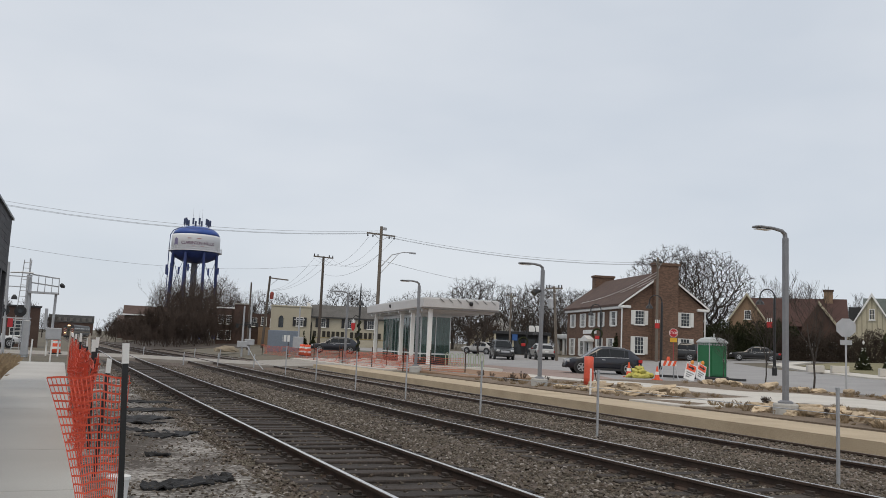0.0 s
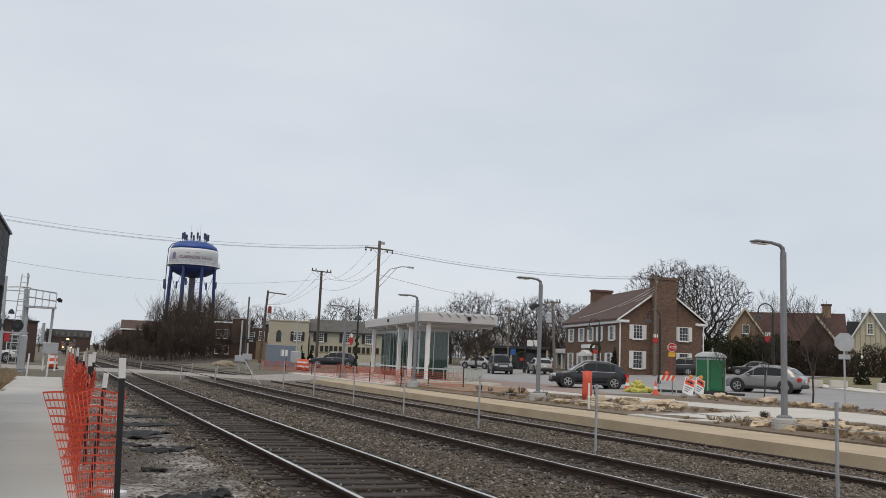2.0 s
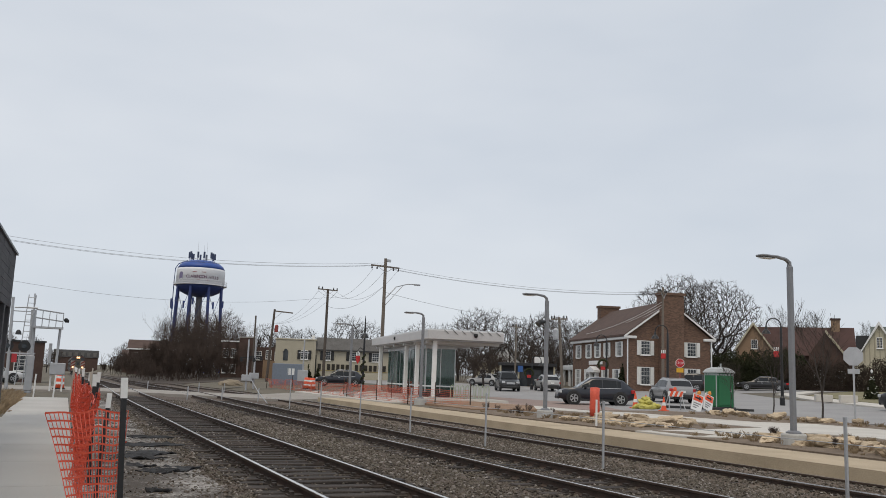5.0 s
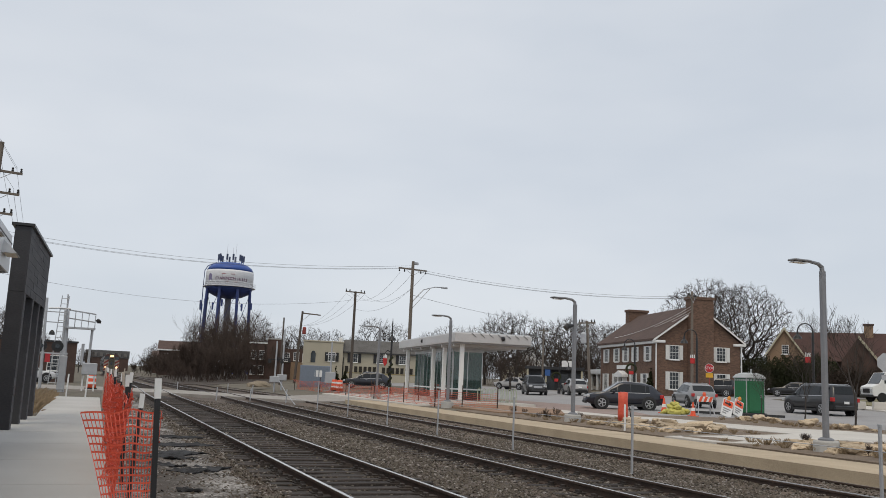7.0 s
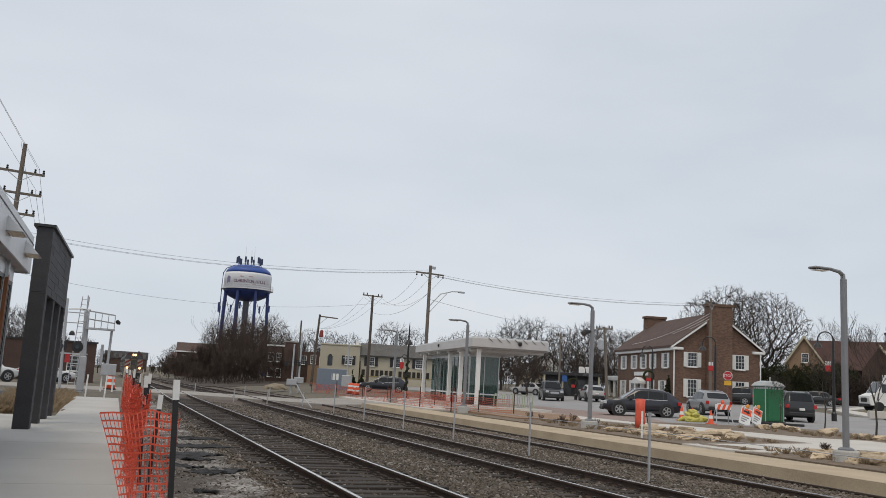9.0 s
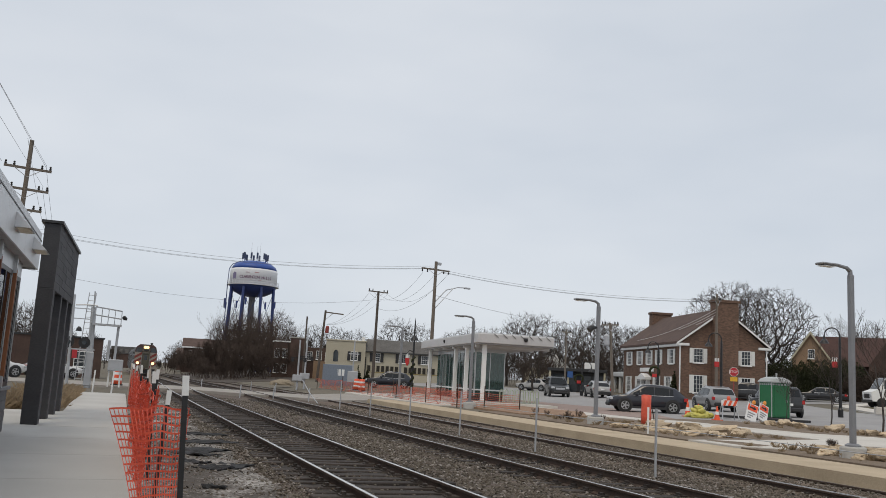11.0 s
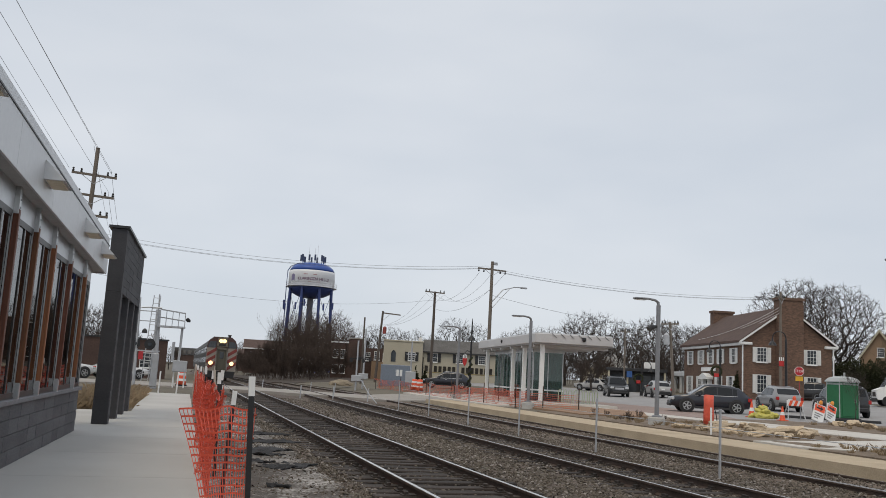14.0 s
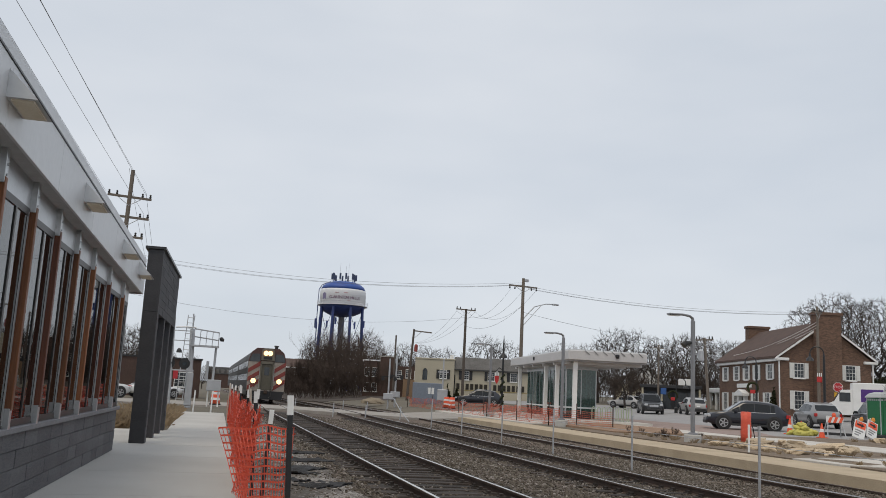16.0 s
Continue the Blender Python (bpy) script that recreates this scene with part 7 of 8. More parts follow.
for i, (az, d, w, h) in enumerate(((36.0, 87.0, 1.3, 2.6), (35.1, 91, 0.9, 1.0), (34.4, 94, 0.9, 1.0))):
    shrub(az, d, w, h, "small dark conical evergreen before the brick house", M_ever, 60 + i, 700, cone=True, group="conical evergreens")
for i, (az, w, h) in enumerate(((15.55, 1.3, 2.2), (16.15, 1.2, 1.9), (15.0, 1.1, 1.6))):
    shrub(az, 118, w, h, "dark conical evergreen before the cream building", M_ever, 70 + i, 600, cone=True, group="conical evergreens")
for i, (az, d, h) in enumerate(((50.6, 72, 2.1), (52.03, 73, 2.35), (53.85, 74, 2.4))):
    t = shrub(az, d, 1.3, h, "small decorated christmas tree with white lights and a star", M_ever, 80 + i, 900, cone=True, category="christmas tree", group="decorated trees", name="christmas_tree", size=(0.05, 0.12))
    rng = random.Random(i)
    bulbs = bmesh.new()
    for k in range(26):
        c = rng.random() * 0.9
        a = rng.uniform(0, 6.3)
        r = 0.6 * (1 - c)
        b = bmesh.new()
        bmesh.ops.create_icosphere(b, subdivisions=1, radius=0.035)
        b.transform(Matrix.Translation((r * math.cos(a), r * math.sin(a), c * h)))
        bulbs = merged(bulbs, b)
    tagged(part("lights", bulbs, mat("string_bulb", (0.9, 0.9, 0.85), bump=0), t, "small pale string lights"), kind="stuff")
    part("star", bm_lathe([(0.02, h - 0.1), (0.1, h + 0.05), (0.02, h + 0.2)], 8), M_white, t)

# ---- lawn, planting bed and paths on the far side ----
M_lawn = mat("winter_lawn", (0.235, 0.21, 0.115), (0.16, 0.145, 0.08), 0.95, scale=0.5, grain=20, bump=0.4)
M_mulch = mat("brown_mulch", (0.235, 0.18, 0.13), (0.115, 0.086, 0.063), 0.95, scale=1.5, grain=22, bump=0.9)
M_dirt = mat("red_brown_dirt", (0.33, 0.21, 0.135), (0.22, 0.14, 0.09), 0.95, scale=1.2, grain=18, bump=0.8)
structure("lawn", drape([(47, 36), (52, 44), (58, 54), (70, 60), (95, 60), (95, 20), (47, 20)], 0.10), M_lawn, "dull green winter lawn", "lawn")
structure("pavement_far", drape([(44.5, 20), (45.5, 37), (50, 46), (57.5, 57), (66, 61.5), (66, 60.0), (58, 55), (51.8, 45), (47.2, 36), (47, 20)], 0.12), M_path, "pale concrete pavement with a kerb beside the lawn", "pavement")
structure("planting_bed", drape([(17.45, -5), (31, -5), (31.1, 21.4), (30.4, 24.9), (31.1, 27.1), (33, 32.2), (31.9, 34.8), (30.1, 35.3), (29.1, 36.8), (25.5, 37.3), (21.5, 38.5), (17.45, 40)], 0.05), M_mulch, "brown mulched planting bed with dry plants", "planting bed")
structure("dirt_patch", drape([(18.2, 36.8), (21.4, 36.2), (24, 41), (23.2, 47), (18.6, 46.6)], 0.10), M_dirt, "raw red-brown earth of a building site", "ground")
structure("brick_paving", drape([(24.6, 38.5), (27, 37), (31, 46), (30, 62), (24.8, 62)], 0.045), M_brickpave, "pinkish brick paving of the junction", "road")


M_rock = mat("limestone_boulder", (0.56, 0.45, 0.32), (0.36, 0.28, 0.19), 0.95, scale=2.5, grain=18, bump=0.6, spread=0.25)
ROCKS = []
for k in range(5):
    b = bmesh.new()
    bmesh.ops.create_icosphere(b, subdivisions=3, radius=0.5)
    for v in b.verts:
        n_ = 1 + 0.45 * noise.noise(v.co * 2.6 + Vector((k * 7, 0, 0))) + 0.16 * noise.noise(v.co * 8 + Vector((0, k * 5, 0)))
        v.co = Vector((v.co.x * n_ * 1.25, v.co.y * n_ * 0.9, max(-0.2, min(0.24, v.co.z * n_ * 0.75) + 0.03 * noise.noise(v.co * 6))))
    ROCKS.append(mesh_of("boulder", b, M_rock))
rng = random.Random(12)


def boulder(x, y, s):
    o = new("boulder", rng.choice(ROCKS))
    o.matrix_basis = pose(x, y, gz(x, y) + 0.06 + s * 0.1, rng.uniform(-8, 8), rng.uniform(-8, 8), rng.uniform(0, 360))
    o.scale = (s * rng.uniform(0.8, 1.3), s * rng.uniform(0.7, 1.1), s * rng.uniform(0.7, 1.0))
    return tagged(o, "tan limestone boulder set in the planting bed", "boulder", "limestone boulders")


for _ in range(32):
    s = rng.random()
    boulder(18.0 + rng.uniform(-0.1, 2.6), 9.5 + s * 9.3, rng.uniform(0.25, 0.72))
for _ in range(18):
    boulder(rng.uniform(18.2, 20.4), rng.uniform(23.8, 29), rng.uniform(0.25, 0.6))
for _ in range(14):
    boulder(rng.uniform(20.4, 22.7), rng.uniform(25.2, 30.5), rng.uniform(0.3, 0.75))
for _ in range(15):
    s = rng.random()
    boulder(28.6 + rng.uniform(0, 1.6) + 1.2 * s, 21.5 + 13 * s, rng.uniform(0.25, 0.7))
for _ in range(8):
    boulder(rng.uniform(18.6, 20.5), rng.uniform(17.3, 19.4), rng.uniform(0.3, 0.6))

# dry grass and twiggy plants
M_straw = mat("dry_grass", (0.33, 0.25, 0.155), (0.19, 0.14, 0.09), 0.95, scale=0.8, grain=8, bump=0)


def tufts(name, label, spots_, seed):
    rng = random.Random(seed)
    vs, fs = [], []
    for x, y, s in spots_:
        z = gz(x, y) + 0.03
        for _ in range(34):
            a, r = rng.uniform(0, 6.3), rng.random() * 0.25 * s
            bx, by = x + math.cos(a) * r, y + math.sin(a) * r
            h, o = s * rng.uniform(0.2, 0.5), rng.uniform(0.05, 0.34) * s
            w = 0.005 + 0.005 * rng.random()
            k = len(vs)
            vs += [(bx - w, by + w, z), (bx + w, by - w, z), (bx + math.cos(a) * o * 0.5, by + math.sin(a) * o * 0.5, z + h * 0.7), (bx + math.cos(a) * o, by + math.sin(a) * o, z + h * rng.uniform(0.7, 1.05))]
            fs += [(k, k + 1, k + 2), (k + 1, k + 3, k + 2)]
    me = bpy.data.meshes.new(name)
    me.from_pydata(vs, [], fs)
    me.materials.append(M_straw)
    return tagged(new(name, me), label, "grass", kind="stuff")


rng = random.Random(21)
sp = [(rng.uniform(17.7, 30.6), rng.uniform(4, 36), rng.uniform(0.12, 0.5)) for _ in range(900)]
sp = [(x, y, s) for x, y, s in sp if (x < 22.4 and (y < 19.3 or y > 23.8)) or (x > 28.2 and 20 < y < 34)]
sp += [(rng.uniform(17.6, 19.4), rng.uniform(6, 21), rng.uniform(0.25, 0.6)) for _ in range(50)]
tufts("dry_plants", "dry straw-coloured grass and stalks in the planting bed", sp, 2)
tufts("dry_plants", "dry brown grass beside the platform end", [(rng.uniform(-3.2, -1.25), rng.uniform(28, 44), rng.uniform(0.6, 1.2)) for _ in range(200)], 3)
for i in range(14):
    x, y = rng.uniform(18, 21.5), (rng.uniform(8, 21) if i % 2 else rng.uniform(25, 37))
    plant("twiggy_shrub", BUSH[i % 2], x, y, rng.uniform(0.04, 0.07), rng.uniform(0, 360), "low bare twiggy shrub in the planting bed", "shrub", "twiggy shrubs")
for az, d, s in ((47.85, 42, 1.0), (45.1, 48, 0.8), (54.6, 40, 0.6), (42.6, 50.5, 0.55)):
    plant("young_tree", YOUNG, *polar(az, d)[:2], s * 1.1, az * 3, "slender young bare tree planted beside the pavement", group="young street trees")


# ---- works site on the far side ----
def portable_toilet():
    G, D = mat("toilet_green", (0.02, 0.17, 0.065), (0.016, 0.135, 0.05), 0.45, scale=1, grain=10, bump=0.05), mat("toilet_grey", (0.45, 0.47, 0.47), (0.38, 0.4, 0.4), 0.5, bump=0.05)
    t = thing("portable_toilet", "green plastic portable toilet with a pale domed roof", "portable toilet", (34.9, 38.8, gz(34.9, 38.8) + 0.05), -7.5)
    part("skid", bm_box(-0.65, 0.65, -0.65, 0.65, -0.1, 0.1), M_trim, t)
    part("cabin", bm_box(-0.57, 0.57, -0.57, 0.57, 0.1, 2.0, 0.03), G, t, "green ribbed cabin")
    for x in (-0.59, 0.55):
        for y in (-0.59, 0.55):
            part("corner_post", bm_box(x, x + 0.04, y, y + 0.04, 0.1, 2.02), D, t)
    door = part("door", bm_box(-0.42, 0.42, -0.6, -0.57, 0.2, 1.8, 0.01), G, t)
    part("latch", bm_box(0.3, 0.38, -0.63, -0.6, 0.95, 1.1), D, door)
    for i in range(6):
        part("vent", bm_box(-0.52 + i * 0.18, -0.4 + i * 0.18, -0.585, -0.57, 1.86, 1.96), D, t)
        part("vent", bm_box(-0.585, -0.57, -0.52 + i * 0.18, -0.4 + i * 0.18, 1.86, 1.96), D, t)
    roof = loft([[(-a, -a, z), (a, -a, z), (a, a, z), (-a, a, z)] for a, z in ((0.64, 2.0), (0.64, 2.06), (0.52, 2.22), (0.3, 2.32))])
    part("roof", roof, D, t, "pale grey domed roof")
    part("vent_pipe", bm_tube((0.4, 0.4, 2.0), (0.4, 0.4, 2.55), 0.05, n=8), D, t)


portable_toilet()


def cone(x, y, s=1.0):
    t = thing("traffic_cone", "orange traffic cone with a white band on the street", "traffic cone", (x, y, gz(x, y) + 0.04), group="traffic cones")
    part("body", bm_lathe([(0.15 * s, 0.03), (0.03 * s, 0.72 * s)], 14), M_orange, t)
    part("band", bm_lathe([(0.112 * s, 0.28 * s), (0.083 * s, 0.44 * s)], 14), M_white, t)
    part("base", bm_box(-0.2 * s, 0.2 * s, -0.2 * s, 0.2 * s, 0, 0.04), M_orange, t)


for az, d, s in ((36.85, 50, 1.15), (37.5, 53, 0.9), (38.62, 47, 1.0)):
    cone(*polar(az, d)[:2], s)


def barricades():
    x, y, _ = polar(39.3, 48.5)
    t = thing("barricade", "folding barricade with an orange and white striped board", "barricade", (x, y, gz(x, y) + 0.04), -39 + 20)
    for s in (-1, 1):
        for k in (-1, 1):
            part("leg", bm_tube((s * 0.45, k * 0.35, 0), (s * 0.3, 0, 1.0), 0.03, n=6), M_galv, t)
    b = part("board", bm_box(-0.42, 0.42, -0.1, -0.07, 0.72, 1.0), M_white, t, "striped board")
    for i in range(3):
        part("stripe", bm_prism([(-0.36 + i * 0.27, 0.72), (-0.22 + i * 0.27, 0.72), (-0.1 + i * 0.27, 1.0), (-0.24 + i * 0.27, 1.0)], 0.02, "y", -0.115), M_orange, b)
    part("warning_lamp", bm_lathe([(0.09, 1.0), (0.1, 1.12), (0.06, 1.22)], 12), M_orange, t)
    for az, d, dx in ((40.55, 48.0, 0), (41.25, 48.6, 1)):
        x, y, _ = polar(az, d)
        t = thing("road_work_sign", "white and orange work sign leaning on a folded barricade", "sign", (x, y, gz(x, y) + 0.04), -az + (40 if dx else 25))
        p = part("panel", bm_box(-0.3, 0.3, -0.02, 0.02, 0.03, 0.95), M_white, t, "white board")
        p.matrix_basis = pose(0, 0, 0, -16, 20 if not dx else 24, 0)
        o = part("orange_panel", bm_box(-0.27, 0.27, -0.03, -0.022, 0.56, 0.9), M_orange, p, "orange board with a black arrow")
        part("arrow", bm_prism([(-0.18, 0.69), (0.04, 0.69), (0.04, 0.62), (0.2, 0.73), (0.04, 0.84), (0.04, 0.77), (-0.18, 0.77)], 0.008, "y", -0.039), M_black, o)
        for i in range(3):
            part("line_of_text", bm_box(-0.22, 0.2 - 0.1 * i, -0.03, -0.022, 0.4 - i * 0.12, 0.46 - i * 0.12), mat("grey_bars", (0.3, 0.3, 0.32), bump=0), p)
        part("warning_lamp", bm_lathe([(0.08, 0.95), (0.1, 1.06), (0.06, 1.16)], 12), mat("amber_lamp", (0.75, 0.28, 0.03), rough=0.3, bump=0), p)
        part("prop", bm_tube((0.2, 0.5, 0), (0.1, 0.12, 1.0), 0.03, n=6), M_white, t)
    # yellow hose bags
    Y = mat("yellow_green_bag", (0.62, 0.56, 0.13), (0.40, 0.37, 0.09), 0.6, scale=3, grain=18, bump=0.4)
    for i, (az, d, s, up) in enumerate(((36.95, 49.6, 0.42, 0), (37.25, 49.2, 0.5, 0), (37.55, 49.0, 0.5, 0), (37.9, 49.3, 0.48, 0), (38.2, 49.6, 0.4, 0), (37.35, 49.3, 0.44, 0.24), (37.7, 49.2, 0.46, 0.24), (37.5, 49.3, 0.38, 0.44), (37.0, 50.3, 0.4, 0.0), (38.0, 50.2, 0.42, 0.05))):
        x, y, _ = polar(az, d)
        b = bmesh.new()
        bmesh.ops.create_icosphere(b, subdivisions=3, radius=0.5)
        for v in b.verts:
            v.co = Vector((v.co.x * 1.5, v.co.y * 0.8, max(-0.25, v.co.z * 0.7))) * (1 + 0.35 * noise.noise(v.co * 3 + Vector((i * 5, 0, 0))) + 0.18 * noise.noise(v.co * 8 + Vector((0, i * 3, 0))))
        o = part("yellow_bag", b, Y, None, "", True)
        o.matrix_basis = pose(x, y, gz(x, y) + 0.14 + up, i * 23 % 30 - 15, i * 31 % 40 - 20, i * 67)
        o.scale = (s, s, s)
        tagged(o, "crumpled yellow-green sandbag by the cones", "sandbag", "yellow sandbags")
    x, y, _ = polar(34.3, 38)
    t = thing("orange_net_roll", "upright roll of orange safety netting on a stake", "net roll", (x, y, gz(x, y)))
    part("roll", bm_lathe([(0.2, 0.0), (0.22, 0.4), (0.2, 0.9), (0.21, 1.25), (0.12, 1.27)], 14), M_net, t, smooth=True)
    part("cord", bm_path([(0.2, 0.1, 1.0), (0.4, 0.1, 0.6), (0.5, 0.1, 0.1), (0.7, 0.1, 0.02)], [0.02] * 4, 5), M_black, t)
    t = thing("survey_stake", "white survey stake in the planting bed", "stake", (16.95 + 0.6, 25.6, gz(17.55, 25.6)))
    part("lath", bm_tube((0, 0, -0.1), (0, 0, 0.95), 0.035, n=6), M_white, t)
    t = thing("timber_edging", "dark plank edging on the ground before the toilet", "plank", (33.0, 37.6, gz(33.0, 37.6) + 0.05), -50)
    part("plank", bm_box(-2.4, 2.4, -0.12, 0.12, 0, 0.14, 0.02), M_trim, t)


barricades()


def octagon(r):
    return [(r * math.cos(radians(22.5 + 45 * i)), r * math.sin(radians(22.5 + 45 * i))) for i in range(8)]


def stop_sign(az, d, centre, turn, back=False):
    x, y, _ = polar(az, d)
    z = gz(x, y)
    t = thing("stop_sign", "back of a grey octagonal sign on a steel post" if back else "red octagonal stop sign with a yellow plate below", "sign", (x, y, z), turn)
    part("post", bm_box(-0.035, 0.035, -0.02, 0.02, -0.2, centre - z + 0.3), M_galv if back else M_redpost, t)
    pl_ = part("plate", bm_prism([(u, v + centre - z) for u, v in octagon(0.41)], 0.012, "y", -0.04), M_galv if back else M_white, t)
    if back:
        part("small_plate", bm_box(-0.23, 0.23, -0.035, -0.025, centre - z - 0.72, centre - z - 0.52), M_galv, t)
        return
    part("face", bm_prism([(u, v + centre - z) for u, v in octagon(0.375)], 0.006, "y", -0.048), mat("sign_red", (0.5, 0.02, 0.03), rough=0.4, bump=0), pl_)
    c = bpy.data.curves.new("word", "FONT")
    c.body, c.size, c.extrude, c.align_x, c.align_y = "STOP", 0.3, 0.003, "CENTER", "CENTER"
    c.materials.append(M_white)
    o = new("word", c)
    o.parent = pl_
    o.matrix_basis = pose(0, -0.055, centre - z, 90, 0, 0)
    part("yellow_plate", bm_box(-0.3, 0.3, -0.045, -0.03, centre - z - 0.82, centre - z - 0.44), mat("sign_yellow", (0.75, 0.42, 0.03), rough=0.4, bump=0), t)


M_redpost = mat("red_post", (0.35, 0.05, 0.05), rough=0.5)
stop_sign(39.6, 80, 3.55, -39.6)
stop_sign(49.65, 40, 3.0, -49 + 10, True)


def black_lamp(az, d, h, side=1, deco="candle"):
    x, y, _ = polar(az, d)
    t = thing("decorative_lamp", "black street lamp with a bell shade and a red christmas decoration", "street lamp", (x, y, gz(x, y)), -az, "black decorative lamps")
    part("post", bm_lathe([(0.16, -0.1), (0.16, 0.5), (0.1, 0.6), (0.075, h - 0.7), (0.05, h - 0.5)], 10), M_black, t)
    arc = [(side * (0.45 - 0.45 * math.cos(a)), 0, h - 0.5 + 0.5 * math.sin(a)) for a in np.linspace(0, math.pi, 9)]
    part("gooseneck", bm_path(arc, [0.045] * 9, 6), M_black, t)
    part("shade", bm_lathe([(0.28, h - 1.0), (0.22, h - 0.85), (0.08, h - 0.7), (0.05, h - 0.5)], 14), M_black, t).location = (side * 0.9, 0, 0)
    R_ = mat("banner_red", (0.55, 0.03, 0.03), rough=0.6, bump=0)
    if deco == "candle":
        dz = h * 0.55
        g = part("decoration", bm_box(-0.48, -0.14, -0.05, 0.05, dz, dz + 0.4, 0.04), R_, t, "red candle decoration")
        for k in range(3):
            part("candle", bm_box(-0.46 + k * 0.12, -0.39 + k * 0.12, -0.05, 0.05, dz + 0.4, dz + 0.65), M_white, g)
    else:
        dz = h * 0.5
        ring = [(0.4 * math.cos(a) - 0.3, 0, 0.4 * math.sin(a) + dz) for a in np.linspace(0, 2 * math.pi, 17)]
        g = part("wreath", bm_path(ring, [0.11] * 17, 6), M_ever, t, "green wreath with a red bow")
        part("bow", bm_box(-0.5, -0.1, -0.14, -0.05, dz - 0.5, dz - 0.2, 0.03), R_, g)


black_lamp(35.0, 78, 5.2, -1, "wreath")
black_lamp(38.85, 66, 5.5, -1, "candle")
black_lamp(45.65, 60, 5.6, -1, "candle")
black_lamp(52.2, 82, 4.9, 1, "wreath")
black_lamp(55.4, 76, 5.3, -1, "candle")
black_lamp(30.2, 88, 3.4, 1, "wreath")


def spire_lamp():
    x, y, _ = polar(19.1, 75)
    t = thing("spire_lamp", "tall black lamp post with a finial, garland and red banner", "street lamp", (x, y, gz(x, y)))
    part("post", bm_lathe([(0.16, -0.1), (0.15, 0.6), (0.1, 0.7), (0.08, 5.2), (0.05, 6.1), (0.01, 6.5)], 10), M_black, t)
    part("shade", bm_lathe([(0.38, 4.55), (0.3, 4.75), (0.1, 4.95)], 14), M_black, t)
    part("garland", bm_path([(0.14 * math.cos(a * 1.3), 0.14 * math.sin(a * 1.3), 0.2 + a * 0.12) for a in range(26)], [0.09] * 26, 5), M_ever, t, "green garland wound round the post")
    part("arm", bm_path([(0, 0, 3.5), (-0.35, 0, 3.7), (-0.6, 0, 3.4)], [0.04] * 3, 6), M_black, t)
    bn = part("banner", bm_prism([(-0.72, 3.0), (-0.7, 2.6), (-0.52, 2.3), (-0.36, 2.6), (-0.34, 3.0)], 0.07, "y", -0.035), mat("banner_red", (0.55, 0.03, 0.03)), t, "red candle banner")
    for k in range(3):
        part("candle", bm_box(-0.68 + k * 0.12, -0.61 + k * 0.12, -0.03, 0.03, 3.0, 3.3 + 0.08 * (k == 1)), M_white, bn)


spire_lamp()


def flag():
    x, y, _ = polar(54.75, 62)
    t = thing("flagpole", "white flagpole with a striped flag blowing from its top", "flagpole", (x, y, gz(x, y)), -54)
    part("pole", bm_tube((0, 0, -0.2), (0, 0, 8.5), 0.07, 0.04, 10), M_white, t)
    part("ball", bm_lathe([(0.03, 8.5), (0.09, 8.6), (0.03, 8.7)], 10), M_white, t)
    fl = part("flag_edge", bm_box(0.04, 0.09, -0.01, 0.01, 7.2, 8.17), M_white, t)
    R_, B_ = mat("flag_red", (0.42, 0.02, 0.04), rough=0.8, bump=0), mat("flag_blue", (0.02, 0.03, 0.16), rough=0.8, bump=0)
    for i in range(13):
        u0 = 0.75 if i < 7 else 0.07
        b = bmesh.new()
        cols = []
        for k in range(9):
            u = u0 + (1.75 - u0) * k / 8
            drop = -0.75 * u
            wav = 0.12 * math.sin(u * 4.5)
            cols.append([b.verts.new((u * 0.64, wav + e, 8.2 + drop - (i + j) * 0.075 * (1 - 0.12 * u))) for j in (0, 1) for e in (-0.004, 0.004)])
        for a, c in zip(cols, cols[1:]):
            for p, q in ((0, 1), (1, 3), (3, 2), (2, 0)):
                b.faces.new((a[p], a[q], c[q], c[p]))
        part("stripe", b, R_ if i % 2 == 0 else M_white, fl)
    b = bmesh.new()
    cols = []
    for k in range(6):
        u = 0.07 + 0.68 * k / 5
        drop = -0.75 * u
        wav = 0.12 * math.sin(u * 4.5)
        cols.append([b.verts.new((u * 0.64, wav + e, 8.2 + drop - j * 0.075 * 7 * (1 - 0.12 * u))) for j in (0, 1) for e in (-0.006, 0.006)])
    for a, c in zip(cols, cols[1:]):
        for p, q in ((0, 1), (1, 3), (3, 2), (2, 0)):
            b.faces.new((a[p], a[q], c[q], c[p]))
    part("canton", b, B_, fl, "blue corner of the flag")


flag()
for az, d in ((47.95, 65), (49.3, 64.5), (51.9, 61)):
    x, y, _ = polar(az, d)
    t = thing("concrete_bench_block", "pale concrete seat block at the edge of the lawn", "bench", (x, y, gz(x, y) + 0.1), -az + 15, "concrete seat blocks")
    part("block", bm_box(-0.55, 0.55, -0.25, 0.25, 0, 0.5, 0.03), M_path, t)
x, y, _ = polar(54.0, 60)
t = thing("iron_railing", "black iron railing beside the steps at the lawn", "railing", (x, y, gz(x, y) + 0.05), -20)
for i in range(10):
    part("baluster", bm_tube((0, i * 0.35, 0), (0, i * 0.35, 1.0), 0.02, n=5), M_black, t)
part("handrail", bm_tube((0, 0, 1.0), (0, 3.2, 1.0), 0.03, n=6), M_black, t)


# ---- orange works fence, drums and cabinets by the far platform ----
M_net_pale = mat("faded_orange_netting", (0.72, 0.20, 0.12), (0.55, 0.13, 0.08), 0.6, scale=1, grain=10, bump=0)


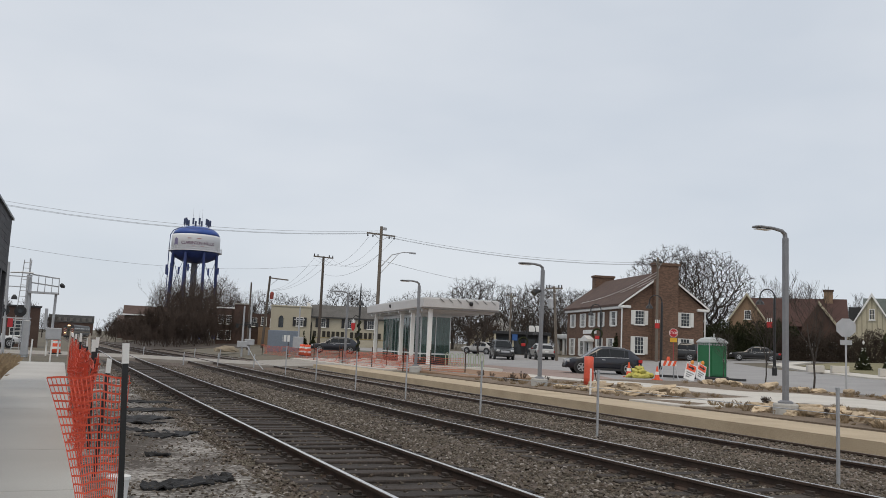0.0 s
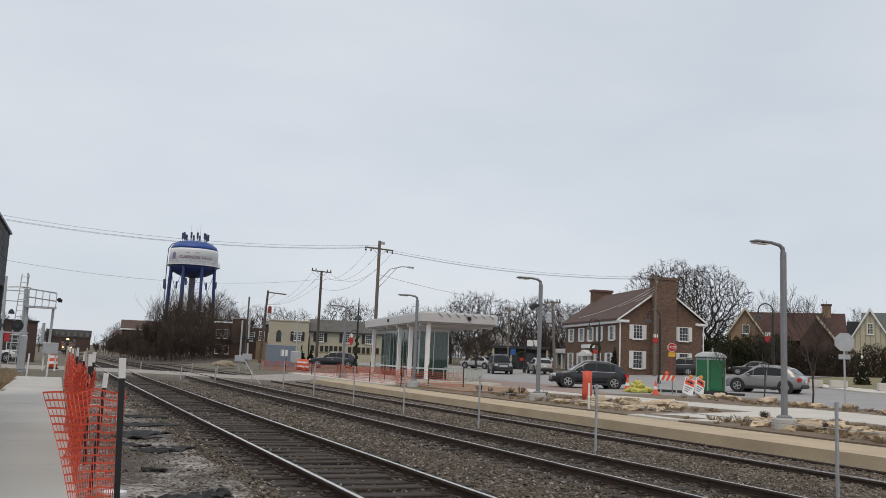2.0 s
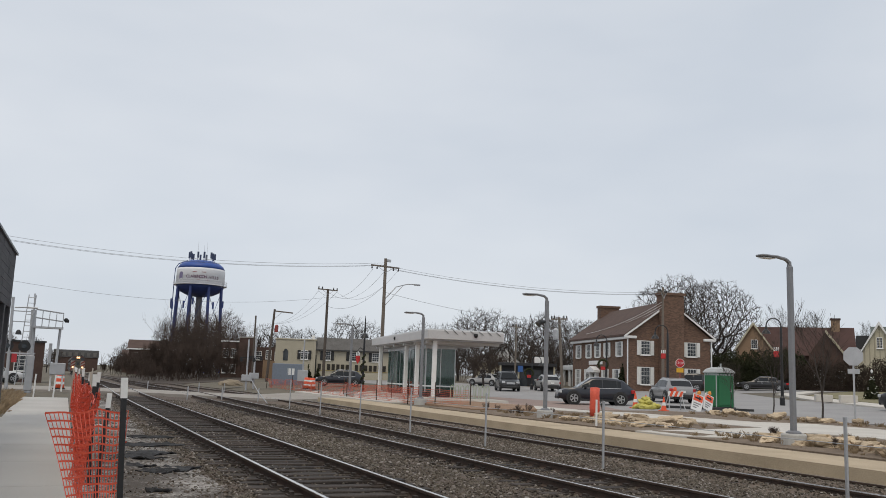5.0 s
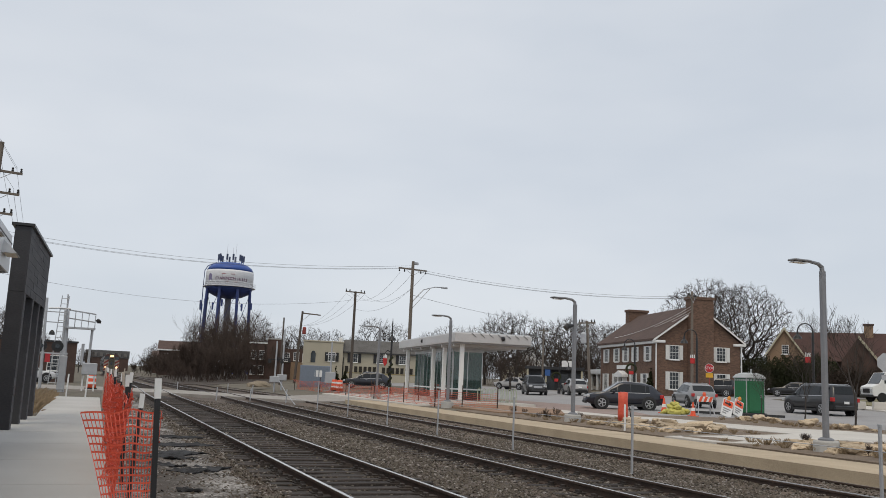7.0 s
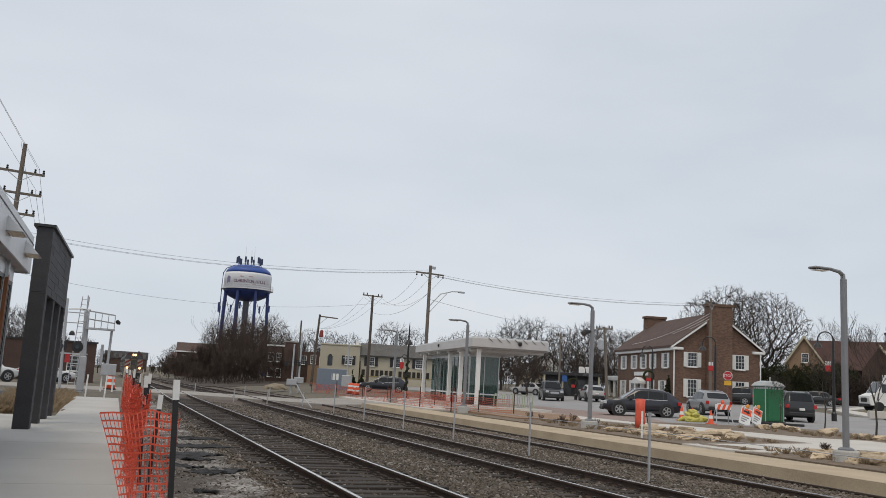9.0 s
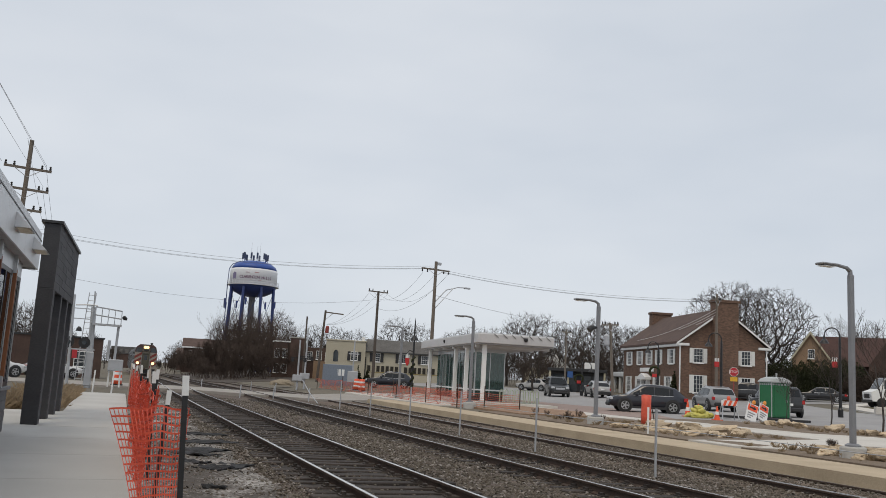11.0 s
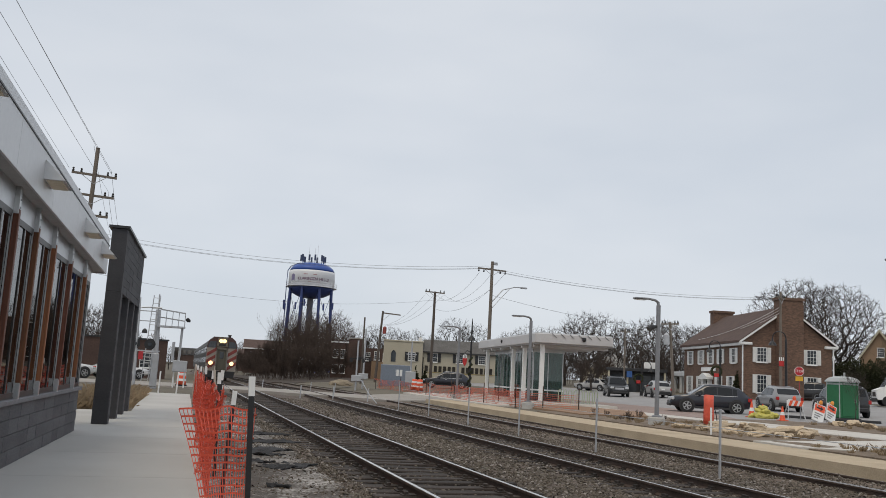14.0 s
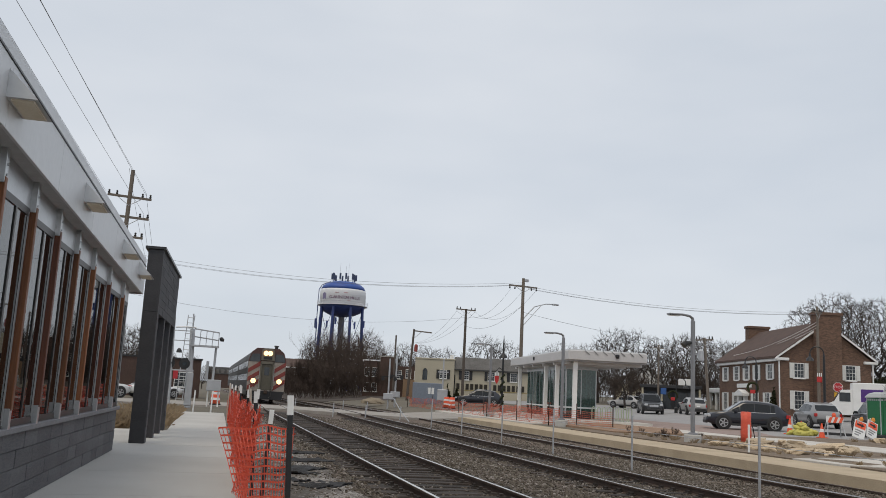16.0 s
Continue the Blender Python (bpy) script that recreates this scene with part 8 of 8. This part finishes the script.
def works_fence():
    t = thing("works_fence", "sagging orange plastic works fence on steel stakes around the shelter", "fence")
    runs = (((18.4, 80), (18.2, 70), (18.1, 62), (18.0, 55), (17.9, 49), (17.9, 44)), ((17.9, 44), (18.9, 42.6), (20.4, 41.4)), ((19.4, 60), (20.0, 52), (19.9, 47)))
    for k, run in enumerate(runs):
        netting("netting", "", run, 0.08, 0.92, 0.1, 0.1, 0.008, 20 + k, 0.15, 0.35, t).data.materials[0] = M_net_pale
        for x, y in run:
            part("stake", bm_tube((x, y, gz(x, y) - 0.1), (x, y, 1.25), 0.03, n=6), M_rust, t)
    for az, d in ((15.5, 78), (15.85, 75)):
        x, y, _ = polar(az, d)
        drum_parts(thing("traffic_drum", "orange and white striped traffic drum by the works fence", "traffic drum", (x, y, gz(x, y) + 0.06), group="traffic drums"))
    x, y, _ = polar(14.25, 96)
    c = thing("steel_container", "blue-grey steel site container", "container", (x, y, gz(x, y)), -14)
    part("body", bm_box(-1.7, 1.7, 0, 2.4, -0.1, 2.3, 0.03), mat("container_grey", (0.22, 0.26, 0.32), (0.17, 0.2, 0.25)), c)
    part("placard", bm_box(-0.1, 0.7, -0.03, 0.0, 1.1, 1.8), M_white, c)
    for i in range(9):
        part("rib", bm_box(-1.6 + i * 0.38, -1.5 + i * 0.38, -0.05, 0.0, 0, 2.2), mat("container_grey", (0.22, 0.26, 0.32)), c)
    x, y, _ = polar(15.2, 84)
    c = thing("signal_cabinet", "grey railway signal cabinet on a post", "cabinet", (x, y, gz(x, y)), -15)
    part("box", bm_box(-0.5, 0.5, -0.3, 0.3, 0.6, 1.7, 0.04), M_galv, c)
    part("post", bm_tube((0, 0, -0.1), (0, 0, 4.6), 0.07, n=8), M_galv, c)
    part("arm", bm_box(-0.5, 0.5, -0.03, 0.03, 3.3, 3.4), M_galv, c)
    for az, d, h in ((11.65, 80, 4.6), (12.1, 82, 5.6)):
        x, y, _ = polar(az, d)
        g = thing("crossing_signal", "grey level crossing signal with boxes and crossarm", "crossing signal", (x, y, gz(x, y)), -12)
        part("post", bm_tube((0, 0, -0.1), (0, 0, h), 0.09, 0.07, 8), M_galv, g)
        part("box", bm_box(-0.45, 0.45, -0.25, 0.25, 0.9, 1.45, 0.03), M_galv, g)
        part("arm", bm_box(-0.7, 0.7, -0.04, 0.04, 2.9, 3.0), M_black, g)
        part("lamp", bm_path([(-0.55, -0.12, 2.75), (-0.55, -0.02, 2.75)], [0.16, 0.16], 12), M_black, g)
        part("lamp", bm_path([(0.55, -0.12, 2.75), (0.55, -0.02, 2.75)], [0.16, 0.16], 12), M_black, g)
    x, y, _ = polar(10.7, 88)
    o = bmesh.new()
    bmesh.ops.create_icosphere(o, subdivisions=3, radius=1)
    for v in o.verts:
        v.co = Vector((v.co.x * 1.2, v.co.y * 0.9, max(-0.1, v.co.z * 0.5))) * (1 + 0.2 * noise.noise(v.co * 2))
    tagged(part("earth_heap", o, mat("sandy_heap", (0.30, 0.25, 0.18), (0.2, 0.165, 0.12), 0.95, bump=0.6)), "heap of sandy earth beside the crossing", "heap").location = (x, y, 0.1)
    for i, (x, y) in enumerate(((6.6, 66.5), (7.4, 52), (10.2, 66.3), (12.0, 66.0), (9.4, 52.2), (11.5, 52.0))):
        b = thing("white_bollard", "slim white marker post beside the level crossing", "bollard", (x, y, -0.3), group="white marker posts")
        part("post", bm_tube((0, 0, 0), (0.02, 0, 0.8), 0.035, n=8), M_galv, b)
    f = thing("fallen_rail", "bent pale pipe rail beside the crossing", "pipe", (10.6, 50.0, -0.3))
    part("pipe", bm_path([(0, 0, 1.3), (0.3, -0.8, 0.6), (0.6, -1.8, 0.05)], [0.024] * 3, 6), M_galv, f)


works_fence()
motions()
